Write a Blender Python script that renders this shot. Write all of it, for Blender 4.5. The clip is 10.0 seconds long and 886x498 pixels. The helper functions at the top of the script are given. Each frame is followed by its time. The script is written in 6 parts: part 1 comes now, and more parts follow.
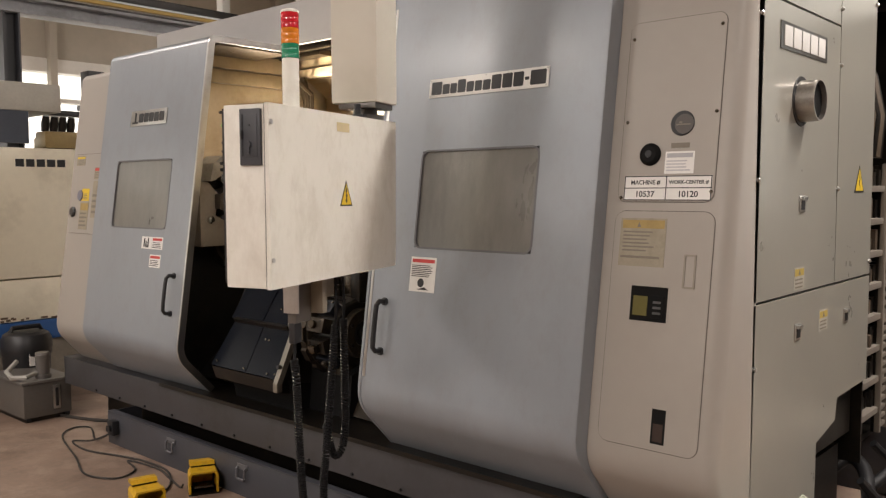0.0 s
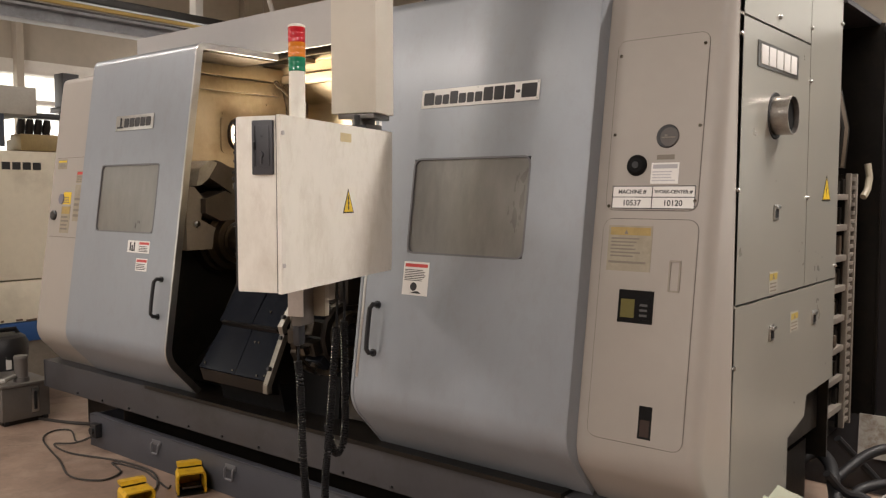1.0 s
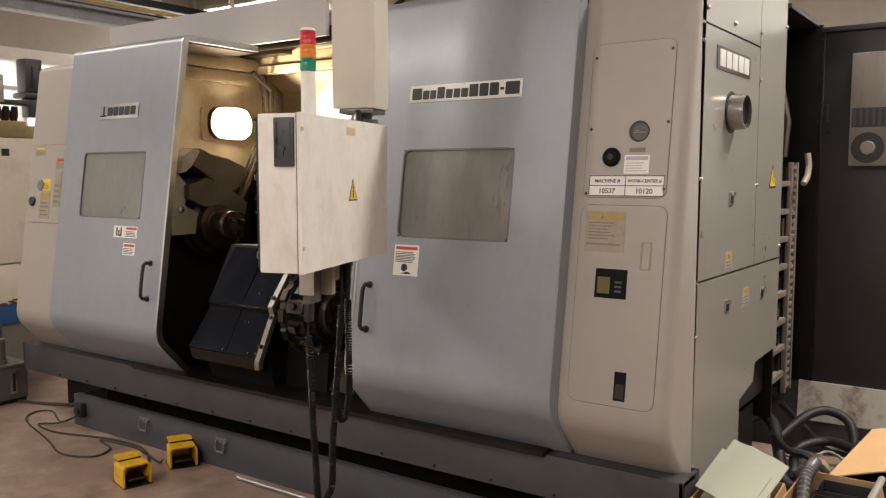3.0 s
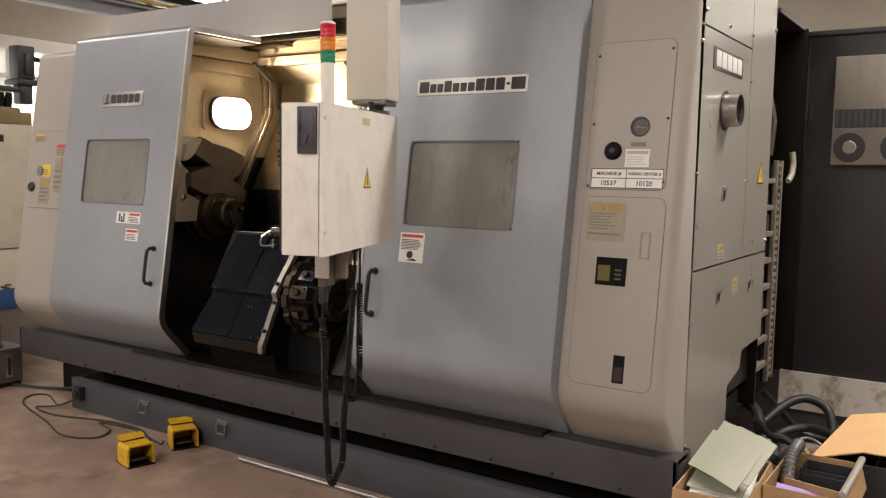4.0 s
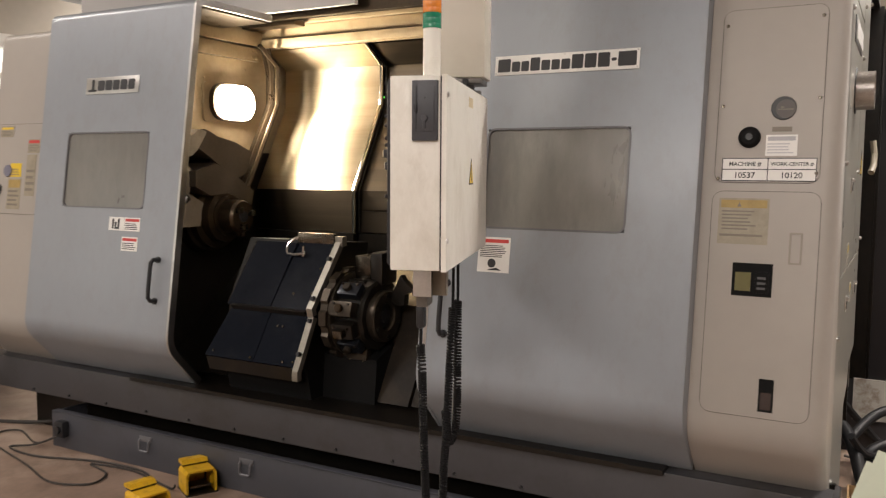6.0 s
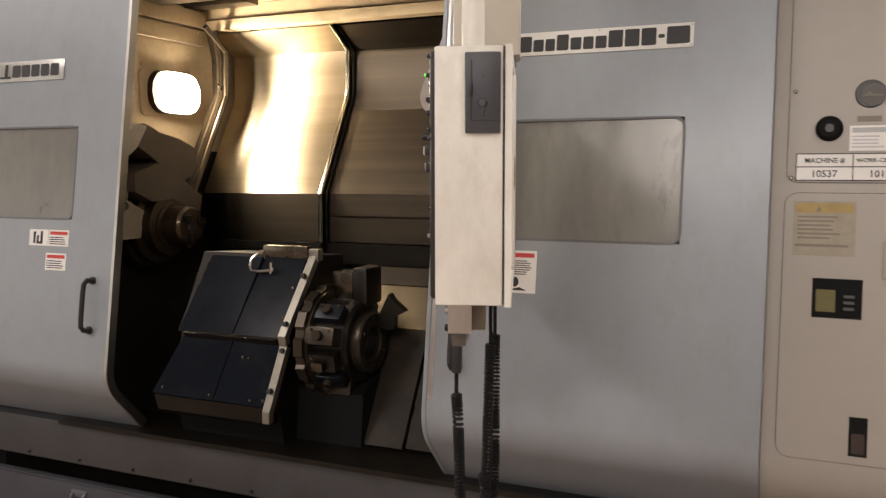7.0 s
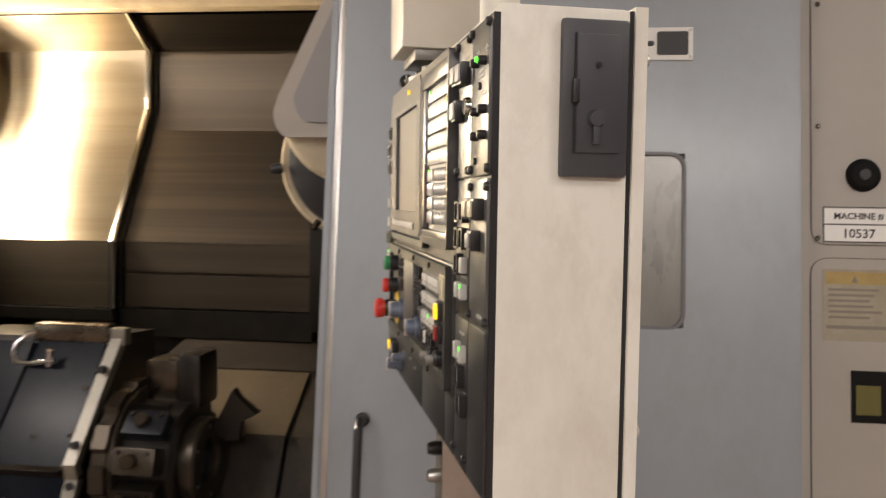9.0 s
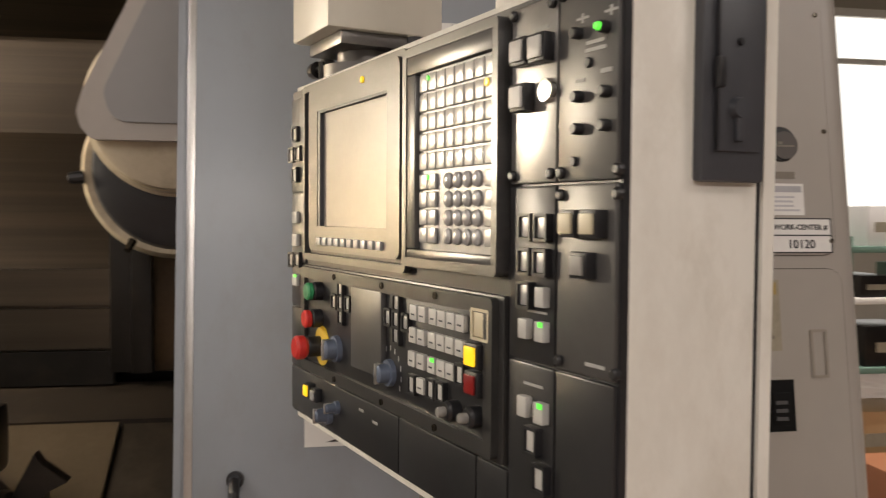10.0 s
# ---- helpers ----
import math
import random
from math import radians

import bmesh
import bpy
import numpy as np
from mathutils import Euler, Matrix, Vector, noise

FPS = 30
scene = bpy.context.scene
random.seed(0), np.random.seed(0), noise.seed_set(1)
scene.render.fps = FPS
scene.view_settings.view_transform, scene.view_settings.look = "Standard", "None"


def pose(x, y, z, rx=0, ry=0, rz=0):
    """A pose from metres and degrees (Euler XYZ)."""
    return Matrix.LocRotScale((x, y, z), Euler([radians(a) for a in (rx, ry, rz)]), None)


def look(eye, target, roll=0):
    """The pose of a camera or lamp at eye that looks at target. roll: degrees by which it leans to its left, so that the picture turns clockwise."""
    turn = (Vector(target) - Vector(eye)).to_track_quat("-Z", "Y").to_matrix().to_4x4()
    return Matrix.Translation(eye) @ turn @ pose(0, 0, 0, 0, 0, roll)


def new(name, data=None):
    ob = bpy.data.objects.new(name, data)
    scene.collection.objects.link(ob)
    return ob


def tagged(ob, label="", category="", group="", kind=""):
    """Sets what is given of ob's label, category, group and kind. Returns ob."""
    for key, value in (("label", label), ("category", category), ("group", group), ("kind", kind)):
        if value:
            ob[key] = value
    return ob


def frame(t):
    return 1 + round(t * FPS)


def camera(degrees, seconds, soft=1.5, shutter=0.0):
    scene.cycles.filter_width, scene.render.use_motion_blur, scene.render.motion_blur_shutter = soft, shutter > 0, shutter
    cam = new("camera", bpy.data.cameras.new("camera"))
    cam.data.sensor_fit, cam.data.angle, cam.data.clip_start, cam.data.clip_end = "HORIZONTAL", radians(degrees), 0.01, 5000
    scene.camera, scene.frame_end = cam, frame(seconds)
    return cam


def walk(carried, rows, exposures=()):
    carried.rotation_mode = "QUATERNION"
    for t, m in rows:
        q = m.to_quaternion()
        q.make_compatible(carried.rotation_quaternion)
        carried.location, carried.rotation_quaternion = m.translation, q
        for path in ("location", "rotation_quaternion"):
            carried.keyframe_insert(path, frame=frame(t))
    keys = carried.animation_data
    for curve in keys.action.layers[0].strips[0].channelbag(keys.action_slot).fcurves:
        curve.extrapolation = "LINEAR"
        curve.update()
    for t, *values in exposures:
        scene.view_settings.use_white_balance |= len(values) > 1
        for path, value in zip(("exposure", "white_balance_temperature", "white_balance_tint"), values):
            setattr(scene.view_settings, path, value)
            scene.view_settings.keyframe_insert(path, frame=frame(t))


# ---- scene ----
cam = camera(55.6, 10.0, soft=1.25, shutter=0.5)
METRES, EYE, TILT, TURN = 3.85, 1.6, -8.2, 41.7
ROWS = [
    (0.0, 0.0, 0.0, 0.0, -0.2, 2.16, -5.21),
    (0.5, -0.0255, -0.0145, 0.0002, -1.82, 2.38, -5.15),
    (1.0, -0.0337, -0.0328, -0.0013, -2.86, 2.55, -5.19),
    (1.5, -0.0301, -0.0636, -0.002, -2.95, 2.34, -5.66),
    (2.0, -0.0346, -0.0869, -0.0028, -3.3, 1.96, -5.89),
    (2.5, -0.063, -0.0942, -0.003, -5.06, 1.86, -4.93),
    (4.0, -0.1312, -0.139, -0.0222, -8.62, 1.61, -5.48),
    (4.5, -0.1532, -0.1325, -0.0264, -8.08, 1.8, -5.57),
    (5.0, -0.2011, -0.0919, -0.0255, -8.73, 2.15, -4.01),
    (5.5, -0.234, -0.0308, -0.028, -10.33, 2.03, -4.6),
    (7.0, -0.3047, 0.2124, -0.006, -18.37, 2.09, -3.17),
    (7.5, -0.3038, 0.2872, 0.0135, -19.02, 2.64, -4.34),
    (8.0, -0.3194, 0.3557, 0.0193, -20.97, 3.0, -2.12),
    (8.5, -0.3235, 0.4152, 0.0226, -27.17, 3.06, -0.79),
    (9.0, -0.3096, 0.4647, 0.0334, -34.63, 4.76, -1.84),
    (9.5, -0.3149, 0.5186, 0.0363, -42.91, 6.0, -0.65),
    (10.0, -0.3286, 0.5672, 0.0415, -52.04, 5.81, 1.11),
]
walk(cam, [(t, pose(0, 0, EYE, TILT) @ pose(0, 0, 0, 0, 0, TURN) @ pose(METRES * x, METRES * y, METRES * z, 90 + pitch, roll, yaw)) for t, x, y, z, yaw, pitch, roll in ROWS],
     [(0.0, 0.0), (7.0, 0.03), (8.2, 0.04), (9.0, -0.07), (9.5, -0.20), (10.0, -0.40)])

# ---------------------------------------------------------------- light
world = bpy.data.worlds.new("hall_world")
scene.world = world
world.use_nodes = True
world.node_tree.nodes["Background"].inputs[0].default_value = (1.0, 0.93, 0.84, 1)
world.node_tree.nodes["Background"].inputs[1].default_value = 0.05


def area_lamp(name, loc, target, sx, sy, watts, colour):
    d = bpy.data.lights.new(name, "AREA")
    d.shape, d.size, d.size_y, d.energy, d.color = "RECTANGLE", sx, sy, watts, colour
    o = new(name, d)
    o.matrix_world = look(loc, target)
    return o


WARM = (1.0, 0.905, 0.845)
# mostly unseen lamps, placed and sized to balance the light on the machine
LAMPS = ((-6.3, -2.1, 5.02, 215), (-0.4, -5.8, 5.02, 360), (2.4, -0.6, 5.02, 165), (-3.0, -7.2, 5.02, 330), (1.0, 4.5, 5.02, 320), (-8.6, 1.2, 5.02, 150), (-10.7, 9.2, 4.42, 170), (-2.5, 7.5, 5.02, 170))
for lx, ly, lz, w in LAMPS:
    area_lamp("ceiling_lamp_light", (lx, ly, lz), (lx, ly, 0), 2.3, 0.26, w, WARM)
area_lamp("work_light", (-4.375, 3.271, 1.984), (-3.3, 3.30, 2.0), 0.2, 0.12, 33, (1.0, 0.85, 0.64))

# ---------------------------------------------------------------- materials
MATS = {}


def mat(name, rgb, rough=0.5, metal=0.0, vary=0.12, scale=6.0, bump=0.0, bscale=120.0, stain=None, stain_amt=0.0, stain_scale=2.2,
        emit=None, strength=0.0, coat=0.0, stretch=(1, 1, 1), aniso=0.0, spec=0.5, alpha_trans=0.0, uneven=0.09, worn=None, worn_amt=0.0, worn_scale=0.7):
    """Paint, metal, rubber and the like: base colour with two scales of variation, stains, fine relief and uneven gloss."""
    if name in MATS:
        return MATS[name]
    m = bpy.data.materials.new(name)
    m.use_nodes = True
    nt = m.node_tree
    N, L = nt.nodes, nt.links
    p = N["Principled BSDF"]
    p.inputs["Metallic"].default_value = metal
    p.inputs["Roughness"].default_value = rough
    p.inputs["Coat Weight"].default_value = coat
    p.inputs["Coat Roughness"].default_value = 0.2
    p.inputs["Specular IOR Level"].default_value = spec
    p.inputs["Transmission Weight"].default_value = alpha_trans
    tc = N.new("ShaderNodeTexCoord")
    mp = N.new("ShaderNodeMapping")
    mp.inputs["Scale"].default_value = stretch
    L.new(tc.outputs["Object"], mp.inputs["Vector"])
    n1 = N.new("ShaderNodeTexNoise")
    n1.inputs["Scale"].default_value, n1.inputs["Detail"].default_value = scale, 5
    n2 = N.new("ShaderNodeTexNoise")
    n2.inputs["Scale"].default_value, n2.inputs["Detail"].default_value = scale * 9, 3
    L.new(mp.outputs[0], n1.inputs["Vector"])
    L.new(mp.outputs[0], n2.inputs["Vector"])
    mix = N.new("ShaderNodeMath")
    mix.operation = "MULTIPLY_ADD"
    mix.inputs[1].default_value = 0.65
    sm = N.new("ShaderNodeMath")
    sm.operation = "MULTIPLY"
    sm.inputs[1].default_value = 0.35
    L.new(n2.outputs[0], sm.inputs[0])
    L.new(n1.outputs[0], mix.inputs[0])
    L.new(sm.outputs[0], mix.inputs[2])
    ramp = N.new("ShaderNodeValToRGB")
    ramp.color_ramp.elements[0].position, ramp.color_ramp.elements[1].position = 0.3, 0.7
    ramp.color_ramp.elements[0].color = (*[c * (1 - vary) for c in rgb], 1)
    ramp.color_ramp.elements[1].color = (*[min(1, c * (1 + vary * 0.7)) for c in rgb], 1)
    L.new(mix.outputs[0], ramp.inputs[0])
    out = ramp.outputs[0]
    if stain:
        n3 = N.new("ShaderNodeTexNoise")
        n3.inputs["Scale"].default_value, n3.inputs["Detail"].default_value, n3.inputs["Roughness"].default_value = stain_scale, 8, 0.68
        L.new(mp.outputs[0], n3.inputs["Vector"])
        r3 = N.new("ShaderNodeValToRGB")
        r3.color_ramp.elements[0].position, r3.color_ramp.elements[1].position = 0.5, 0.72
        r3.color_ramp.elements[0].color, r3.color_ramp.elements[1].color = (0, 0, 0, 1), (stain_amt,) * 3 + (1,)
        L.new(n3.outputs[0], r3.inputs[0])
        mx = N.new("ShaderNodeMix")
        mx.data_type = "RGBA"
        L.new(r3.outputs[0], mx.inputs[0])
        L.new(out, mx.inputs[6])
        mx.inputs[7].default_value = (*stain, 1)
        out = mx.outputs[2]
    if worn:
        n4 = N.new("ShaderNodeTexNoise")
        n4.inputs["Scale"].default_value, n4.inputs["Detail"].default_value, n4.inputs["Roughness"].default_value = worn_scale, 9, 0.74
        n4.inputs["Distortion"].default_value = 0.1
        of = N.new("ShaderNodeVectorMath")
        of.inputs[1].default_value = (3.7, 8.1, 2.3)
        L.new(mp.outputs[0], of.inputs[0])
        L.new(of.outputs[0], n4.inputs["Vector"])
        r4 = N.new("ShaderNodeValToRGB")
        r4.color_ramp.elements[0].position, r4.color_ramp.elements[1].position = 0.50, 0.62
        r4.color_ramp.elements[0].color, r4.color_ramp.elements[1].color = (0, 0, 0, 1), (worn_amt,) * 3 + (1,)
        L.new(n4.outputs[0], r4.inputs[0])
        mw = N.new("ShaderNodeMix")
        mw.data_type = "RGBA"
        L.new(r4.outputs[0], mw.inputs[0])
        L.new(out, mw.inputs[6])
        mw.inputs[7].default_value = (*worn, 1)
        out = mw.outputs[2]
    L.new(out, p.inputs["Base Color"])
    rr = N.new("ShaderNodeMapRange")
    rr.inputs["To Min"].default_value, rr.inputs["To Max"].default_value = max(0.03, rough - uneven), min(1, rough + uneven)
    L.new(mix.outputs[0], rr.inputs["Value"])
    L.new(rr.outputs[0], p.inputs["Roughness"])
    if bump:
        nb = N.new("ShaderNodeTexNoise")
        nb.inputs["Scale"].default_value, nb.inputs["Detail"].default_value = bscale, 3
        L.new(mp.outputs[0], nb.inputs["Vector"])
        bp = N.new("ShaderNodeBump")
        bp.inputs["Strength"].default_value, bp.inputs["Distance"].default_value = bump, 0.002
        L.new(nb.outputs[0], bp.inputs["Height"])
        L.new(bp.outputs[0], p.inputs["Normal"])
    if aniso:
        p.inputs["Anisotropic"].default_value = aniso
        tg = N.new("ShaderNodeCombineXYZ")
        tg.inputs[2].default_value = 1.0
        L.new(tg.outputs[0], p.inputs["Tangent"])
    if emit:
        p.inputs["Emission Color"].default_value, p.inputs["Emission Strength"].default_value = (*emit, 1), strength
    MATS[name] = m
    return m


GREY = mat("silver_grey_paint", (0.275, 0.298, 0.325), 0.44, 0.22, 0.045, 2.2, 0.05, 260, stain=(0.215, 0.228, 0.242), stain_amt=0.42, stain_scale=1.8, coat=0.22, stretch=(1.2, 1, 0.7), worn=(0.21, 0.20, 0.18), worn_amt=0.16, worn_scale=9.0, uneven=0.06)
CREAM = mat("cream_grey_paint", (0.56, 0.52, 0.46), 0.42, 0.0, 0.05, 2.0, 0.06, 300, stain=(0.42, 0.38, 0.32), stain_amt=0.3, stain_scale=1.4)
PINKGREY = mat("pale_warm_grey_paint", (0.35, 0.322, 0.287), 0.42, 0.0, 0.05, 2.0, 0.06, 300, stain=(0.36, 0.33, 0.3), stain_amt=0.25)
SIDE = mat("olive_grey_paint", (0.325, 0.318, 0.278), 0.30, 0.15, 0.07, 2.6, 0.04, 260, stain=(0.30, 0.29, 0.25), stain_amt=0.35, stain_scale=1.7, coat=0.2)
PEND = mat("off_white_paint", (0.79, 0.77, 0.70), 0.40, 0.0, 0.04, 3.0, 0.05, 320, stain=(0.50, 0.46, 0.38), stain_amt=0.4, stain_scale=6.5, stretch=(1, 1, 0.55), worn=(0.50, 0.45, 0.36), worn_amt=0.22, worn_scale=11)
BEIGE = mat("oily_beige_paint", (0.43, 0.335, 0.21), 0.35, 0.0, 0.12, 5.0, 0.05, 200, stain=(0.22, 0.15, 0.07), stain_amt=0.55, stain_scale=4.0)
TRAY = mat("dark_grey_paint", (0.052, 0.051, 0.055), 0.45, 0.0, 0.14, 4.0, 0.06, 240, stain=(0.03, 0.026, 0.022), stain_amt=0.75, stain_scale=3.0)
PLINTH = mat("blue_grey_paint", (0.056, 0.058, 0.068), 0.45, 0.0, 0.12, 4.0, 0.06, 240, stain=(0.035, 0.03, 0.026), stain_amt=0.6, stain_scale=3.5)
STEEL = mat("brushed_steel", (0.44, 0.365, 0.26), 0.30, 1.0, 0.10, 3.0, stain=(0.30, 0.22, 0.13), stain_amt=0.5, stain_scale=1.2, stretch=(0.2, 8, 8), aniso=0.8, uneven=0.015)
# darker copy of the brushed steel, with shade and dark reflections in its colour
STEELD = mat("shaded_brushed_steel", (0.085, 0.069, 0.052), 0.36, 1.0, 0.10, 3.0, stain=(0.15, 0.117, 0.08), stain_amt=0.45, stain_scale=1.6, stretch=(0.15, 8, 8), aniso=0.5, uneven=0.03)
COVER = mat("blue_black_cover", (0.008, 0.010, 0.015), 0.2, 0.0, 0.2, 5.0, stain=(0.022, 0.024, 0.028), stain_amt=0.5, stain_scale=4.0, spec=0.08, uneven=0.06)
# oily iron; on work-space walls this black carries the shade of the cavity
DARK = mat("oily_shaded_black", (0.012, 0.010, 0.008), 0.34, 0.4, 0.3, 9.0, 0.15, 90, stain=(0.035, 0.026, 0.016), stain_amt=0.5, stain_scale=7.0)
IRON = mat("worn_machined_steel", (0.14, 0.122, 0.098), 0.26, 1.0, 0.25, 12.0, 0.10, 130, stain=(0.08, 0.06, 0.04), stain_amt=0.7, stain_scale=9.0)
RUST = mat("oil_browned_steel", (0.060, 0.043, 0.027), 0.30, 0.75, 0.25, 7.0, 0.08, 130, stain=(0.09, 0.06, 0.03), stain_amt=0.6, stain_scale=5.0)
BLACK = mat("black_plastic", (0.018, 0.018, 0.02), 0.38, 0.0, 0.2, 20, 0.04, 300)
RUBBER = mat("black_rubber", (0.010, 0.010, 0.011), 0.55, 0.0, 0.25, 30, 0.15, 300)
DGREY = mat("dark_grey_plastic", (0.052, 0.054, 0.062), 0.45, 0.0, 0.1, 20, 0.05, 400)
MEMB = mat("control_panel_grey", (0.12, 0.118, 0.115), 0.36, 0.45, 0.10, 10, stain=(0.15, 0.145, 0.135), stain_amt=0.4, stain_scale=8, uneven=0.03)
MEMBD = mat("control_panel_dark_grey", (0.042, 0.042, 0.044), 0.34, 0.4, 0.14, 10, stain=(0.06, 0.058, 0.056), stain_amt=0.4, stain_scale=8)
FRAME = mat("brushed_panel_frame", (0.125, 0.124, 0.122), 0.30, 0.6, 0.10, 18, uneven=0.05, stretch=(1, 1, 3), stain=(0.20, 0.195, 0.185), stain_amt=0.5, stain_scale=7)
UNIT = mat("dull_unit_frame", (0.066, 0.065, 0.063), 0.36, 0.5, 0.10, 18, uneven=0.05, stain=(0.10, 0.096, 0.09), stain_amt=0.5, stain_scale=9)
# panel grey made brighter, with the work lamp's reflection in its colour
GLARE = mat("lamp_glare_plate", (0.46, 0.455, 0.44), 0.33, 0.85, 0.05, 10, stain=(0.26, 0.25, 0.235), stain_amt=0.5, stain_scale=8, uneven=0.03)
KEY = mat("silver_keycap", (0.47, 0.47, 0.465), 0.30, 0.35, 0.08, 40, 0.03, 300)
PALEKEY = mat("pale_keycap", (0.52, 0.515, 0.49), 0.4, 0.0, 0.06, 60, 0.03, 300)
CHROME = mat("chrome", (0.72, 0.71, 0.69), 0.14, 1.0, 0.06, 20)
ALU = mat("bare_aluminium", (0.56, 0.55, 0.53), 0.34, 1.0, 0.12, 14, 0.05, 200, stain=(0.3, 0.28, 0.25), stain_amt=0.4)
WHITE = mat("white_label", (0.74, 0.73, 0.70), 0.45, 0.0, 0.04, 12)
WHITEP = mat("white_wall_paint", (0.78, 0.76, 0.71), 0.6, 0.0, 0.06, 1.5, 0.05, 60, stain=(0.55, 0.52, 0.46), stain_amt=0.35)
INK = mat("black_ink", (0.02, 0.02, 0.022), 0.5)
RED = mat("red_print", (0.55, 0.05, 0.045), 0.45)
ORANGEP = mat("amber_print", (0.36, 0.255, 0.085), 0.5, 0, 0.2, 30)
YELLOW = mat("warning_yellow", (0.72, 0.50, 0.03), 0.45)
FADED = mat("faded_label", (0.31, 0.275, 0.205), 0.45, 0, 0.14, 20, stain=(0.20, 0.17, 0.12), stain_amt=0.6, stain_scale=16)
PALEINK = mat("faded_print", (0.19, 0.165, 0.13), 0.5)
PEDAL = mat("yellow_cast_paint", (0.62, 0.36, 0.012), 0.42, 0, 0.12, 14, 0.12, 160, stain=(0.14, 0.075, 0.02), stain_amt=0.8, stain_scale=14)
CONC = mat("stained_concrete", (0.26, 0.182, 0.138), 0.42, 0, 0.3, 3.5, 0.2, 60, stain=(0.075, 0.046, 0.03), stain_amt=0.75, stain_scale=2.6, worn=(0.37, 0.28, 0.215), worn_amt=0.7, worn_scale=1.7, uneven=0.15)
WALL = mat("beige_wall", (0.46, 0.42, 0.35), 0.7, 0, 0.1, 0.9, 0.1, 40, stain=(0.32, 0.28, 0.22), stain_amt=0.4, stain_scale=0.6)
# for walls out of view, darkened to weaken reflections from the front
DIM = mat("unseen_dark_wall", (0.16, 0.15, 0.14), 0.7, 0, 0.1, 0.9)
CEIL = mat("ceiling_deck", (0.36, 0.33, 0.28), 0.7, 0, 0.12, 1.2, 0.1, 30)
CARD = mat("brown_cardboard", (0.40, 0.25, 0.12), 0.75, 0, 0.12, 6, 0.08, 120, stain=(0.28, 0.17, 0.08), stain_amt=0.4, stain_scale=5)
CARDL = mat("light_cardboard", (0.60, 0.38, 0.18), 0.75, 0, 0.08, 6, 0.06, 120)
PAPER = mat("pale_green_paper", (0.42, 0.44, 0.345), 0.65, 0, 0.04, 8)
FARC = mat("far_cream_paint", (0.82, 0.765, 0.62), 0.45, 0, 0.06, 2, 0.05, 120, stain=(0.42, 0.36, 0.26), stain_amt=0.4)
BLUE = mat("blue_paint", (0.02, 0.085, 0.26), 0.45, 0, 0.12, 4)
CABG = mat("cabinet_dark_grey", (0.030, 0.028, 0.031), 0.42, 0.1, 0.12, 3, 0.05, 240, stain=(0.020, 0.018, 0.019), stain_amt=0.6)
GREEN = mat("shelf_green_paint", (0.13, 0.22, 0.17), 0.5, 0, 0.1, 4)
GLASS = mat("scratched_polycarbonate", (0.185, 0.18, 0.165), 0.30, 0.2, 0.16, 2.0, 0.02, 60, stain=(0.30, 0.29, 0.265), stain_amt=0.6, stain_scale=1.6, coat=0.25, stretch=(1.7, 1, 0.6), worn=(0.10, 0.10, 0.10), worn_amt=0.4, worn_scale=1.2)
GLASSL = mat("frosted_polycarbonate", (0.20, 0.20, 0.20), 0.45, 0.1, 0.08, 2.0, 0.03, 80, stretch=(3, 1, 0.5))
# beige base colour stands for the lit way cover reflected in the glass
SCREEN = mat("monitor_glass", (0.30, 0.285, 0.25), 0.30, 0.1, 0.10, 16, coat=0.25, uneven=0.05, stain=(0.23, 0.22, 0.195), stain_amt=0.5, stain_scale=9)
LRED = mat("red_lens", (0.50, 0.012, 0.02), 0.18, 0, 0.1, 60, coat=0.5, emit=(0.6, 0.01, 0.02), strength=0.08)
LAMB = mat("amber_lens", (0.62, 0.19, 0.012), 0.18, 0, 0.1, 60, coat=0.5, emit=(0.7, 0.2, 0.01), strength=0.08)
LGRN = mat("green_lens", (0.01, 0.20, 0.10), 0.18, 0, 0.1, 60, coat=0.5, emit=(0.01, 0.25, 0.12), strength=0.05)
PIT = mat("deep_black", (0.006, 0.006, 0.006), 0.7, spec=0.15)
SOILED = mat("soiled_label", (0.40, 0.385, 0.33), 0.5, 0, 0.12, 30, stain=(0.24, 0.22, 0.17), stain_amt=0.6, stain_scale=25)
SOILEDY = mat("soiled_yellow", (0.42, 0.32, 0.07), 0.5, 0, 0.12, 30)
GLOW = mat("work_lamp_glass", (1, 0.9, 0.7), 0.3, emit=(1.0, 0.88, 0.70), strength=115.0)
TUBE = mat("lamp_tube", (1, 0.97, 0.9), 0.3, emit=(1.0, 0.95, 0.86), strength=6.0)
SKY = mat("daylit_glazing", (0.9, 0.9, 0.88), 0.3, emit=(1.0, 0.97, 0.9), strength=1.5)
# oily brown, darkened for the shade below the turret
SUMP = mat("shaded_oily_sheet", (0.020, 0.015, 0.011), 0.55, 0.0, 0.3, 6.0, 0.08, 130, stain=(0.05, 0.037, 0.024), stain_amt=0.7, stain_scale=4.0, spec=0.2)
LEDG = mat("lit_green", (0.1, 0.7, 0.1), 0.3, emit=(0.12, 1.0, 0.05), strength=1.2)
LEDY = mat("lit_amber", (0.9, 0.6, 0.02), 0.3, emit=(1.0, 0.62, 0.02), strength=1.1)
REDB = mat("red_button", (0.60, 0.03, 0.025), 0.32, coat=0.3)
GRNB = mat("green_button", (0.03, 0.26, 0.10), 0.32, coat=0.3)
BLUEK = mat("blue_grey_knob", (0.13, 0.16, 0.22), 0.35, 0.2)
CREAMB = mat("cream_button", (0.62, 0.56, 0.40), 0.4)

# ---------------------------------------------------------------- building helpers
ROOT = {}
SLOPE = pose(0, 0, EYE, TILT)          # frame of the leaning front: x, depth, height up the slope


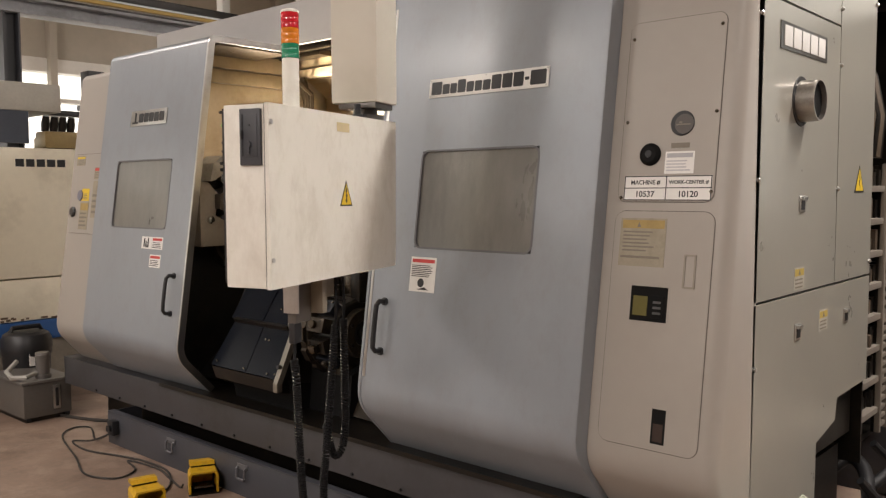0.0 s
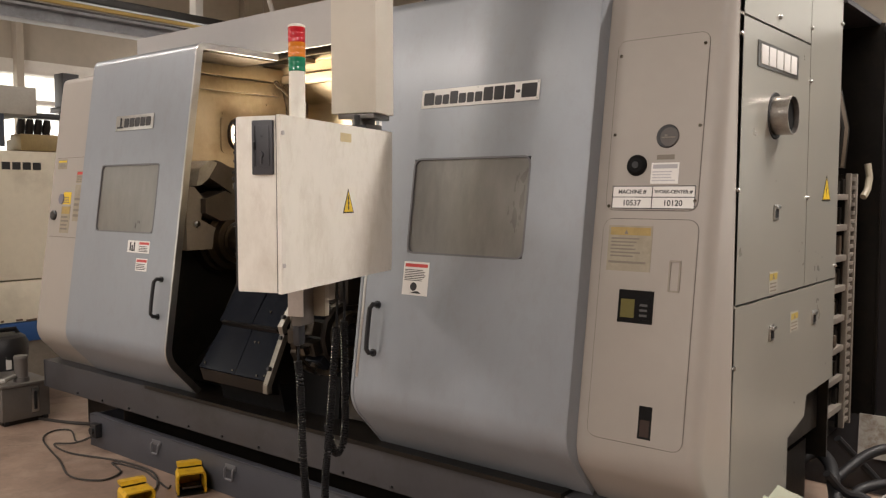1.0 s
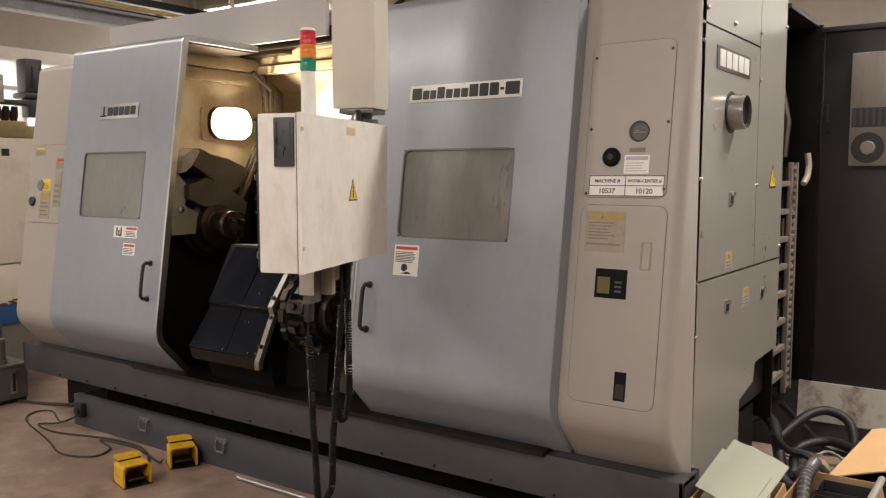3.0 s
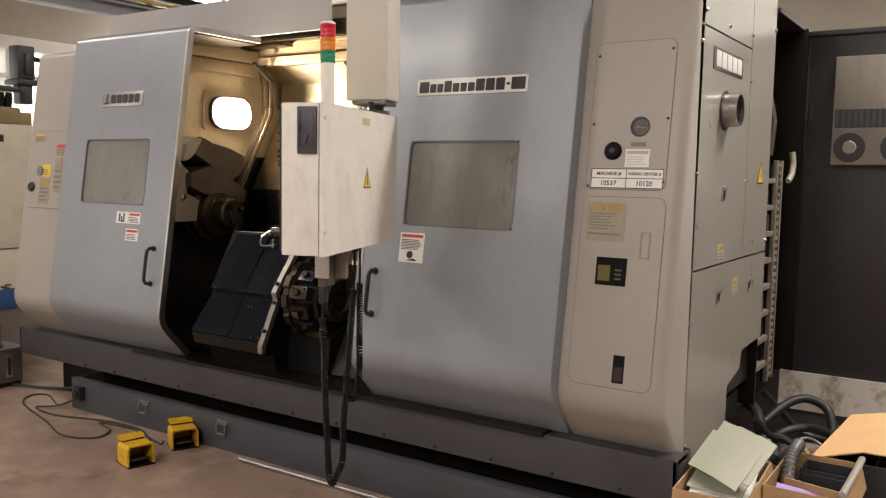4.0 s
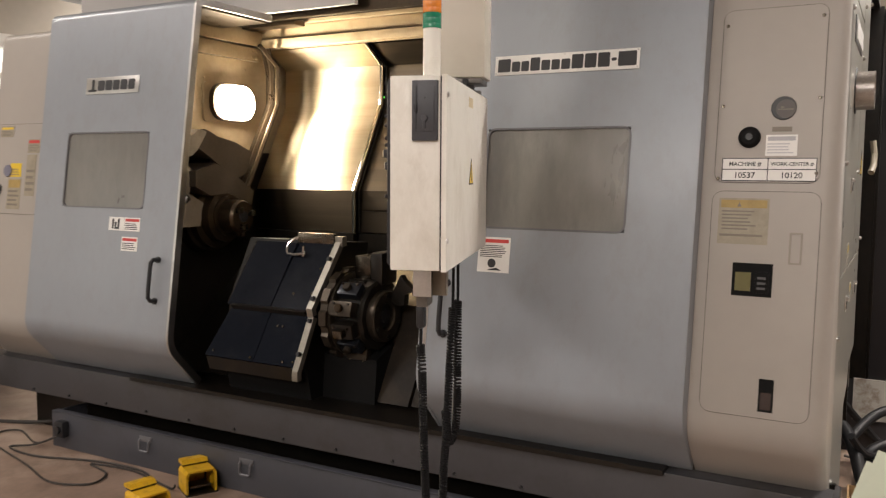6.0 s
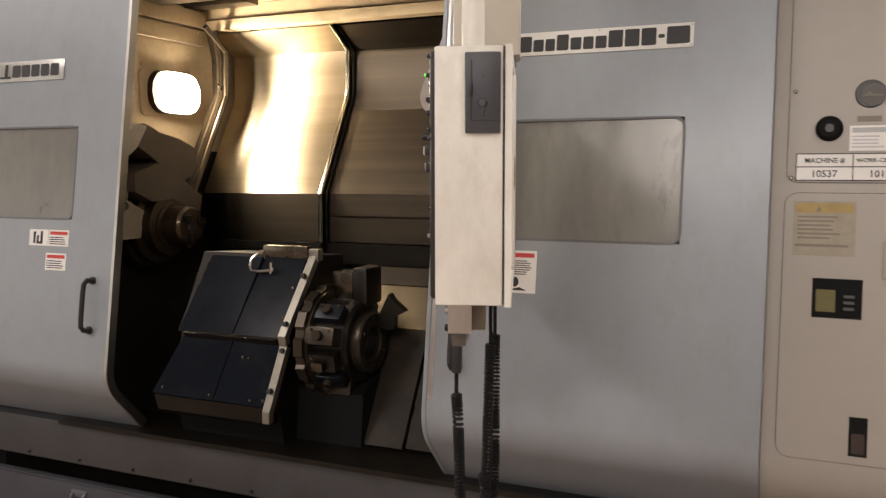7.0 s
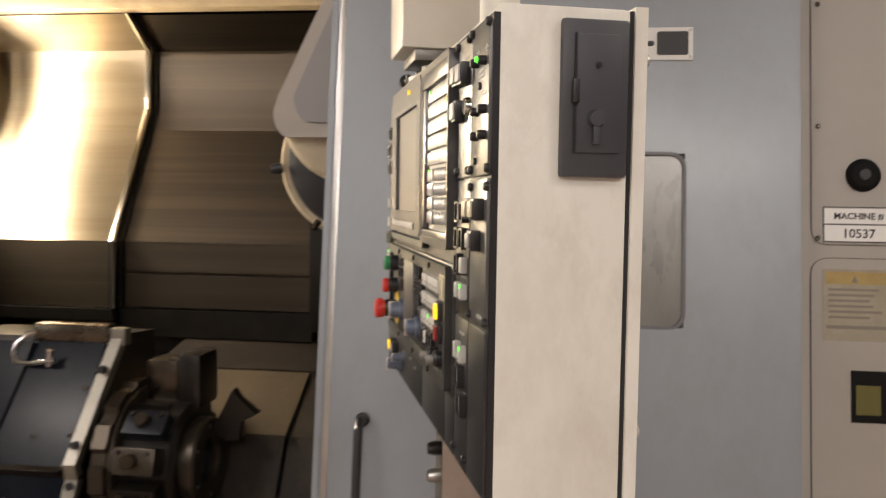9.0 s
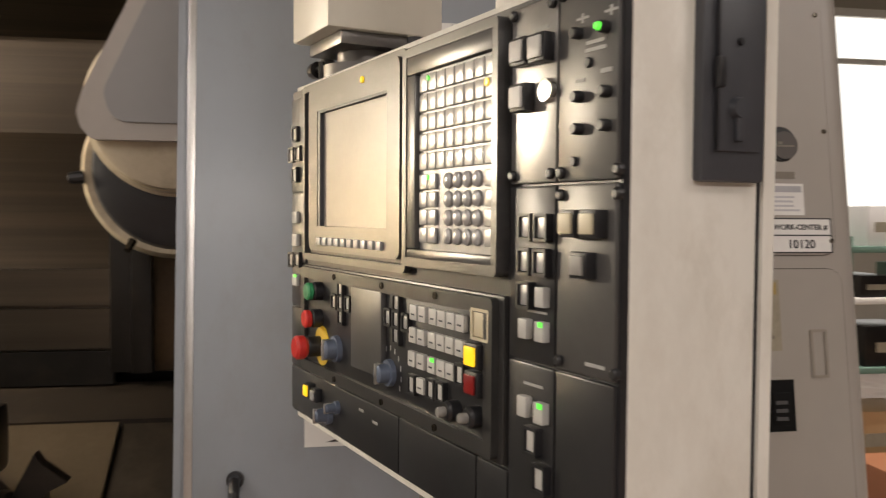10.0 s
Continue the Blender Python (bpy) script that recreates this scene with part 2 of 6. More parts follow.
class Build:
    """Collects simple solids into one mesh."""

    def __init__(self, m=None):
        self.v, self.f, self.k, self.m = [], [], [], m or Matrix()

    def add(self, verts, faces, k=0, m=None):
        n = len(self.v)
        t = self.m @ m if m else self.m
        self.v += [t @ Vector(p) for p in verts]
        self.f += [[i + n for i in f] for f in faces]
        self.k += [k] * len(faces)
        return self

    def box(self, x0, x1, y0, y1, z0, z1, k=0, bev=0.0, m=None):
        x0, x1, y0, y1, z0, z1 = min(x0, x1), max(x0, x1), min(y0, y1), max(y0, y1), min(z0, z1), max(z0, z1)
        if not bev:
            v = [(x, y, z) for z in (z0, z1) for y in (y0, y1) for x in (x0, x1)]
            return self.add(v, [(0, 2, 3, 1), (4, 5, 7, 6), (0, 1, 5, 4), (2, 6, 7, 3), (0, 4, 6, 2), (1, 3, 7, 5)], k, m)
        bm = bmesh.new()
        bmesh.ops.create_cube(bm, size=1)
        for q in bm.verts:
            q.co = Vector(((x0 + x1) / 2 + q.co.x * (x1 - x0), (y0 + y1) / 2 + q.co.y * (y1 - y0), (z0 + z1) / 2 + q.co.z * (z1 - z0)))
        b = min(bev, 0.45 * min(x1 - x0, y1 - y0, z1 - z0))
        bmesh.ops.bevel(bm, geom=bm.edges[:], offset=b, segments=2, profile=0.6, affect="EDGES")
        bm.verts.index_update()
        self.add([q.co.copy() for q in bm.verts], [[q.index for q in f.verts] for f in bm.faces], k, m)
        bm.free()
        return self

    def prism(self, poly, axis, a, b, k=0, m=None):
        """A polygon swept along an axis: for x, (y, z) pairs; for y, (x, z); for z, (x, y)."""
        n = len(poly)
        put = {"x": lambda c, p: (c, p[0], p[1]), "y": lambda c, p: (p[0], c, p[1]), "z": lambda c, p: (p[0], p[1], c)}[axis]
        v = [put(a, p) for p in poly] + [put(b, p) for p in poly]
        f = [[i, (i + 1) % n, n + (i + 1) % n, n + i] for i in range(n)]
        return self.add(v, f + [list(range(n))[::-1], list(range(n, 2 * n))], k, m)

    def rings(self, rings, k=0, cap=True, m=None):
        n = len(rings[0])
        v = [p for r in rings for p in r]
        f = [[j * n + i, j * n + (i + 1) % n, (j + 1) * n + (i + 1) % n, (j + 1) * n + i] for j in range(len(rings) - 1) for i in range(n)]
        if cap:
            f += [list(range(n))[::-1], [(len(rings) - 1) * n + i for i in range(n)]]
        return self.add(v, f, k, m)

    def turn(self, p0, p1, radii, k=0, seg=20, m=None):
        """A lathe form along p0 to p1; radii are (share of the length, radius)."""
        p0, p1 = Vector(p0), Vector(p1)
        d = p1 - p0
        q = d.to_track_quat("Z", "Y").to_matrix()
        rs = [[p0 + d * s + q @ Vector((r * math.cos(2 * math.pi * i / seg), r * math.sin(2 * math.pi * i / seg), 0)) for i in range(seg)] for s, r in radii]
        return self.rings(rs, k, True, m)

    def cyl(self, p0, p1, r, k=0, seg=20, bev=0.0, m=None):
        if bev:
            s = bev / max(1e-6, (Vector(p1) - Vector(p0)).length)
            return self.turn(p0, p1, ((0, r - bev), (s, r), (1 - s, r), (1, r - bev)), k, seg, m)
        return self.turn(p0, p1, ((0, r), (1, r)), k, seg, m)

    def tube(self, pts, r, k=0, seg=8, m=None):
        pts = [Vector(p) for p in pts]
        rs, side = [], None
        for i, p in enumerate(pts):
            d = (pts[min(i + 1, len(pts) - 1)] - pts[max(i - 1, 0)]).normalized()
            if side is None:
                side = d.orthogonal().normalized()
            side = (side - d * side.dot(d)).normalized()
            up = d.cross(side)
            rs.append([p + side * r * math.cos(2 * math.pi * j / seg) + up * r * math.sin(2 * math.pi * j / seg) for j in range(seg)])
        return self.rings(rs, k, True, m)

    def mesh(self, name, mats, inv):
        me = bpy.data.meshes.new(name)
        me.from_pydata([inv @ p for p in self.v], [], self.f)
        for q in (mats if isinstance(mats, (list, tuple)) else [mats]):
            me.materials.append(q)
        me.polygons.foreach_set("material_index", self.k)
        me.polygons.foreach_set("use_smooth", [True] * len(self.f))
        bm = bmesh.new()
        bm.from_mesh(me)
        bmesh.ops.recalc_face_normals(bm, faces=bm.faces[:])
        bm.to_mesh(me)
        bm.free()
        me.set_sharp_from_angle(angle=radians(28))
        return me


def thing(name, loc, label, category, group="", kind="", turn=0.0):
    ob = new(name)
    ob.empty_display_size = 0.1
    ob.matrix_world = pose(*loc, 0, 0, turn)
    ROOT[ob.name] = ob.matrix_world.inverted()
    return tagged(ob, label, category, group, kind)


def part(name, b, mats, parent, label=""):
    ob = new(name, b.mesh(name, mats, ROOT[parent.name]))
    ob.parent = parent
    ROOT[ob.name] = ROOT[parent.name]
    return tagged(ob, label)


def solid(name, b, mats, label, category, group="", kind=""):
    """A thing that is one mesh."""
    lo = Vector([min(p[i] for p in b.v) for i in range(3)])
    hi = Vector([max(p[i] for p in b.v) for i in range(3)])
    at = Vector(((lo.x + hi.x) / 2, (lo.y + hi.y) / 2, lo.z))
    ob = new(name, b.mesh(name, mats, Matrix.Translation(-at)))
    ob.location = at
    return tagged(ob, label, category, group, kind)


def fillet(pts, radii, seg=6):
    """An open polyline with its inner corners rounded."""
    out = [Vector(pts[0])]
    for i in range(1, len(pts) - 1):
        a, p, c, r = Vector(pts[i - 1]), Vector(pts[i]), Vector(pts[i + 1]), radii[i - 1]
        u, w = (a - p).normalized(), (c - p).normalized()
        half = math.acos(max(-1, min(1, u.dot(w)))) / 2
        if r <= 0:
            out.append(p)
            continue
        cut = r / math.tan(half)
        cen = p + (u + w).normalized() * (r / math.sin(half))
        a0, a1 = p + u * cut - cen, p + w * cut - cen
        ang = a0.angle_signed(a1) if len(a0) == 2 else 0
        for j in range(seg + 1):
            t = j / seg * ang
            out.append(cen + Vector((a0.x * math.cos(t) + a0.y * math.sin(t), -a0.x * math.sin(t) + a0.y * math.cos(t))))
    return out + [Vector(pts[-1])]


def inset(line, d):
    """A polyline moved to its right by d."""
    out = []
    for i, p in enumerate(line):
        t = (line[min(i + 1, len(line) - 1)] - line[max(i - 1, 0)]).normalized()
        out.append(p + Vector((t.y, -t.x)) * d)
    return out


def rounded(x0, x1, z0, z1, r, seg=4):
    pts = []
    for cx, cz, a in ((x1 - r, z1 - r, 0), (x0 + r, z1 - r, 90), (x0 + r, z0 + r, 180), (x1 - r, z0 + r, 270)):
        pts += [(cx + r * math.cos(radians(a + 90 * i / seg)), cz + r * math.sin(radians(a + 90 * i / seg))) for i in range(seg + 1)]
    return pts


def ring_strip(b, x0, x1, z0, z1, r, wide, y0, y1, k=0, m=None):
    """A rounded frame in the x-z plane between depths y0 and y1."""
    o, i = rounded(x0, x1, z0, z1, r), rounded(x0 + wide, x1 - wide, z0 + wide, z1 - wide, max(0.001, r - wide))
    n = len(o)
    v = [(p[0], y, p[1]) for y in (y0, y1) for p in o] + [(p[0], y, p[1]) for y in (y0, y1) for p in i]
    f = []
    for j in range(n):
        q = (j + 1) % n
        f += [[j, q, n + q, n + j], [2 * n + j, 3 * n + j, 3 * n + q, 2 * n + q], [j, 2 * n + j, 2 * n + q, q], [n + j, n + q, 3 * n + q, 3 * n + j]]
    return b.add(v, f, k, m)


def letters(name, text, size, m, material, parent, label=""):
    """Raised lettering in the built-in font, centred on m (x to the right, y up)."""
    c = bpy.data.curves.new(name, "FONT")
    c.offset = 0.0004
    c.body, c.size, c.align_x, c.align_y, c.extrude, c.resolution_u = text, size, "CENTER", "CENTER", 0.0006, 3
    o = bpy.data.objects.new(name, c)
    scene.collection.objects.link(o)
    me = bpy.data.meshes.new_from_object(o)
    bpy.data.objects.remove(o)
    me.transform(ROOT[parent.name] @ m)
    me.materials.clear()
    me.materials.append(material)
    ob = new(name, me)
    ob.parent = parent
    ROOT[ob.name] = ROOT[parent.name]
    return tagged(ob, label)

# ---------------------------------------------------------------- hall
def hall():
    solid("floor", Build().box(-15, 9, -9, 15, -0.2, 0), CONC, "worn brown-grey stained concrete workshop floor", "floor", kind="structure")
    c = Build().box(-15, 9, -9, 15, 5.5, 5.7)
    for i in range(13):
        c.box(-15, 9, -8.5 + i * 1.9, -8.36 + i * 1.9, 5.26, 5.5)
    solid("ceiling", c, CEIL, "dull beige ceiling deck with joists", "ceiling", kind="structure")
    w = Build().box(-12.3, -12.0, -9, 15, 3.46, 5.5).box(-12.3, -12.0, -9, 15, 0, 1.0)
    solid("wall_west", w, WALL, "beige painted block wall above and below a glazed band", "wall", kind="structure")
    solid("wall_north", Build().box(-15, 9, 12.0, 12.3, 0, 5.5), WALL, "beige painted workshop end wall", "wall", kind="structure")
    # south and east walls are unseen; their dark colour limits reflected light
    solid("wall_south", Build().box(-15, 9, -9.3, -9.0, 0, 5.5), DIM, "unseen workshop wall, kept dark to cut reflected light", "wall", kind="structure")
    solid("wall_east", Build().box(9, 9.3, -9, 15, 0, 5.5), DIM, "unseen workshop wall, kept dark to cut reflected light", "wall", kind="structure")
    pil = Build()
    for y in (-2, 1.4, 5.16, 9.0):
        pil.box(-12.0, -11.86, y, y + 0.10, 0, 5.5, bev=0.01)
    solid("trim", pil, WALL, "beige wall pilasters", "trim", kind="structure")
    win = thing("window_1", (-12.15, 3, 2.2), "long bright daylit window band with white frame", "window", kind="structure")
    part("glazing", Build().box(-12.24, -12.22, -9, 15, 1.04, 3.30), SKY, win)
    fr = Build().box(-12.28, -11.97, -9, 15, 3.27, 3.46, bev=0.008).box(-12.28, -11.95, -9, 15, 0.98, 1.06, bev=0.008).box(-12.26, -11.99, -9, 15, 2.86, 2.92, bev=0.006)
    for i in range(16):
        fr.box(-12.26, -12.02, -9 + i * 1.5, -8.93 + i * 1.5, 1.0, 3.34, bev=0.006)
    part("window_frame", fr, WHITEP, win)
    win2 = thing("window_2", (3.5, 11.95, 1.3), "large bright daylit window with white frame", "window", kind="structure")
    part("glazing", Build().box(0.5, 8.5, 11.93, 11.96, 1.3, 4.6), SKY, win2)
    fr = Build().box(0.4, 8.6, 11.86, 11.98, 1.2, 1.32, bev=0.01).box(0.4, 8.6, 11.86, 11.98, 4.58, 4.7, bev=0.01).box(0.4, 8.6, 11.88, 11.98, 3.9, 3.98, bev=0.01)
    for i in range(6):
        fr.box(0.42 + i * 1.62, 0.5 + i * 1.62, 11.88, 11.97, 1.25, 4.65, bev=0.01)
    part("window_frame", fr, WHITEP, win2)
    # strip lamps under the ceiling; most are unseen fixtures added for the lights
    for lx, ly, lz, w in LAMPS:
        z = lz + 0.01
        l = thing("ceiling_lamp", (lx, ly, z), "white ceiling strip lamp with lit tubes", "lamp", "ceiling strip lamps")
        part("housing", Build().prism([(ly - 0.17, z + 0.02), (ly + 0.17, z + 0.02), (ly + 0.09, z + 0.10), (ly - 0.09, z + 0.10)], "x", lx - 1.25, lx + 1.25), WHITEP, l)
        for s in (-0.9, 0.9):
            part("hanger", Build().cyl((lx + s, ly, z + 0.09), (lx + s, ly, 5.5), 0.006, seg=6), ALU, l)
        for s in (-0.08, 0.08):
            part("lamp_tube", Build().cyl((lx - 1.2, ly + s, z + 0.015), (lx + 1.2, ly + s, z + 0.015), 0.016, seg=8), TUBE, l)
    # overhead crane runway
    cr = thing("crane_runway", (-8, 5, 2.9), "dark grey overhead crane runway beam with yellow conductor rail", "crane beam")
    b = Build()
    for z0, z1, w in ((3.205, 3.225, 0.10), (3.225, 3.33, 0.012), (3.33, 3.355, 0.10)):
        b.box(-8 - w, -8 + w, -6, 12, z0, z1, bev=0.003)
    part("beam", b, mat("crane_grey", (0.33, 0.34, 0.36), 0.5, 0, 0.15, 2, stain=(0.07, 0.06, 0.05), stain_amt=0.5), cr)
    part("conductor_rail", Build().box(-7.93, -7.90, -6, 12, 3.395, 3.43, bev=0.004), mat("yellow_rail", (0.55, 0.38, 0.10), 0.5), cr)
    part("track_rail", Build().box(-8.06, -7.97, -6, 12, 3.47, 3.55, bev=0.006).box(-8.12, -7.9, -6, 12, 3.355, 3.375), DARK, cr)
    for y in (3.03, 8.6):
        part("support_column", Build().box(-8.10, -7.90, y, y + 0.015, 0, 3.205).box(-8.10, -7.90, y + 0.135, y + 0.15, 0, 3.205).box(-8.01, -7.99, y + 0.015, y + 0.135, 0, 3.205), DGREY, cr)
    for y in (5.55,):
        h = Build().box(-8.4, -8.28, y, y + 0.1, 3.45, 5.5, bev=0.006)
        solid("hanging_post", h, WHITEP, "white square steel post hanging from the ceiling", "post")
        solid("conduit", Build().tube([(-8.4, 6.1, 5.5), (-8.5, 6.9, 3.75), (-8.5, 7.0, 3.5)], 0.03), WHITEP, "pale grey slanting conduit under the ceiling", "conduit")


hall()

# ---------------------------------------------------------------- turning machine
RD, LD = (-2.598, -1.531), (-5.146, -4.05)
DOOR = fillet([(2.575, 0.486), (2.370, 0.705), (2.622, 2.455), (3.19, 2.455)], [0.16, 0.05])
COL = fillet([(2.62, 0.47), (2.4402, 0.665), (2.688, 2.385), (2.738, 2.395)], [0.16, 0.05])


def bar_rows(x0, x1, z0, z1, rows, material, v, parent, ragged=0.25, th=0.0006):
    """Lines of print too small to read, as plain bars."""
    h = (z1 - z0) / rows
    for i in range(rows):
        e = x1 - (x1 - x0) * random.uniform(0, ragged)
        part("print_line", Build(SLOPE).box(x0, e, v - th, v, z0 + (i + 0.28) * h, z0 + (i + 0.72) * h), material, parent)


def decal(name, x0, x1, z0, z1, rows, head, v, label, base=WHITE, inkm=INK, picture=False, headfrac=0.2):
    """A stuck-on label on the leaning front: base, coloured head and printed lines."""
    lb = part(name, Build(SLOPE).box(x0, x1, v - 0.0012, v, z0, z1), base, machine, label)
    zt = z1 - (z1 - z0) * headfrac
    m = 0.06 * (x1 - x0)
    part("label_head", Build(SLOPE).box(x0 + m, x1 - m, v - 0.0018, v - 0.0012, zt, z1 - m), head, lb)
    lo = z0 + (z1 - z0) * (0.42 if picture else 0.08)
    bar_rows(x0 + m, x1 - m, lo, zt - m, rows, inkm, v - 0.0012, lb)
    if picture:
        w, h = x1 - x0, z1 - z0
        part("pictogram", Build(SLOPE).turn((x0 + w * 0.45, v - 0.0012, z0 + h * 0.26), (x0 + w * 0.45, v - 0.0018, z0 + h * 0.26), ((0, 0.018), (1, 0.018)), 0, 12), inkm, lb)
        part("pictogram", Build(SLOPE).prism([(x0 + w * 0.3, z0 + h * 0.06), (x0 + w * 0.78, z0 + h * 0.06), (x0 + w * 0.6, z0 + h * 0.14)], "y", v - 0.0018, v - 0.0012), inkm, lb)
    return lb


def door(name, span, win, label, handle_x):
    x0, x1 = span
    wx0, wx1, wz0, wz1 = win
    dn = part(name, door_skin(x0, x1, wx0, wx1, wz0, wz1), GREY, machine, label)
    u0, u1 = (wz0 - 1.2473) / 0.98978, (wz1 - 1.2473) / 0.98978
    g = Build(SLOPE)
    ring_strip(g, wx0 - 0.004, wx1 + 0.004, u0 - 0.004, u1 + 0.004, 0.035, 0.008, 2.4722, 2.492)
    part("window_seal", g, mat("grey_seal", (0.13, 0.13, 0.14), 0.5), dn, "dark rubber window seal")
    part("window_pane", Build(SLOPE).prism(rounded(wx0 + 0.004, wx1 - 0.004, u0 + 0.004, u1 - 0.004, 0.03), "y", 2.480, 2.490), GLASS if name == "front_door" else GLASSL, dn, "scratched grey polycarbonate window")
    # bent bar handle
    pts = [(handle_x, 2.476, -0.108), (handle_x, 2.44, -0.108), (handle_x, 2.425, -0.125), (handle_x, 2.423, -0.16), (handle_x, 2.423, -0.265), (handle_x, 2.425, -0.30), (handle_x, 2.44, -0.315), (handle_x, 2.476, -0.315)]
    h = Build(SLOPE).tube(pts, 0.0105, seg=10)
    for u in (-0.108, -0.315):
        h.cyl((handle_x, 2.466, u), (handle_x, 2.474, u), 0.017, seg=14)
    part("handle", h, BLACK, dn, "black bar handle")
    return dn


def door_skin(x0, x1, wx0, wx1, wz0, wz1):
    b = Build()
    outer = DOOR

    def cut(lo, hi):
        pts = [p for p in outer if lo - 1e-6 <= p.y <= hi + 1e-6]
        return pts

    def ring(pts):
        return pts + inset(pts, 0.028)[::-1]

    def at(z):
        return Vector((2.448 + 0.1441 * (z - 1.2473), z))
    whole = ring(outer)
    k = next(i for i in range(len(outer) - 1) if outer[i].y < 1.0 and outer[i + 1].y > 1.9)
    low, high = ring(outer[:k + 1] + [at(wz0)]), ring([at(wz1)] + outer[k + 1:])
    for pts, a, c in ((whole, x0, wx0), (low, wx0, wx1), (high, wx0, wx1), (whole, wx1, x1)):
        b.prism([(p.x, p.y) for p in pts], "x", a, c)
    return b


machine = thing("turning_machine", (-3.4, 3.2, 0.0), "large grey and cream turning machine with open front door", "machine tool")

rd = door("front_door", RD, (-2.361, -1.780, 1.3705, 1.761), "silver-grey sliding door pushed back over the enclosure", -2.498)
ld = door("front_door", LD, (-4.914, -4.291, 1.391, 1.786), "silver-grey sliding door with frosted window", -4.147)
# bright edge trims round the open end of each door
for dn, xe, s in ((rd, RD[0], -1), (ld, LD[1], 1)):
    e = Build()
    o = [(p.x - 0.003, p.y) for p in DOOR]
    i2 = [(p.x, p.y) for p in inset(DOOR, 0.036)]
    e.prism(o + i2[::-1], "x", xe, xe + 0.014 * s)
    part("edge_trim", e, ALU if s > 0 else GREY, dn, "folded door edge")

part("edge_strip", Build(SLOPE).box(-2.593, -2.578, 2.4715, 2.476, -0.43, 1.14, bev=0.0015), ALU, rd, "narrow bright edge strip")
e = Build()
o = [(p.x + 0.001, p.y) for p in DOOR]
i2 = [(p.x, p.y) for p in inset(DOOR[:-1], 0.12)]
e.prism(o[:-1] + i2[::-1], "x", RD[1] - 0.012, RD[1] + 0.003)
part("edge_return", e, GREY, rd, "folded door side")

# brown sheet added below the door top to keep its underside dark
part("dimming_sheet", Build().box(LD[0] + 0.04, LD[1] - 0.02, 2.70, 3.185, 2.412, 2.423), RUST, ld, "added brown sheet that dims the lamp-lit underside of the door top")
# name plate on the nearer door, and the maker's plate on the other
plate_ = part("name_plate", Build(SLOPE).box(-2.352, -1.764, 2.469, 2.4725, 0.735, 0.812, 0, bev=0.001), WHITE, machine, "white name plate with black lettering blocks")
xs = -2.338
for w, h in ((0.054, 0.052), (0.035, 0.040), (0.032, 0.040), (0.040, 0.052), (0.036, 0.040), (0.034, 0.040), (0.036, 0.040), (0.046, 0.055), (0.046, 0.055), (0.046, 0.055), (0.020, 0.012), (0.070, 0.055)):
    zb = 0.747 if h > 0.02 else 0.768
    part("lettering_block", Build(SLOPE).prism(rounded(xs, xs + w, zb, zb + h, 0.005), "y", 2.4675, 2.469), INK, plate_)
    xs += w + 0.0062
for sx in (-2.345, -2.058, -1.771):
    for sz in ((0.742, 0.805) if sx != -2.058 else (0.806,)):
        part("rivet", Build(SLOPE).cyl((sx, 2.466, sz), (sx, 2.469, sz), 0.0035, 0, 8), ALU, plate_)
plate_ = part("maker_plate", Build(SLOPE).box(-4.800, -4.395, 2.469, 2.4725, 0.752, 0.842, 0, bev=0.001), ALU, machine, "bare metal maker's plate with dark blocks")
for i in range(5):
    part("lettering_block", Build(SLOPE).prism(rounded(-4.705 + i * 0.058, -4.655 + i * 0.058, 0.770, 0.824, 0.008), "y", 2.4675, 2.469), INK, plate_)
part("emblem", Build(SLOPE).prism([(-4.780, 0.766), (-4.715, 0.766), (-4.715, 0.776), (-4.738, 0.776), (-4.738, 0.830), (-4.752, 0.830), (-4.752, 0.776), (-4.780, 0.776)], "y", 2.467, 2.469), INK, plate_)
decal("warning_label", -2.368, -2.230, -0.053, 0.087, 7, RED, 2.473, "white warning label with red head", picture=True, headfrac=0.16)
decal("warning_label", -4.415, -4.300, 0.028, 0.098, 4, RED, 2.473, "white warning label with red head", headfrac=0.3)
b = Build(SLOPE).box(-4.53, -4.418, 2.4718, 2.473, 0.028, 0.098, 0)
b.box(-4.505, -4.492, 2.4708, 2.4718, 0.038, 0.088, 1, m=None).box(-4.485, -4.472, 2.4708, 2.4718, 0.036, 0.072, 1).box(-4.463, -4.45, 2.4708, 2.4718, 0.036, 0.09, 1).box(-4.474, -4.452, 2.4708, 2.4718, 0.036, 0.046, 1)
part("number_sticker", b, [WHITE, INK], ld, "white sticker with dark marks")
decal("warning_label", -4.425, -4.307, -0.075, -0.002, 4, RED, 2.473, "white warning label with red head", headfrac=0.3)


def column(name, x0, x1, round_low, mats, label):
    """A solid corner column of the enclosure, its outer edge rounded."""
    r = 0.05
    rs = []
    steps = [(x0, 0.0)] + [(x1 - r + r * math.sin(radians(a)), r * (1 - math.cos(radians(a)))) for a in (0, 20, 40, 60, 75, 90)]
    if round_low:
        steps = [(x0 + r - r * math.sin(radians(a)), r * (1 - math.cos(radians(a)))) for a in (90, 75, 60, 40, 20, 0)] + [(x1, 0.0)]
    for x, d in steps:
        line = [p + Vector((d * 0.99, -d * 0.14 if p.y > 2.2 else 0)) for p in COL]
        ring = [(p.x, p.y) for p in line] + [(2.738, 0.25), (2.64, 0.25)]
        rs.append([(x, y, z) for y, z in ring])
    return part(name, Build().rings(rs), mats, machine, label)


rc = column("corner_column", -1.527, -1.073, False, PINKGREY, "cream-grey front column with service panels")
lc = column("corner_column", -5.72, -5.150, True, PINKGREY, "cream-grey end column with labels")
# service panels on the column: flush plates inside a dark joint
V = 2.548


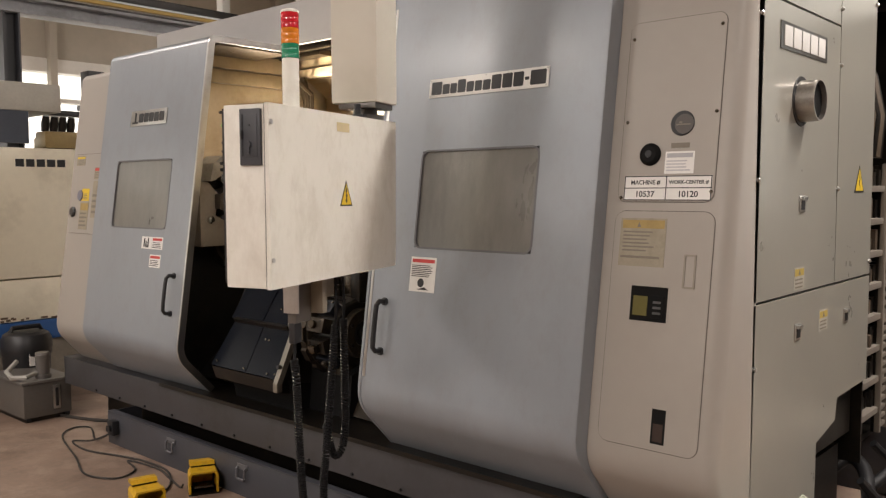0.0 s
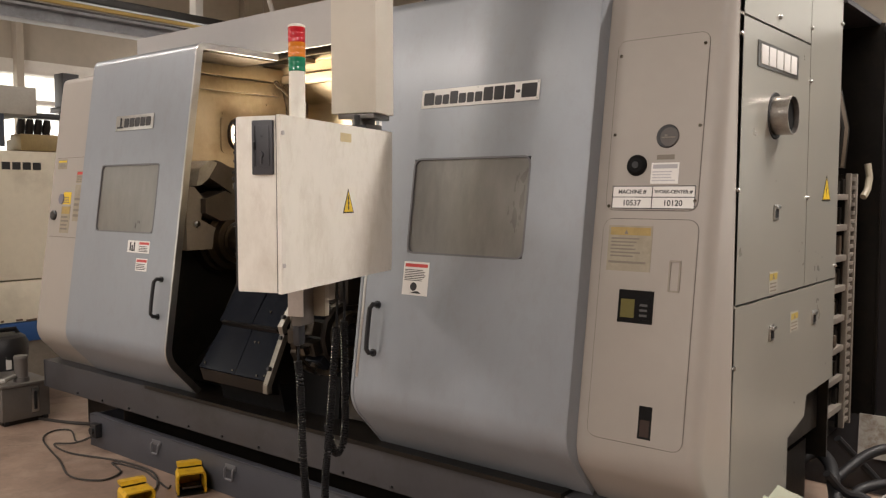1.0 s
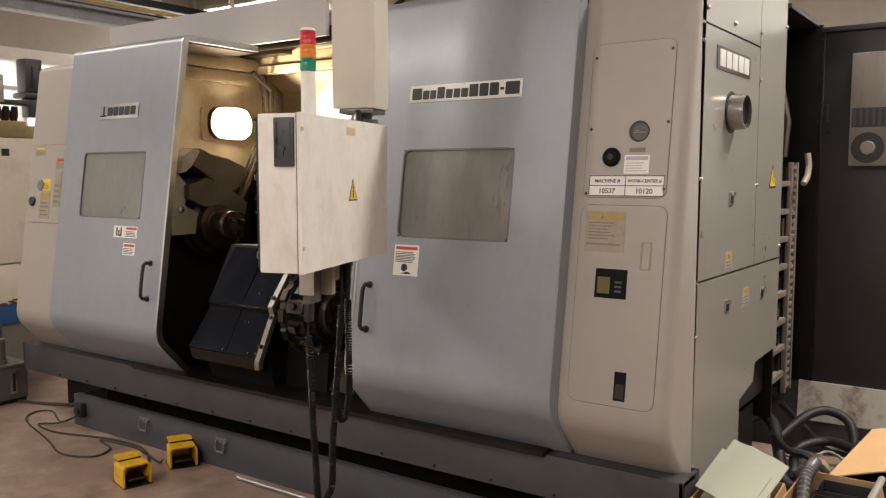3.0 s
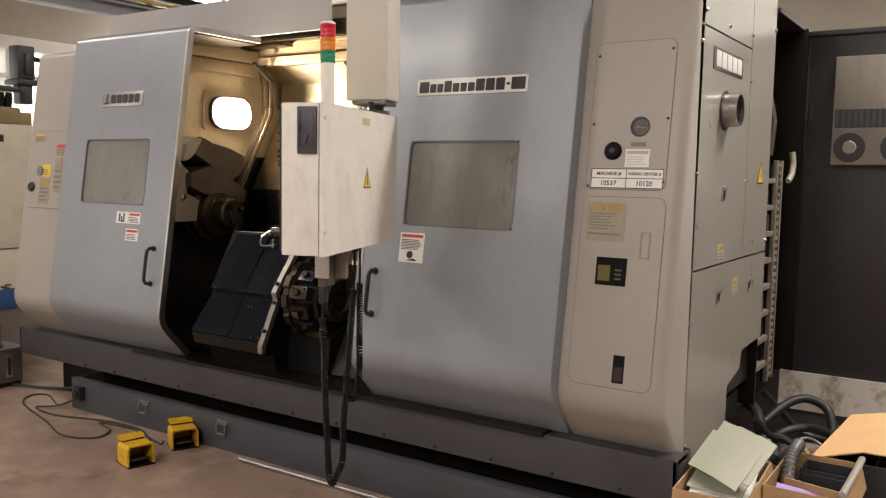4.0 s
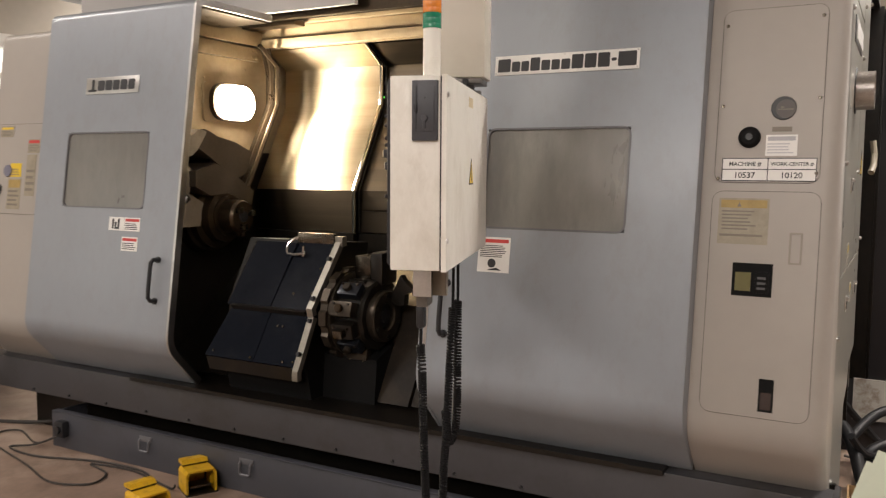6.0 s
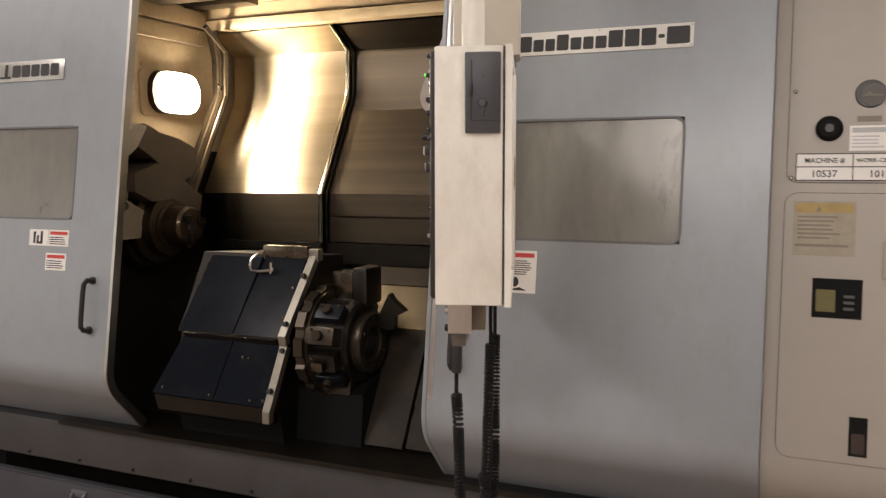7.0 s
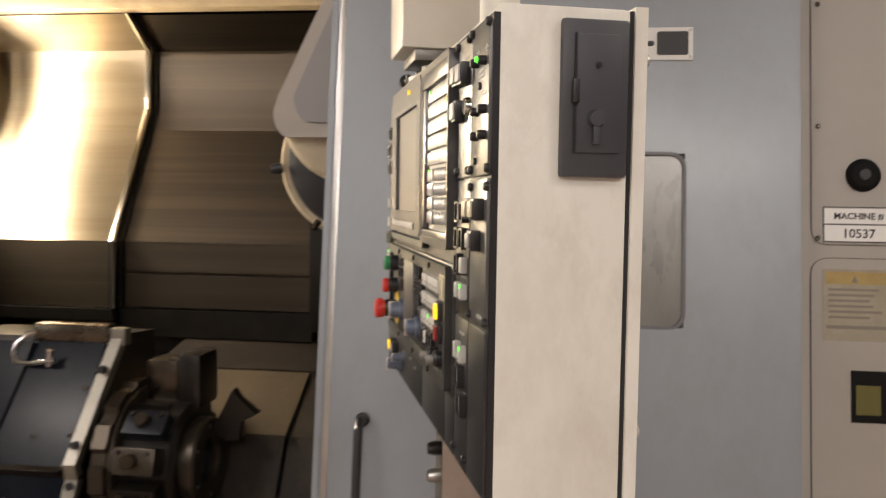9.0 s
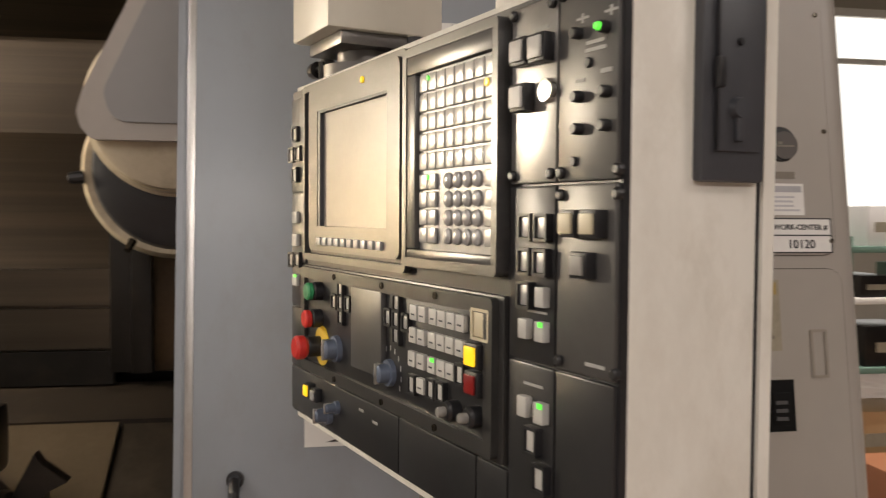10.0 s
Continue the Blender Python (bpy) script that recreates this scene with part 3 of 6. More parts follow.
def flush_panel(parent, x0, x1, u0, u1, r, mats, label):
    j = Build(SLOPE)
    ring_strip(j, x0 - 0.0025, x1 + 0.0025, u0 - 0.0025, u1 + 0.0025, r + 0.004, 0.0032, V - 0.0006, V + 0.004)
    part("panel_joint", j, mat("joint_shade", (0.11, 0.095, 0.08), 0.6), parent)
    return part("service_panel", Build(SLOPE).prism(rounded(x0, x1, u0, u1, r), "y", V - 0.0028, V + 0.002), mats, parent, label)


p1 = flush_panel(rc, -1.484, -1.141, 0.327, 0.945, 0.03, PINKGREY, "cream-grey cover plate with gauges")
p2 = flush_panel(rc, -1.486, -1.130, -0.488, 0.294, 0.035, PINKGREY, "cream-grey lower cover plate")
for sx, su in ((-1.470, 0.60), (-1.152, 0.62), (-1.472, 0.34), (-1.150, 0.36), (-1.47, 0.89), (-1.155, 0.905)):
    part("screw", Build(SLOPE).cyl((sx, V - 0.007, su), (sx, V, su), 0.006, seg=10, bev=0.002), IRON, rc, "small dark cover screw")

# gauge behind a round hole, black knob, labels
g = Build(SLOPE).turn((-1.266, V - 0.001, 0.587), (-1.266, V - 0.006, 0.587), ((0, 0.042), (0.5, 0.042), (1, 0.039)), 0, 28)
g.turn((-1.258, V - 0.006, 0.584), (-1.258, V - 0.009, 0.584), ((0, 0.033), (1, 0.033)), 1, 26)
g.box(-1.285, -1.235, V - 0.0100, V - 0.009, 0.580, 0.584, 2).box(-1.275, -1.265, V - 0.0100, V - 0.009, 0.586, 0.592, 2)
part("pressure_gauge", g, [BLACK, mat("gauge_face", (0.085, 0.075, 0.068), 0.5), PALEINK], rc, "round pressure gauge with grey face in a black hole")
part("gauge_label", Build(SLOPE).box(-1.30, -1.235, V - 0.004, V - 0.0028, 0.505, 0.522), PALEINK, rc)
g = Build(SLOPE).turn((-1.373, V - 0.001, 0.486), (-1.373, V - 0.02, 0.486), ((0, 0.038), (0.4, 0.038), (0.8, 0.033), (1, 0.027)), 0, 26)
g.turn((-1.373, V - 0.014, 0.486), (-1.373, V - 0.022, 0.486), ((0, 0.012), (1, 0.012)), 1, 14)
part("black_knob", g, [PIT, BLACK], rc, "round black rotary knob")
decal("rating_label", -1.318, -1.215, 0.42, 0.494, 4, mat("label_grey", (0.4, 0.4, 0.42), 0.4), V - 0.0028, "small white rating label", inkm=mat("pale_ink", (0.5, 0.5, 0.52), 0.5), headfrac=0.28)
# number sign with two columns
sg = Build(SLOPE).box(-1.461, -1.149, V - 0.0042, V - 0.0028, 0.331, 0.413, 0)
for x in (-1.461, -1.308, -1.152):
    sg.box(x, x + 0.003, V - 0.0048, V - 0.0042, 0.331, 0.413, 1)
for u in (0.331, 0.371, 0.410):
    sg.box(-1.461, -1.149, V - 0.0048, V - 0.0042, u, u + 0.003, 1)
sign = part("number_sign", sg, [WHITE, INK], rc, "white sign with two printed columns")
FACE = SLOPE @ Matrix(((1, 0, 0, 0), (0, 0, -1, V - 0.0046), (0, 1, 0, 0), (0, 0, 0, 1)))


def on_face(x, u, m=FACE):
    return m @ Matrix.Translation((x, u, 0))


letters("lettering", "MACHINE #", 0.0205, on_face(-1.383, 0.391), INK, rc)
letters("lettering", "WORK-CENTER #", 0.0172, on_face(-1.2285, 0.391), INK, rc)
letters("lettering", "10537", 0.0285, on_face(-1.383, 0.351), INK, rc)
letters("lettering", "10120", 0.0285, on_face(-1.2285, 0.351), INK, rc)
lb = part("caution_label", Build(SLOPE).box(-1.462, -1.293, V - 0.0042, V - 0.0028, 0.108, 0.270, 0), FADED, machine, "faded yellowed caution label")
part("label_head", Build(SLOPE).box(-1.455, -1.30, V - 0.0046, V - 0.0042, 0.236, 0.264), ORANGEP, lb)
part("warning_triangle", Build(SLOPE).prism([(-1.40, 0.240), (-1.385, 0.240), (-1.3925, 0.257)], "y", V - 0.005, V - 0.0046), PALEINK, lb)
bar_rows(-1.45, -1.32, 0.155, 0.23, 6, PALEINK, V - 0.0042, lb, 0.35)
bar_rows(-1.455, -1.31, 0.130, 0.148, 1, PALEINK, V - 0.0042, lb, 0.05)
# slotted grip; meter window and sight slot, flat black for the shade inside them
b = Build(SLOPE)
ring_strip(b, -1.222, -1.180, 0.045, 0.155, 0.004, 0.006, V - 0.007, V)
b.box(-1.217, -1.185, V - 0.0015, V, 0.05, 0.15, 1)
part("grip_slot", b, [mat("slot_rim", (0.27, 0.24, 0.20), 0.5), mat("slot_shade", (0.19, 0.165, 0.135), 0.5)], rc, "recessed cream grip")
b = Build(SLOPE)
ring_strip(b, -1.408, -1.264, -0.078, 0.048, 0.004, 0.005, V - 0.004, V + 0.002, 0)
b.box(-1.404, -1.268, V - 0.0034, V - 0.001, -0.074, 0.044, 1).box(-1.392, -1.340, V - 0.006, V - 0.0034, -0.055, 0.010, 2)
b.box(-1.325, -1.28, V - 0.007, V - 0.0034, -0.06, 0.014, 1, bev=0.002).box(-1.318, -1.29, V - 0.0085, V - 0.007, -0.03, -0.022, 3).box(-1.318, -1.29, V - 0.0085, V - 0.007, -0.012, -0.004, 3).box(-1.318, -1.29, V - 0.0085, V - 0.007, -0.048, -0.04, 3)
part("meter_window", b, [PINKGREY, PIT, mat("olive_dial", (0.11, 0.095, 0.016), 0.4), mat("grey_print", (0.07, 0.07, 0.07))], rc, "black square meter window with olive dial")
b = Build(SLOPE)
b.box(-1.292, -1.243, V - 0.0032, V + 0.001, -0.466, -0.353, 0).box(-1.285, -1.250, V - 0.0040, V - 0.0032, -0.458, -0.40, 1)
part("sight_slot", b, [PIT, mat("brown_glass", (0.05, 0.035, 0.03), 0.2)], rc, "dark upright sight slot")
# end column: panel, knob, labels
flush_panel(lc, -5.66, -5.16, 0.094, 0.62, 0.02, PINKGREY, "cream-grey end cover plate")
part("black_knob", Build(SLOPE).turn((-5.60, V - 0.003, 0.235), (-5.60, V - 0.02, 0.235), ((0, 0.034), (0.6, 0.034), (1, 0.026)), 0, 20), BLACK, lc, "round black knob")
part("dial", Build(SLOPE).turn((-5.52, V - 0.003, 0.345), (-5.52, V - 0.010, 0.345), ((0, 0.036), (1, 0.034)), 0, 20), mat("blue_grey_dial", (0.16, 0.16, 0.21), 0.3), lc, "round blue-grey dial")
for x0, x1, u0, u1, hd in ((-5.50, -5.40, 0.31, 0.39, YELLOW), (-5.51, -5.39, 0.12, 0.30, ORANGEP), (-5.355, -5.27, 0.20, 0.44, FADED), (-5.355, -5.25, 0.45, 0.53, RED), (-5.62, -5.50, 0.545, 0.61, YELLOW)):
    decal("caution_label", x0, x1, u0, u1, 4, hd, V - 0.003, "small faded caution label", base=FADED if hd is not YELLOW else (YELLOW if u0 < 0.4 else FADED), inkm=PALEINK, headfrac=0.3)

# ---- side of the enclosure
XS = -1.073


def side_panel(poly, label, th=0.02, name="side_panel"):
    return part(name, Build().prism(poly, "x", XS - th, XS), SIDE, machine, label)


s1 = side_panel([(2.7405, 1.223), (3.572, 1.223), (3.572, 2.238), (2.7405, 2.238)], "olive-grey upper side door with duct stub")
s2 = side_panel([(2.7405, 2.247), (3.572, 2.247), (3.572, 2.70), (2.76, 2.70)], "olive-grey top side cover")
s3 = side_panel([(3.580, 1.223), (4.066, 1.223), (4.066, 2.62), (3.580, 2.70)], "olive-grey rear side cover")
s4 = side_panel([(2.7405, 0.24), (3.398, 0.24), (3.404, 0.60), (3.63, 0.645), (3.655, 0.735), (4.066, 0.745), (4.066, 1.213), (2.7405, 1.213)], "olive-grey lower side cover with stepped cut-out")
part("side_backing", Build().prism([(2.74, 0.3), (3.38, 0.3), (3.38, 0.62), (3.62, 0.67), (3.62, 0.76), (4.05, 0.76), (4.05, 2.6), (2.74, 2.6)], "x", XS - 0.05, XS - 0.022), DARK, machine)
part("corner_joint", Build().box(-1.10, XS - 0.003, 2.7365, 2.7455, 0.3, 2.395), PINKGREY, machine)
# maker's plate on the side
b = Build().box(XS, XS + 0.004, 2.925, 3.402, 2.080, 2.174, 0, bev=0.001)
plate_ = part("maker_plate", b, mat("plate_grey", (0.10, 0.10, 0.095), 0.35, 0.4), machine, "dark maker's plate with white blocks")
for i in range(5):
    part("lettering_block", Build().box(XS + 0.004, XS + 0.008, 2.950 + i * 0.086, 2.950 + i * 0.086 + 0.074, 2.092, 2.162, 0, bev=0.002), WHITE, plate_)
# duct stub
b2 = Build()
seg = 40
for r0, xa, xb in ((0.074, XS, XS + 0.068),):
    o = [[(x, 3.14 + r * math.cos(2 * math.pi * i / seg), 1.915 + r * math.sin(2 * math.pi * i / seg)) for i in range(seg)] for x, r in ((xa, r0), (xb, r0), (xb, r0 - 0.005), (xa + 0.02, r0 - 0.005))]
    b2.rings(o, 0, False)
    b2.turn((XS + 0.018, 3.14, 1.915), (XS + 0.050, 3.14, 1.915), ((0, 0.0685), (1, 0.0685)), 1, 32)
b2.turn((XS, 3.14, 1.915), (XS + 0.004, 3.14, 1.915), ((0, 0.090), (1, 0.088)), 2, 36)
part("duct_stub", b2, [mat("scuffed_tin", (0.42, 0.39, 0.36), 0.36, 1.0, 0.2, 18, stain=(0.2, 0.17, 0.15), stain_amt=0.7, stain_scale=14), PIT, RUBBER], s1, "short scuffed metal duct stub")
# latches, labels, bolts
for y, z, par in ((3.173, 1.547, s1), (3.156, 1.076, s4), (3.727, 1.073, s4)):
    b = Build()
    b.box(XS, XS + 0.006, y - 0.026, y + 0.026, z - 0.03, z + 0.03, 0, bev=0.002).box(XS + 0.006, XS + 0.0075, y - 0.018, y + 0.018, z - 0.022, z + 0.012, 1).box(XS + 0.006, XS + 0.016, y - 0.022, y + 0.022, z + 0.012, z + 0.026, 0, bev=0.002)
    part("latch", b, [ALU, BLACK], par, "small bright slam latch")
for y, z, par in ((3.165, 1.272, s1), (3.45, 1.085, s4)):
    b = Build().box(XS, XS + 0.0012, y - 0.05, y + 0.05, z - 0.042, z + 0.042, 0).box(XS + 0.0012, XS + 0.0018, y - 0.045, y + 0.045, z + 0.01, z + 0.036, 1)
    b.prism([(y - 0.012, z + 0.014), (y + 0.012, z + 0.014), (y, z + 0.034)], "x", XS + 0.0018, XS + 0.0024, 2)
    for i in range(3):
        b.box(XS + 0.0012, XS + 0.0018, y - 0.04, y + 0.035, z - 0.034 + i * 0.014, z - 0.028 + i * 0.014, 2)
    part("caution_label", b, [SOILED, SOILEDY, PALEINK], par, "small yellow and white caution label")
b = Build().prism([(3.805, 1.585), (3.94, 1.585), (3.872, 1.70)], "x", XS, XS + 0.0015, 0)
b.prism([(3.818, 1.592), (3.927, 1.592), (3.872, 1.688)], "x", XS + 0.0015, XS + 0.002, 1)
b.prism([(3.868, 1.668), (3.882, 1.64), (3.873, 1.638), (3.88, 1.602), (3.86, 1.636), (3.871, 1.64)], "x", XS + 0.002, XS + 0.0026, 0)
part("voltage_sign", b, [INK, YELLOW], s3, "yellow triangular high-voltage sign")
for i, (y, z) in enumerate(((2.75, 2.17), (2.75, 1.63), (2.75, 1.0), (2.75, 0.47), (3.575, 2.31), (3.575, 2.09), (3.575, 1.6), (3.16, 2.29), (2.79, 2.30), (4.045, 1.28), (4.045, 2.40))):
    part("bolt", Build().turn((XS, y, z), (XS + 0.012, y, z), ((0, 0.009), (0.6, 0.009), (1, 0.004)), 0, 10), ALU, machine)

# ---- closing body, roof, rear
part("body_block", Build().box(-5.66, -4.47, 2.80, 4.04, 0.5, 2.40, bev=0.01), SIDE, machine, "main body behind the end column")
part("body_block", Build().box(-1.60, -1.13, 2.75, 4.04, 0.5, 2.42), DARK, machine)
part("rear_wall", Build().box(-4.46, -1.61, 3.96, 4.04, 0.5, 2.62), DARK, machine)
part("end_cover", Build().box(-5.70, -5.664, 2.745, 4.04, 0.3, 2.36, bev=0.008), PINKGREY, machine)
part("roof_cover", Build().prism([(3.26, 2.487), (3.29, 2.487), (3.29, 2.70), (3.70, 2.72), (3.70, 2.745), (3.26, 2.742)], "x", -5.71, -3.525), mat("roof_grey", (0.40, 0.385, 0.375), 0.45, 0.1, 0.05, 2), machine, "plain grey roof guard plate")
part("roof_plate", Build().box(-5.66, -1.10, 3.62, 4.05, 2.50, 2.53), TRAY, machine)
part("roof_plate", Build().box(-1.53, -1.10, 2.76, 3.60, 2.44, 2.47), TRAY, machine)
# header rail and fittings over the opening
b = Build().box(-4.47, -1.62, 3.34, 3.36, 2.455, 2.56).box(-4.47, -1.62, 3.31, 3.36, 2.455, 2.465)
for i in range(6):
    b.cyl((-3.9 + i * 0.32, 3.34, 2.51), (-3.9 + i * 0.32, 3.332, 2.51), 0.012, seg=8)
part("header_rail", b, RUST, machine, "dirty header rail with bolts")
b = Build().box(-3.42, -3.30, 3.35, 3.48, 2.56, 2.68, bev=0.006).cyl((-3.36, 3.40, 2.68), (-3.36, 3.40, 2.80), 0.03, seg=12).cyl((-3.26, 3.40, 2.62), (-3.14, 3.40, 2.62), 0.018, seg=10)
b.tube([(-3.14, 3.4, 2.62), (-3.05, 3.4, 2.66), (-2.98, 3.42, 2.78), (-2.95, 3.5, 2.95)], 0.014)
part("valve_block", b, DARK, machine, "dark valve block on the roof")

# ---- inside of the work space
SHEET = [(3.58, 2.33), (3.746, 2.222), (3.738, 1.988), (3.455, 1.479), (3.452, 1.235)]


def sheet(x0, x1, off, mats, label, name="way_cover"):
    pts = [Vector((y + off, z)) for y, z in SHEET]
    back = [p + Vector((0.012, -0.004)) for p in pts]
    return part(name, Build().prism([(p.x, p.y) for p in pts] + [(p.x, p.y) for p in back[::-1]], "x", x0, x1), mats, machine, label)


# the left cover bows a little
def skew_sheet(x0, x1, o0, o1, mats, label, prof=SHEET):
    rs = []
    for i in range(33):
        x = x0 + (x1 - x0) * i / 32
        s = min(1.0, (x - x0) / 0.17)
        o = o0 * (1 - s) ** 2 + o1 + 0.012 * s * s * (x1 - x) / (x1 - x0)
        pts = [Vector((x, y + o, z)) for y, z in prof]
        rs.append(pts + [p + Vector((0, 0.012, -0.004)) for p in pts[::-1]])
    return part("way_cover", Build().rings(rs), mats, machine, label)


skew_sheet(-4.40, -3.66, 0.004, 0.0, STEEL, "brushed steel folding way cover", SHEET[:4])
# foot and right-hand cover take the shaded steel colour
skew_sheet(-4.40, -3.66, 0.004, 0.0, STEELD, "steel foot of the way cover, shade put into its colour", [(3.455, 1.477), (3.452, 1.235)])
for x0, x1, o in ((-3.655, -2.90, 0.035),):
    sheet(x0, x1, o, STEELD, "brushed steel way cover, dark reflections put into its colour")
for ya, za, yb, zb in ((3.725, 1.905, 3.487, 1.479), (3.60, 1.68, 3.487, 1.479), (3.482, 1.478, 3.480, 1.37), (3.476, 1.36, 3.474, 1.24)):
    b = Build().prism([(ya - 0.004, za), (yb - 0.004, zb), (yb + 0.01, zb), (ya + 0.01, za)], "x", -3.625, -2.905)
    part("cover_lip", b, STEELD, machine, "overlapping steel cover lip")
# black colour here holds the shade behind the covers
part("way_cover", Build().box(-2.89, -1.62, 3.66, 3.68, 1.2, 2.4), DARK, machine, "rear cover, cavity shade put into its colour")
# proud rims along the folded profile
for x, o, m_ in ((-3.668, 0.0, CHROME), (-4.288, -0.2, RUST), (-3.648, 0.03, DARK)):
    b = Build()
    pts = [Vector((x, y + o - 0.012, z)) for y, z in SHEET]
    for p, q in zip(pts, pts[1:]):
        b.tube([p, q], {"chrome": 0.007, "oily_shaded_black": 0.006}.get(m_.name, 0.014), seg=6)
    part("cover_rim", b, m_, machine)
# lower wipers and dark slot under the covers
part("wiper_bar", Build().box(-4.28, -3.66, 3.43, 3.47, 1.19, 1.232).box(-3.65, -2.92, 3.47, 3.50, 1.13, 1.232), DARK, machine)
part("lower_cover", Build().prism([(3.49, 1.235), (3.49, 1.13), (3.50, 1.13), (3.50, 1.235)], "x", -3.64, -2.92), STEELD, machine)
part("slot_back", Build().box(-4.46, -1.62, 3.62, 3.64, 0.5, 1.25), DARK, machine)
# chip chute: inclined plates at the right, brown with oil, darkened in colour for shade
part("chip_plate", Build().prism([(3.24, 1.075), (3.50, 1.13), (3.50, 1.10), (3.24, 1.05)], "x", -3.4, -1.65), SUMP, machine, "stained ledge plate")
# lighter worn steel; the work lamp's light is put into its colour
WORN = mat("lit_worn_plate", (0.085, 0.064, 0.040), 0.42, 0.3, 0.2, 7, 0.05, 120, stain=(0.06, 0.042, 0.024), stain_amt=0.6, stain_scale=5)
part("chip_plate", Build().prism([(3.235, 1.07), (2.98, 0.93), (3.0, 0.91), (3.245, 1.05)], "x", -3.4, -2.86), WORN, machine, "worn bare upper chip plate, lamp light put into its colour")
part("chip_plate", Build().prism([(2.98, 0.93), (2.72, 0.50), (2.75, 0.50), (3.0, 0.91)], "x", -3.4, -2.86), SUMP, machine, "oil-browned inclined chip plate, turret shade put into its colour")
b = Build().prism([(3.245, 1.065), (2.99, 0.925), (2.735, 0.50), (2.76, 0.50), (3.0, 0.905), (3.25, 1.045)], "x", -2.85, -1.65)
part("chip_plate", b, SUMP, machine, "oil-stained inclined chip plate")
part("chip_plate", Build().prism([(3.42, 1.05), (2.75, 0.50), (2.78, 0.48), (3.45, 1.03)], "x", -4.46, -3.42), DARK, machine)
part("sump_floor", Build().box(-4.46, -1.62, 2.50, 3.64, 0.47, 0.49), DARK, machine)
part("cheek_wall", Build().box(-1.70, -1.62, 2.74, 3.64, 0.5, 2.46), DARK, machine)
for i in range(9):
    part("rivet", Build().cyl((-2.865, 3.0 - i * 0.031, 0.925 - i * 0.052), (-2.865, 2.99 - i * 0.031, 0.93 - i * 0.052), 0.007, seg=6), DARK, machine)
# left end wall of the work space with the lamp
# lower half coloured near-black for the shade deep in the work space
part("end_wall_foot", Build().box(-4.468, -4.454, 2.66, 3.96, 0.5, 1.70), DARK, machine, "lower end wall, cavity shade put into its colour")
b = Build().prism([(2.66, 1.70), (3.96, 1.70), (3.96, 2.45), (2.66, 2.45)], "x", -4.468, -4.452)
lw = part("end_wall", b, BEIGE, machine, "oily beige end wall")
b = Build().box(-4.452, -4.415, 2.72, 3.515, 2.255, 2.335, bev=0.004).box(-4.452, -4.40, 2.70, 3.53, 2.345, 2.43, bev=0.004)
for y in (3.46, 3.49):
    b.cyl((-4.415, y, 2.275), (-4.408, y, 2.275), 0.01, seg=8).cyl((-4.415, y, 2.315), (-4.408, y, 2.315), 0.01, seg=8)
part("wall_ledge", b, BEIGE, machine)
pts = [(3.52, 2.33), (3.56, 2.19), (3.56, 1.99), (3.28, 1.49), (3.28, 1.2)]
for x, off, r in ((-4.37, 0.0, 0.028), (-4.33, -0.03, 0.018)):
    part("guide_strip", Build().tube([(x, y + off, z) for y, z in pts], r, seg=6), RUST, machine, "dirty brown guide strip")
b = Build().prism(rounded(3.06, 3.45, 1.87, 2.10, 0.03), "x", -4.452, -4.44)
for y, z in ((3.44, 2.12), (3.45, 1.95), (3.08, 2.12), (3.43, 2.2), (3.42, 1.84)):
    b.cyl((-4.452, y, z), (-4.444, y, z), 0.008, seg=6)
part("lamp_plate", b, BEIGE, machine)
# housing and glass are oversized and rounded so their shape includes the glare
l = Build().prism(rounded(3.105, 3.455, 1.882, 2.100, 0.09), "x", -4.44, -4.405)
part("lamp_housing", l, RUST, machine)
part("lamp_glass", Build().prism(rounded(3.115, 3.445, 1.888, 2.092, 0.095), "x", -4.404, -4.396), GLOW, machine, "lit work lamp, glass enlarged to the size of its glare")
# double beige beam over the opening
for y, z0, z1, bv in ((3.53, 2.395, 2.462, 0.006), (3.515, 2.335, 2.388, 0.006), (3.50, 2.465, 2.49, 0.003)):
    part("cross_beam", Build().box(-4.44, -1.65, y, 3.60, z0, z1, bev=bv), BEIGE, machine, "oily beige cross beam")
b = Build().box(-4.45, -4.05, 3.40, 3.50, 2.44, 2.475, bev=0.004)
part("cross_beam", b, RUST, machine)
# spindle nose and its housing
HY, HZ = 3.035, 1.332
b = Build().turn((-4.46, HY, HZ), (-4.13, HY, HZ), ((0, 0.205), (0.28, 0.205), (0.30, 0.185), (0.44, 0.185), (0.46, 0.150), (0.62, 0.146), (0.64, 0.112), (0.67, 0.112), (0.68, 0.094), (0.95, 0.094), (1, 0.084)), 0, 36)
chuck = part("spindle_chuck", b, RUST, machine, "oil-browned spindle chuck with jaws")
part("chuck_bore", Build().turn((-4.135, HY, HZ), (-4.122, HY, HZ), ((0, 0.034), (1, 0.030)), 0, 18), BLACK, chuck)
for i in range(3):
    a = radians(20 + 120 * i)
    cy, cz = HY + 0.058 * math.cos(a), HZ + 0.058 * math.sin(a)
    part("chuck_jaw", Build().box(-4.15, -4.10, cy - 0.016, cy + 0.016, cz - 0.016, cz + 0.016, 0, bev=0.003), IRON, chuck, "worn steel jaw")
for i in range(8):
    a = radians(10 + 45 * i)
    cy, cz = HY + 0.168 * math.cos(a), HZ + 0.168 * math.sin(a)
    part("bolt", Build().cyl((-4.33, cy, cz), (-4.318, cy, cz), 0.010, 0, 8), DARK, chuck)
GREASY = mat("greasy_brown_casting", (0.070, 0.054, 0.040), 0.38, 0.2, 0.22, 8.0, 0.10, 110, stain=(0.09, 0.072, 0.055), stain_amt=0.6, stain_scale=6.0)
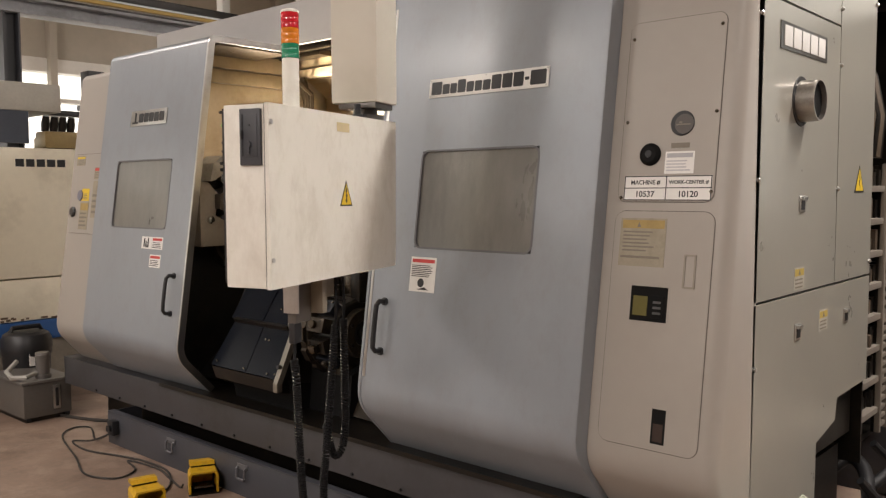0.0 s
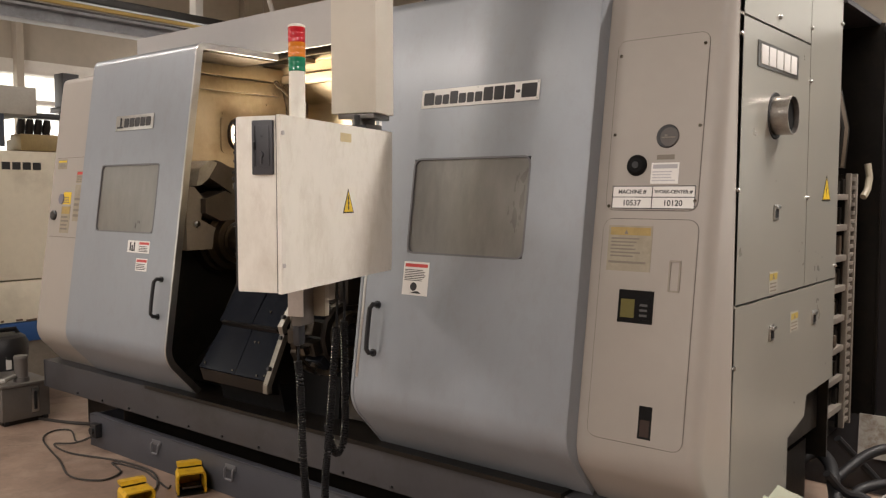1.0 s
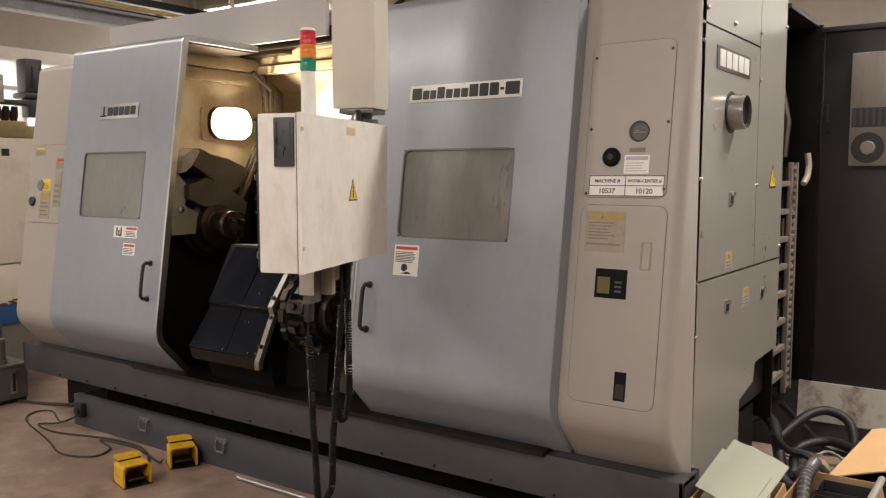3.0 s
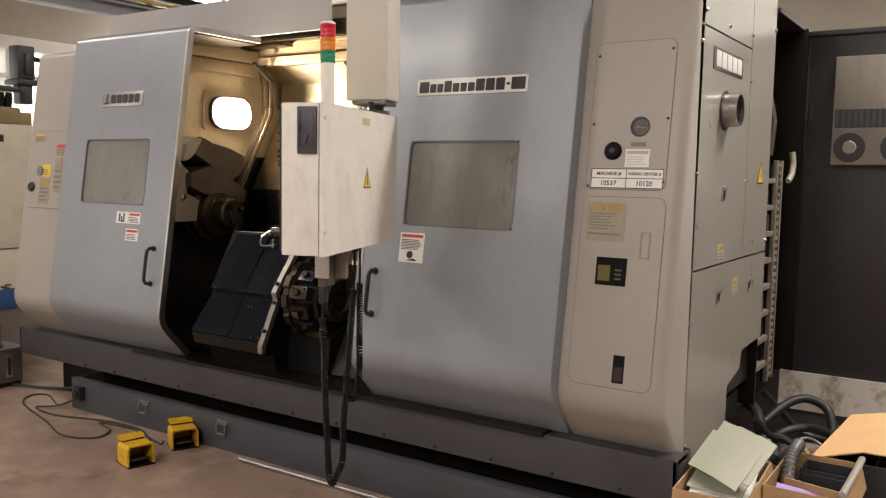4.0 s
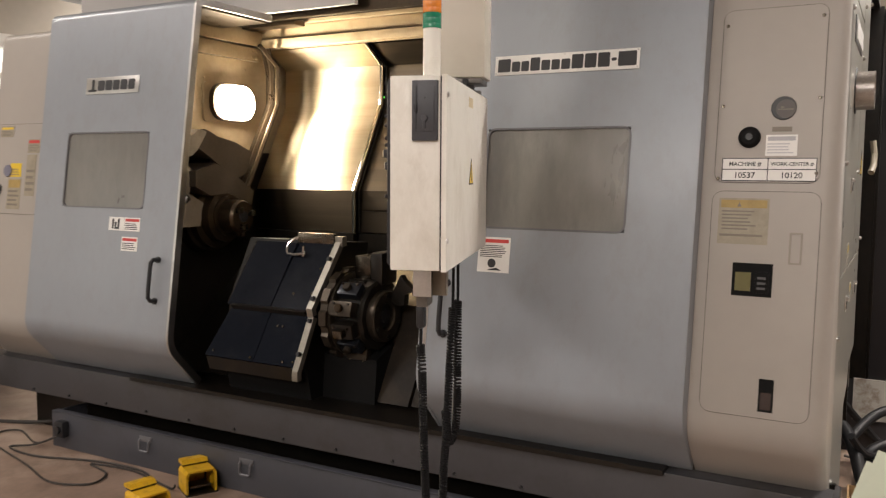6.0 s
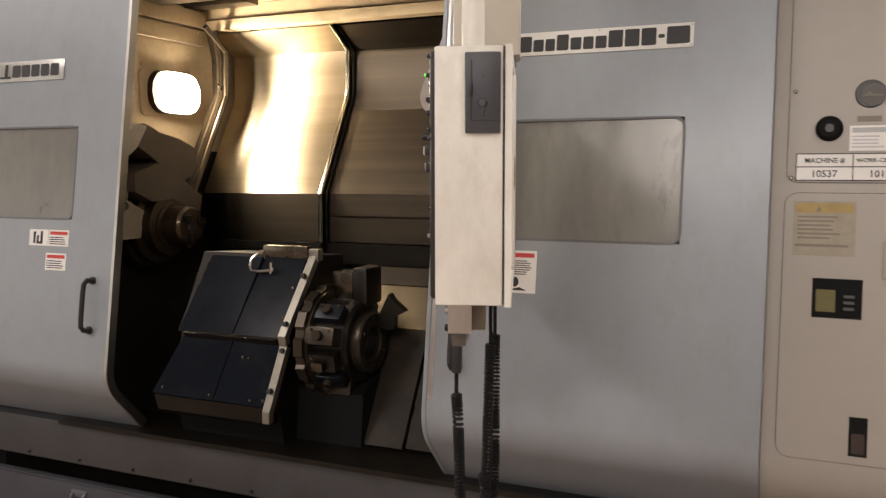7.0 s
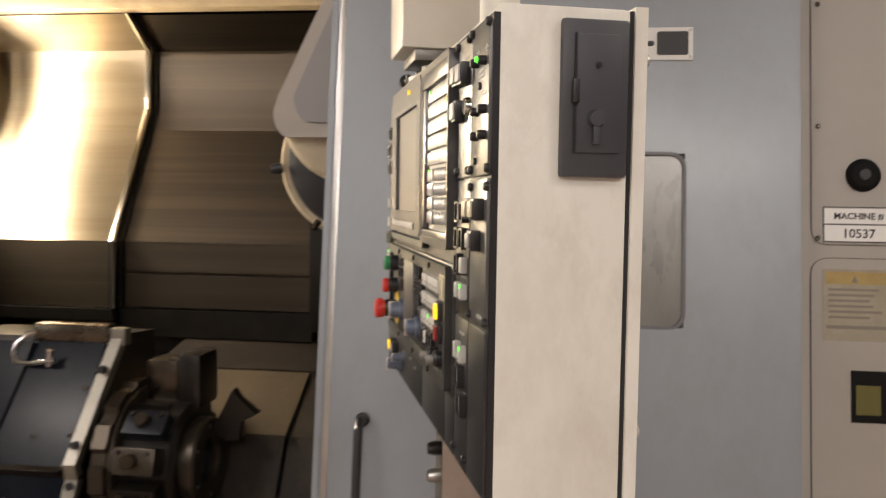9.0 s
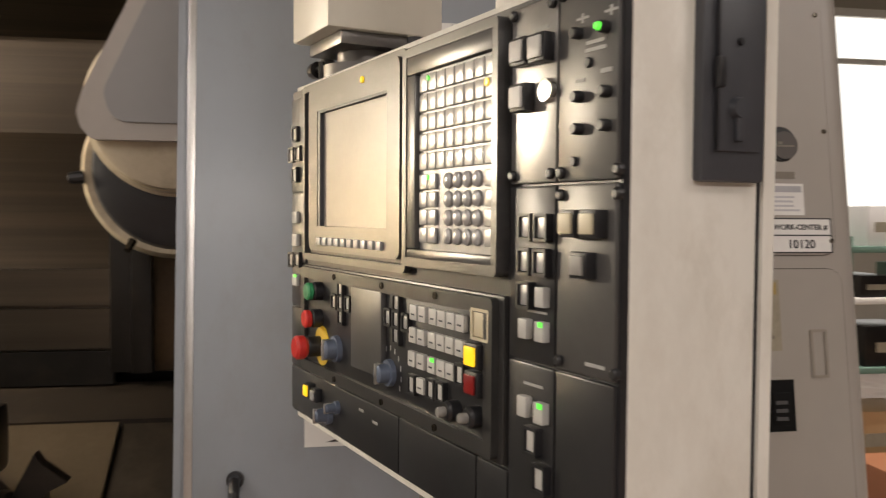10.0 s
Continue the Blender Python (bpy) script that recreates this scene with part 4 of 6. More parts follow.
b = Build().prism([(2.895, 1.815), (2.93, 1.805), (2.99, 1.778), (3.13, 1.752), (3.265, 1.700), (3.235, 1.60), (3.215, 1.572), (3.125, 1.536), (2.95, 1.652), (2.845, 1.71)], "x", -4.44, -4.27)
part("headstock_cover", b, GREASY, machine, "greasy brown upper headstock casting")
b = Build().prism([(2.80, 1.585), (2.945, 1.630), (3.09, 1.575), (3.262, 1.468), (3.24, 1.39), (3.05, 1.46), (2.91, 1.45), (2.80, 1.50)], "x", -4.44, -4.25)
part("headstock_cover", b, GREASY, machine, "greasy brown lower headstock casting")
b = Build().prism([(2.96, 1.66), (3.12, 1.545), (3.10, 1.52), (2.94, 1.635)], "x", -4.45, -4.29)
part("headstock_rib", b, DARK, machine)
OILY = mat("oily_bright_steel", (0.40, 0.37, 0.32), 0.33, 0.6, 0.2, 12, stain=(0.15, 0.12, 0.08), stain_amt=0.6, stain_scale=9)
b = Build().prism([tuple(p) for p in fillet([(2.74, 1.66), (2.765, 1.765), (2.83, 1.812), (2.892, 1.802), (2.82, 1.70), (2.775, 1.668)], [0.02, 0.03, 0.01, 0.01])], "x", -4.42, -4.25)
part("tool_arm", b, OILY, machine, "bright curved cap of the measuring arm")
b = Build().prism([(2.70, 1.66), (2.757, 1.655), (2.83, 1.578), (2.80, 1.46), (2.91, 1.405), (2.875, 1.28), (2.70, 1.28)], "x", -4.44, -4.30)
part("end_casting", b, mat("greasy_cream_paint", (0.24, 0.20, 0.15), 0.4, 0, 0.15, 6, 0.06, 120, stain=(0.16, 0.11, 0.06), stain_amt=0.7, stain_scale=7), machine, "greasy cream casting beside the spindle")
part("arm_pin", Build().turn((-4.30, 2.765, 1.434), (-4.27, 2.765, 1.434), ((0, 0.022), (0.6, 0.022), (1, 0.012)), 0, 14), CHROME, machine)

# ---- turret with its cover plates
TL, TR = -3.86, -3.30


def tilted(x0, x1, y0, z0, y1, z1, th, b, k=0, bev=0.004, rx0=0, rx1=0):
    """A plate leaning from (y0, z0) up to (y1, z1); the ends may lean too."""
    d = Vector((y1 - y0, z1 - z0)).normalized()
    n = Vector((d.y, -d.x)) * th
    v = [(x0, y0, z0), (x1, y0, z0), (x1 + rx1, y1, z1), (x0 + rx0, y1, z1)]
    w = [(x, y + n.x, z + n.y) for x, y, z in v]
    return b.add(v + w, [(0, 1, 2, 3), (7, 6, 5, 4), (0, 4, 5, 1), (1, 5, 6, 2), (2, 6, 7, 3), (3, 7, 4, 0)], k)


turret = part("turret_cover", Build().prism([(2.53, 0.66), (2.61, 0.92), (2.60, 0.935), (2.77, 1.245), (3.10, 1.22), (3.10, 0.72), (2.80, 0.60)], "x", -3.84, -3.335), DARK, machine, "dark turret housing with blue-black plates")
for (xa, xb, ra, rb, y0, z0, y1, z1) in ((-3.915, -3.605, 0.10, 0.045, 2.502, 0.672, 2.59, 0.905), (-3.60, -3.355, 0.045, 0.03, 2.502, 0.672, 2.59, 0.905),
                                        (-3.835, -3.565, 0.07, 0.055, 2.585, 0.925, 2.735, 1.235), (-3.56, -3.335, 0.055, 0.03, 2.585, 0.925, 2.75, 1.235)):
    part("cover_plate", tilted(xa, xb, y0, z0, y1, z1, 0.02, Build(), rx0=ra, rx1=rb), COVER, turret)
# folded strip of the cover; its bronze colour is a painted reflection
wedge = [(-3.782, 2.745, 1.228), (-3.858, 2.81, 1.208), (-3.885, 2.64, 0.925), (-3.838, 2.588, 0.928)]
b = Build().add(wedge + [(x + 0.012, y + 0.02, z - 0.006) for x, y, z in wedge], [(0, 1, 2, 3), (7, 6, 5, 4), (0, 4, 5, 1), (1, 5, 6, 2), (2, 6, 7, 3), (3, 7, 4, 0)])
part("cover_plate", b, mat("bronze_sheen_cover", (0.055, 0.046, 0.036), 0.26, 0.4, 0.2, 6, stain=(0.02, 0.018, 0.016), stain_amt=0.6, stain_scale=5), turret, "folded side plate, bronze reflection put into its colour")
# black block added to fill the shaded space under cover and disc
part("turret_shade_block", Build().prism([(2.58, 0.66), (2.70, 0.80), (3.10, 0.86), (3.30, 0.86), (3.30, 0.49), (2.62, 0.49)], "x", -3.86, -3.34, 0).prism([(2.70, 0.49), (2.72, 0.70), (3.0, 0.80), (3.2, 0.80), (3.2, 0.49)], "x", -3.335, -3.03, 0), PIT, turret, "added deep-black block for the dark below the disc")
part("cover_apron", Build().prism([(2.498, 0.668), (2.52, 0.60), (2.60, 0.58), (2.60, 0.668)], "x", -3.90, -3.36), DARK, turret)
part("cover_ridge", Build().prism([(2.585, 0.903), (2.567, 0.925), (2.59, 0.932), (2.62, 0.91)], "x", -3.80, -3.34), DARK, turret)
b = tilted(-3.352, -3.318, 2.488, 0.655, 2.582, 0.905, 0.03, Build(), rx0=0.025, rx1=0.025)
tilted(-3.326, -3.292, 2.575, 0.905, 2.565, 0.945, 0.03, b)
tilted(-3.326, -3.292, 2.565, 0.945, 2.765, 1.255, 0.03, b, rx0=0.03, rx1=0.03)
b.box(-3.31, -3.255, 2.76, 2.80, 1.225, 1.275, bev=0.006).box(-3.352, -3.318, 2.486, 2.52, 0.61, 0.66, bev=0.004)
part("edge_strip", b, mat("dull_strip", (0.30, 0.28, 0.24), 0.4, 0.8, 0.2, 14), turret, "bright bolted edge strip")
for y, z, x in ((2.512, 0.735, -3.327), (2.578, 0.885, -3.31), (2.592, 0.99, -3.304), (2.70, 1.17, -3.287)):
    part("bolt", Build().turn((x, y + 0.004, z), (x, y - 0.014, z + 0.003), ((0, 0.012), (1, 0.010)), 0, 10), BLACK, turret)
b = Build().box(-3.52, -3.30, 2.75, 2.80, 1.235, 1.285, bev=0.006)
part("top_bar", b, IRON, turret)
b = Build().tube([(-3.50, 2.765, 1.262), (-3.535, 2.748, 1.256), (-3.560, 2.728, 1.228), (-3.562, 2.718, 1.198), (-3.548, 2.710, 1.180), (-3.50, 2.702, 1.180), (-3.45, 2.698, 1.187), (-3.425, 2.695, 1.190)], 0.0075, seg=8)
b.cyl((-3.445, 2.70, 1.175), (-3.435, 2.69, 1.222), 0.008, seg=8)
part("coolant_pipe", b, CHROME, turret, "bent chrome coolant pipe")
for x, y, z in ((-3.48, 2.548, 0.85), (-3.45, 2.548, 0.85), (-3.42, 2.507, 0.69), (-3.36, 2.509, 0.695), (-3.62, 2.508, 0.69), (-3.86, 2.508, 0.70), (-3.44, 2.62, 1.0), (-3.34, 2.63, 1.005), (-3.33, 2.69, 1.12)):
    part("screw", Build().cyl((x, y, z), (x, y - 0.006, z + 0.002), 0.006, seg=8), IRON, turret)
# turret disc
DY, DZ = 2.80, 0.90
GRIME = mat("grimy_turret_steel", (0.062, 0.050, 0.037), 0.36, 0.7, 0.3, 10.0, 0.15, 90, stain=(0.025, 0.020, 0.015), stain_amt=0.8, stain_scale=8.0)
disc = part("turret_disc", Build().turn((-3.32, DY, DZ), (-3.06, DY, DZ), ((0, 0.12), (0.3, 0.14), (0.42, 0.14), (0.43, 0.172), (0.95, 0.172), (1, 0.160)), 0, 12), DARK, machine, "oily twelve-sided tool turret disc")
# lobed flange behind the tool stations
rim = [(DY + r * math.cos(radians(a)), DZ + r * math.sin(radians(a))) for i in range(12) for a, r in ((30 * i - 11, 0.213), (30 * i - 8, 0.226), (30 * i + 8, 0.226), (30 * i + 11, 0.213))]
part("flange", Build().prism(rim, "x", -3.262, -3.222), GRIME, disc, "grimy lobed steel flange")
part("flange", Build().turn((-3.225, DY, DZ), (-3.205, DY, DZ), ((0, 0.205), (0.7, 0.205), (1, 0.19)), 0, 36), GRIME, disc)
hub = []
for r in (0.124, 0.062):
    hub.append([(x, DY + q * math.cos(2 * math.pi * i / 40), DZ + q * math.sin(2 * math.pi * i / 40)) for x, q in ((-3.06, r), (-3.028, r), (-3.02, r - 0.006 if r > 0.1 else r + 0.006)) for i in range(40)])
n = 40
v = hub[0] + hub[1]
f = [[j * n + i, j * n + (i + 1) % n, (j + 1) * n + (i + 1) % n, (j + 1) * n + i] for j in (0, 1, 3, 4) for i in range(n)] + [[2 * n + i, 2 * n + (i + 1) % n, 5 * n + (i + 1) % n, 5 * n + i] for i in range(n)] + [[i, 3 * n + i, 3 * n + (i + 1) % n, (i + 1) % n] for i in range(n)]
part("hub_ring", Build().add(v, f), GRIME, disc, "flat greasy hub ring")
part("hub", Build().turn((-3.06, DY, DZ), (-3.034, DY, DZ), ((0, 0.061), (0.6, 0.058), (0.7, 0.032), (1, 0.028)), 0, 30), BLACK, disc, "black sunken hub")
for i in range(6):
    a = radians(30 + 60 * i)
    part("bolt", Build().cyl((-3.02, DY + 0.098 * math.cos(a), DZ + 0.098 * math.sin(a)), (-3.013, DY + 0.098 * math.cos(a), DZ + 0.098 * math.sin(a)), 0.009, 0, 8), DARK, disc)
SLATE = mat("slate_blue_holder", (0.016, 0.019, 0.026), 0.35, 0.4, 0.2, 12)
for i in range(12):
    a = radians(15 + 30 * i)
    if i == 0:
        continue
    b = Build(Matrix.Translation((0, DY, DZ)) @ Matrix.Rotation(a, 4, "X"))
    deep = (0.214, 0.204, 0.222)[i % 3]
    b.box(-3.20, -3.085, -0.036, 0.036, 0.150, deep, 0, bev=0.006).box(-3.222, -3.20, -0.028, 0.028, 0.13, deep - 0.012, 0, bev=0.004)
    if i % 3 == 0:
        b.box(-3.17, -3.12, -0.02, 0.02, deep - 0.004, deep + 0.035, 1, bev=0.004)
    else:
        b.cyl((-3.15, 0, deep - 0.004), (-3.15, 0, deep + 0.02), 0.020, 1, 12, bev=0.003)
    part("tool_holder", b, [(DARK, SLATE, GRIME)[i % 3], (IRON, GRIME, RUST)[i % 3]], disc)
    for sx in (-3.185, -3.105):
        part("clamp_screw", Build(Matrix.Translation((0, DY, DZ)) @ Matrix.Rotation(a, 4, "X")).cyl((sx, 0.022, deep - 0.002), (sx, 0.022, deep + 0.005), 0.006, 0, 8), IRON if i % 2 else DARK, disc)
part("tool_block", Build().box(-3.21, -3.119, 2.80, 2.90, 1.055, 1.182, 0, bev=0.006), IRON, disc, "square bare steel tool block")
part("tool_block", Build().box(-3.118, -3.046, 2.79, 2.93, 1.045, 1.204, 0, bev=0.02), DARK, disc, "black rounded clamp beside the block")
part("tool_tang", Build().prism([(-3.289, 1.066), (-3.27, 1.076), (-3.12, 1.066), (-3.10, 1.046), (-3.25, 1.040)], "y", 2.74, 2.86), DARK, disc, "flat black tool shank")
b = Build().prism([(-3.05, 1.03), (-3.02, 0.995), (-2.968, 1.098), (-2.952, 1.074), (-2.897, 1.030), (-2.945, 1.006), (-2.948, 0.955), (-2.985, 0.950), (-3.02, 0.965)], "y", 2.83, 2.87)
part("tool_block", b, DARK, disc, "oily angled tool holder with a pointed guard")

# ---- milling head, partly behind the nearer door
HD = [(-2.76, 2.24), (-2.90, 1.95), (-2.915, 1.90), (-2.905, 1.86), (-2.88, 1.83), (-2.2, 1.83), (-2.2, 2.24)]
head = part("milling_head", Build().prism([tuple(p) for p in fillet(HD, [0.02, 0.05, 0.04, 0.03, 0.02])], "y", 3.02, 3.45), mat("head_white", (0.44, 0.40, 0.36), 0.35, 0, 0.06, 4, stain=(0.30, 0.24, 0.17), stain_amt=0.4), machine, "cream-white milling head housing")
part("face_cover", Build().prism([tuple(p) for p in fillet([(-2.715, 2.24), (-2.85, 1.95), (-2.83, 1.875), (-2.3, 1.87), (-2.3, 2.24)], [0.05, 0.05, 0.0])], "y", 3.012, 3.022), mat("head_grey", (0.31, 0.30, 0.295), 0.4, 0, 0.04, 4), head, "pale grey face cover")
CREASY = mat("greasy_cream_collar", (0.52, 0.45, 0.33), 0.30, 0.1, 0.12, 7, 0.05, 120, stain=(0.19, 0.13, 0.07), stain_amt=0.6, stain_scale=5, coat=0.3)
b = Build().turn((-2.69, 3.06, 1.925), (-2.69, 3.40, 1.925), ((0, 0.200), (0.02, 0.214), (0.07, 0.217), (0.08, 0.222), (0.17, 0.226), (0.18, 0.234), (0.55, 0.240), (1, 0.240)), 0, 48)
part("head_collar", b, CREASY, head, "greasy cream rounded collar with stepped rings")
b = Build().turn((-2.69, 3.13, 1.770), (-2.69, 3.40, 1.770), ((0, 0.18), (0.05, 0.212), (0.15, 0.226), (0.8, 0.232), (1, 0.21)), 0, 44)
part("spindle_nose", b, BLACK, head, "black rounded spindle head")
b = Build().turn((-2.702, 3.16, 1.765), (-2.702, 3.40, 1.765), ((0, 0.226), (0.1, 0.240), (0.6, 0.245), (1, 0.23)), 0, 44)
part("head_rim", b, CREASY, head, "cream curved guard behind the nose")
part("nozzle", Build().turn((-2.93, 3.16, 1.742), (-2.965, 3.15, 1.738), ((0, 0.017), (0.6, 0.017), (1, 0.012)), 0, 12), BLACK, head)
part("nozzle", Build().turn((-2.80, 3.12, 1.575), (-2.81, 3.10, 1.550), ((0, 0.012), (1, 0.009)), 0, 10), IRON, head)
# folded cover hanging below the head
for i, (xa, xb, y) in enumerate(((-2.925, -2.86, 3.45), (-2.86, -2.80, 3.425), (-2.80, -2.71, 3.455), (-2.71, -2.655, 3.43), (-2.655, -2.45, 3.46))):
    part("ram_cover", Build().box(xa, xb, y, y + 0.02, 1.168, 1.62, bev=0.004), RUST if i in (2, 4) else DARK, machine, "oil-black folded cover below the head")
part("ram_strip", Build().box(-2.735, -2.715, 3.437, 3.456, 1.170, 1.36, bev=0.004), STEEL, machine, "bright worn guide strip")

# ---- tray round the foot, set above the chip drawer
b = Build().box(-5.76, -1.03, 2.528, 2.545, 0.288, 0.474, bev=0.004).box(-5.76, -1.03, 2.535, 2.66, 0.458, 0.474).box(-5.765, -5.745, 2.528, 3.5, 0.288, 0.474).box(-1.05, -1.03, 2.528, 2.70, 0.0, 0.478, bev=0.004)
tray = part("coolant_tray", b, TRAY, machine, "dark grey coolant tray rim along the foot")
for i in range(14):
    x = -5.3 + i * 0.31
    part("bolt", Build().turn((x, 2.53, 0.308), (x, 2.518, 0.308), ((0, 0.008), (1, 0.007)), 0, 8), BLACK, tray)
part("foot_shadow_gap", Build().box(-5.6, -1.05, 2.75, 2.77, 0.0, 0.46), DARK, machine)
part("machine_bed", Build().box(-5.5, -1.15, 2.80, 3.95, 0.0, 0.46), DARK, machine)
dr = thing("chip_drawer", (-3.1, 2.6, 0.0), "low blue-grey chip tank with folding handles on the floor", "tank")
part("front", Build().box(-5.132, -1.06, 2.515, 2.53, 0.0, 0.205, bev=0.003).box(-5.132, -1.06, 2.515, 2.56, 0.197, 0.207, bev=0.002).box(-5.132, -5.115, 2.53, 2.74, 0.0, 0.2), PLINTH, dr)
for x in (-4.365, -3.66):
    b = Build().box(x - 0.045, x + 0.045, 2.509, 2.515, 0.145, 0.175, bev=0.003)
    b.tube([(x - 0.035, 2.508, 0.158), (x - 0.035, 2.498, 0.15), (x - 0.033, 2.496, 0.105), (x - 0.026, 2.496, 0.098), (x + 0.026, 2.496, 0.098), (x + 0.033, 2.496, 0.105), (x + 0.035, 2.498, 0.15), (x + 0.035, 2.508, 0.158)], 0.006, seg=8)
    part("handle", b, mat("worn_grey_handle", (0.16, 0.16, 0.17), 0.45, 0.4, 0.15, 20), dr, "worn grey folding handle")

# ---------------------------------------------------------------- control pendant
# local frame: x along the panel from its near edge, y from the panel into the box, z up
PM = Matrix(((-0.309, 0.951, 0, -2.1396), (0.951, 0.309, 0, 1.4076), (0, 0, 1, 0), (0, 0, 0, 1)))
pend = thing("control_pendant", (-2.19, 1.83, 1.314), "off-white hanging control pendant with keys and monitor", "control panel")
body = Build(PM)
body.box(0.014, 0.825, 0.010, 0.152, 1.316, 1.852, bev=0.006)
part("housing", body, PEND, pend, "off-white sheet-metal housing with smudges")
# rear door, its lower far corner cut away
b = Build(PM).prism([(0.012, 1.314), (0.80, 1.322), (0.805, 1.36), (0.812, 1.854), (0.012, 1.854)], "y", 0.156, 0.170)
b.prism([(0.020, 1.322), (0.78, 1.330), (0.79, 1.846), (0.020, 1.846)], "y", 0.150, 0.156)
rear = part("rear_door", b, PEND, pend, "off-white rear door")
part("door_gap", Build(PM).box(0.016, 0.80, 0.1515, 0.1565, 1.32, 1.85), INK, pend)
b = Build(PM).prism([(0.404, 1.550), (0.484, 1.550), (0.444, 1.634)], "y", 0.170, 0.1712, 0)
b.prism([(0.411, 1.555), (0.477, 1.555), (0.444, 1.625)], "y", 0.1712, 0.1718, 1)
b.prism([(0.441, 1.613), (0.449, 1.60), (0.444, 1.596), (0.451, 1.583), (0.446, 1.580), (0.448, 1.566), (0.444, 1.560), (0.438, 1.568), (0.441, 1.580), (0.437, 1.585), (0.443, 1.592), (0.437, 1.598)], "y", 0.1718, 0.1724, 0)
part("voltage_sign", b, [INK, YELLOW], rear, "yellow triangular high-voltage sign")
part("tape_mark", Build(PM).box(0.39, 0.47, 0.170, 0.1706, 1.795, 1.825), mat("old_tape", (0.62, 0.52, 0.30), 0.5), rear)
for z in (1.40, 1.80):
    part("door_screw", Build(PM).cyl((0.022, 0.170, z), (0.022, 0.1745, z), 0.007, seg=10), ALU, rear)
# disk-drive door on the narrow end
b = Build(PM @ Matrix.Translation((0.0155, 0, 0))).box(-0.012, 0.0, 0.074, 0.147, 1.675, 1.838, 0, bev=0.004).box(-0.0145, -0.012, 0.088, 0.137, 1.700, 1.822, 1, bev=0.001)
b.box(-0.016, -0.0145, 0.086, 0.0885, 1.70, 1.822, 2).box(-0.022, -0.0145, 0.083, 0.090, 1.750, 1.775, 2, bev=0.002)
b.turn((-0.0145, 0.110, 1.735), (-0.021, 0.110, 1.735), ((0, 0.010), (1, 0.008)), 1, 14).box(-0.020, -0.0145, 0.106, 0.114, 1.708, 1.735, 1, bev=0.002).cyl((-0.0145, 0.112, 1.79), (-0.017, 0.112, 1.79), 0.003, 2, 8)
part("drive_door", b, [DGREY, DGREY, BLACK], pend, "dark grey hinged drive cover")
# ---- panel face: plates
face = Build(PM).box(0.016, 0.822, 0.004, 0.012, 1.33, 1.842)
part("face_backing", face, BLACK, pend)


def plate(x0, x1, z0, z1, m_=MEMB, y=0.0, label="", bev=0.0025):
    return part("face_plate", Build(PM).box(x0 + 0.0012, x1 - 0.0012, y, 0.008, z0 + 0.0012, z1 - 0.0012, bev=bev), m_, pend, label)


pa1, pa2, pa3 = plate(0.018, 0.098, 1.674, 1.838), plate(0.018, 0.098, 1.513, 1.674), plate(0.018, 0.098, 1.332, 1.513, MEMBD)
# first plate gets the lighter colour for the lamp reflected in it
pb1, pb2, pb3 = plate(0.098, 0.172, 1.674, 1.838, GLARE), plate(0.098, 0.172, 1.513, 1.674, MEMBD), plate(0.098, 0.172, 1.332, 1.513, MEMBD)
plate(0.231, 0.414, 1.332, 1.404, MEMBD), plate(0.414, 0.820, 1.332, 1.404, MEMBD)
plate(0.172, 0.231, 1.332, 1.404, MEMBD)
for z0, z1 in ((1.68, 1.83), (1.57, 1.68), (1.50, 1.57), (1.404, 1.50)):
    plate(0.752, 0.820, z0, z1, MEMBD if z0 < 1.56 else MEMB)


PMU = PM @ Matrix.Translation((0, 0.009, 0))


def frame_box(x0, x1, z0, z1, wide, y0, y1, m_, parent, name="bezel", r=0.008, m=PM):
    b = Build(m)
    ring_strip(b, x0, x1, z0, z1, r, wide, y0, y1)
    return part(name, b, m_, parent)


up = plate(0.176, 0.750, 1.574, 1.842, FRAME, 0.0065, "brushed monitor and key unit")
lowu = plate(0.176, 0.752, 1.405, 1.571, UNIT, -0.002, "brushed operating unit")
# monitor
frame_box(0.386, 0.748, 1.578, 1.840, 0.010, -0.006, 0.008, FRAME, up)
frame_box(0.391, 0.705, 1.594, 1.832, 0.036, -0.020, -0.002, FRAME, up, "monitor_bezel", 0.012, PMU)
frame_box(0.416, 0.668, 1.620, 1.802, 0.010, -0.0195, -0.003, DGREY, up, "monitor_recess", 0.006, PMU)
part("monitor_glass", Build(PMU).box(0.424, 0.660, -0.0135, -0.003, 1.626, 1.796), SCREEN, up, "switched-off monitor glass, beige reflection put into its colour")
for i in range(10):
    part("soft_key", Build(PMU).box(0.436 + i * 0.0235, 0.452 + i * 0.0235, -0.0245, -0.020, 1.603, 1.614, bev=0.0015), KEY, up)
part("indicator", Build(PMU).cyl((0.50, -0.020, 1.818), (0.50, -0.0225, 1.818), 0.004, seg=10), LEDY, up)
# key field in its recess
frame_box(0.178, 0.384, 1.588, 1.834, 0.010, -0.020, -0.002, FRAME, up, "key_bezel", 0.006, PMU)
part("key_bezel_lip", Build(PMU).box(0.188, 0.374, -0.0195, -0.002, 1.804, 1.826, bev=0.003).box(0.188, 0.374, -0.0195, -0.002, 1.596, 1.608, bev=0.003).box(0.352, 0.374, -0.0195, -0.002, 1.608, 1.804, bev=0.003), FRAME, up)
part("key_bed", Build(PMU).box(0.190, 0.374, -0.0125, -0.002, 1.597, 1.824), mat("silver_key_bed", (0.25, 0.252, 0.255), 0.36, 0.45, 0.06, 20, uneven=0.03), up)
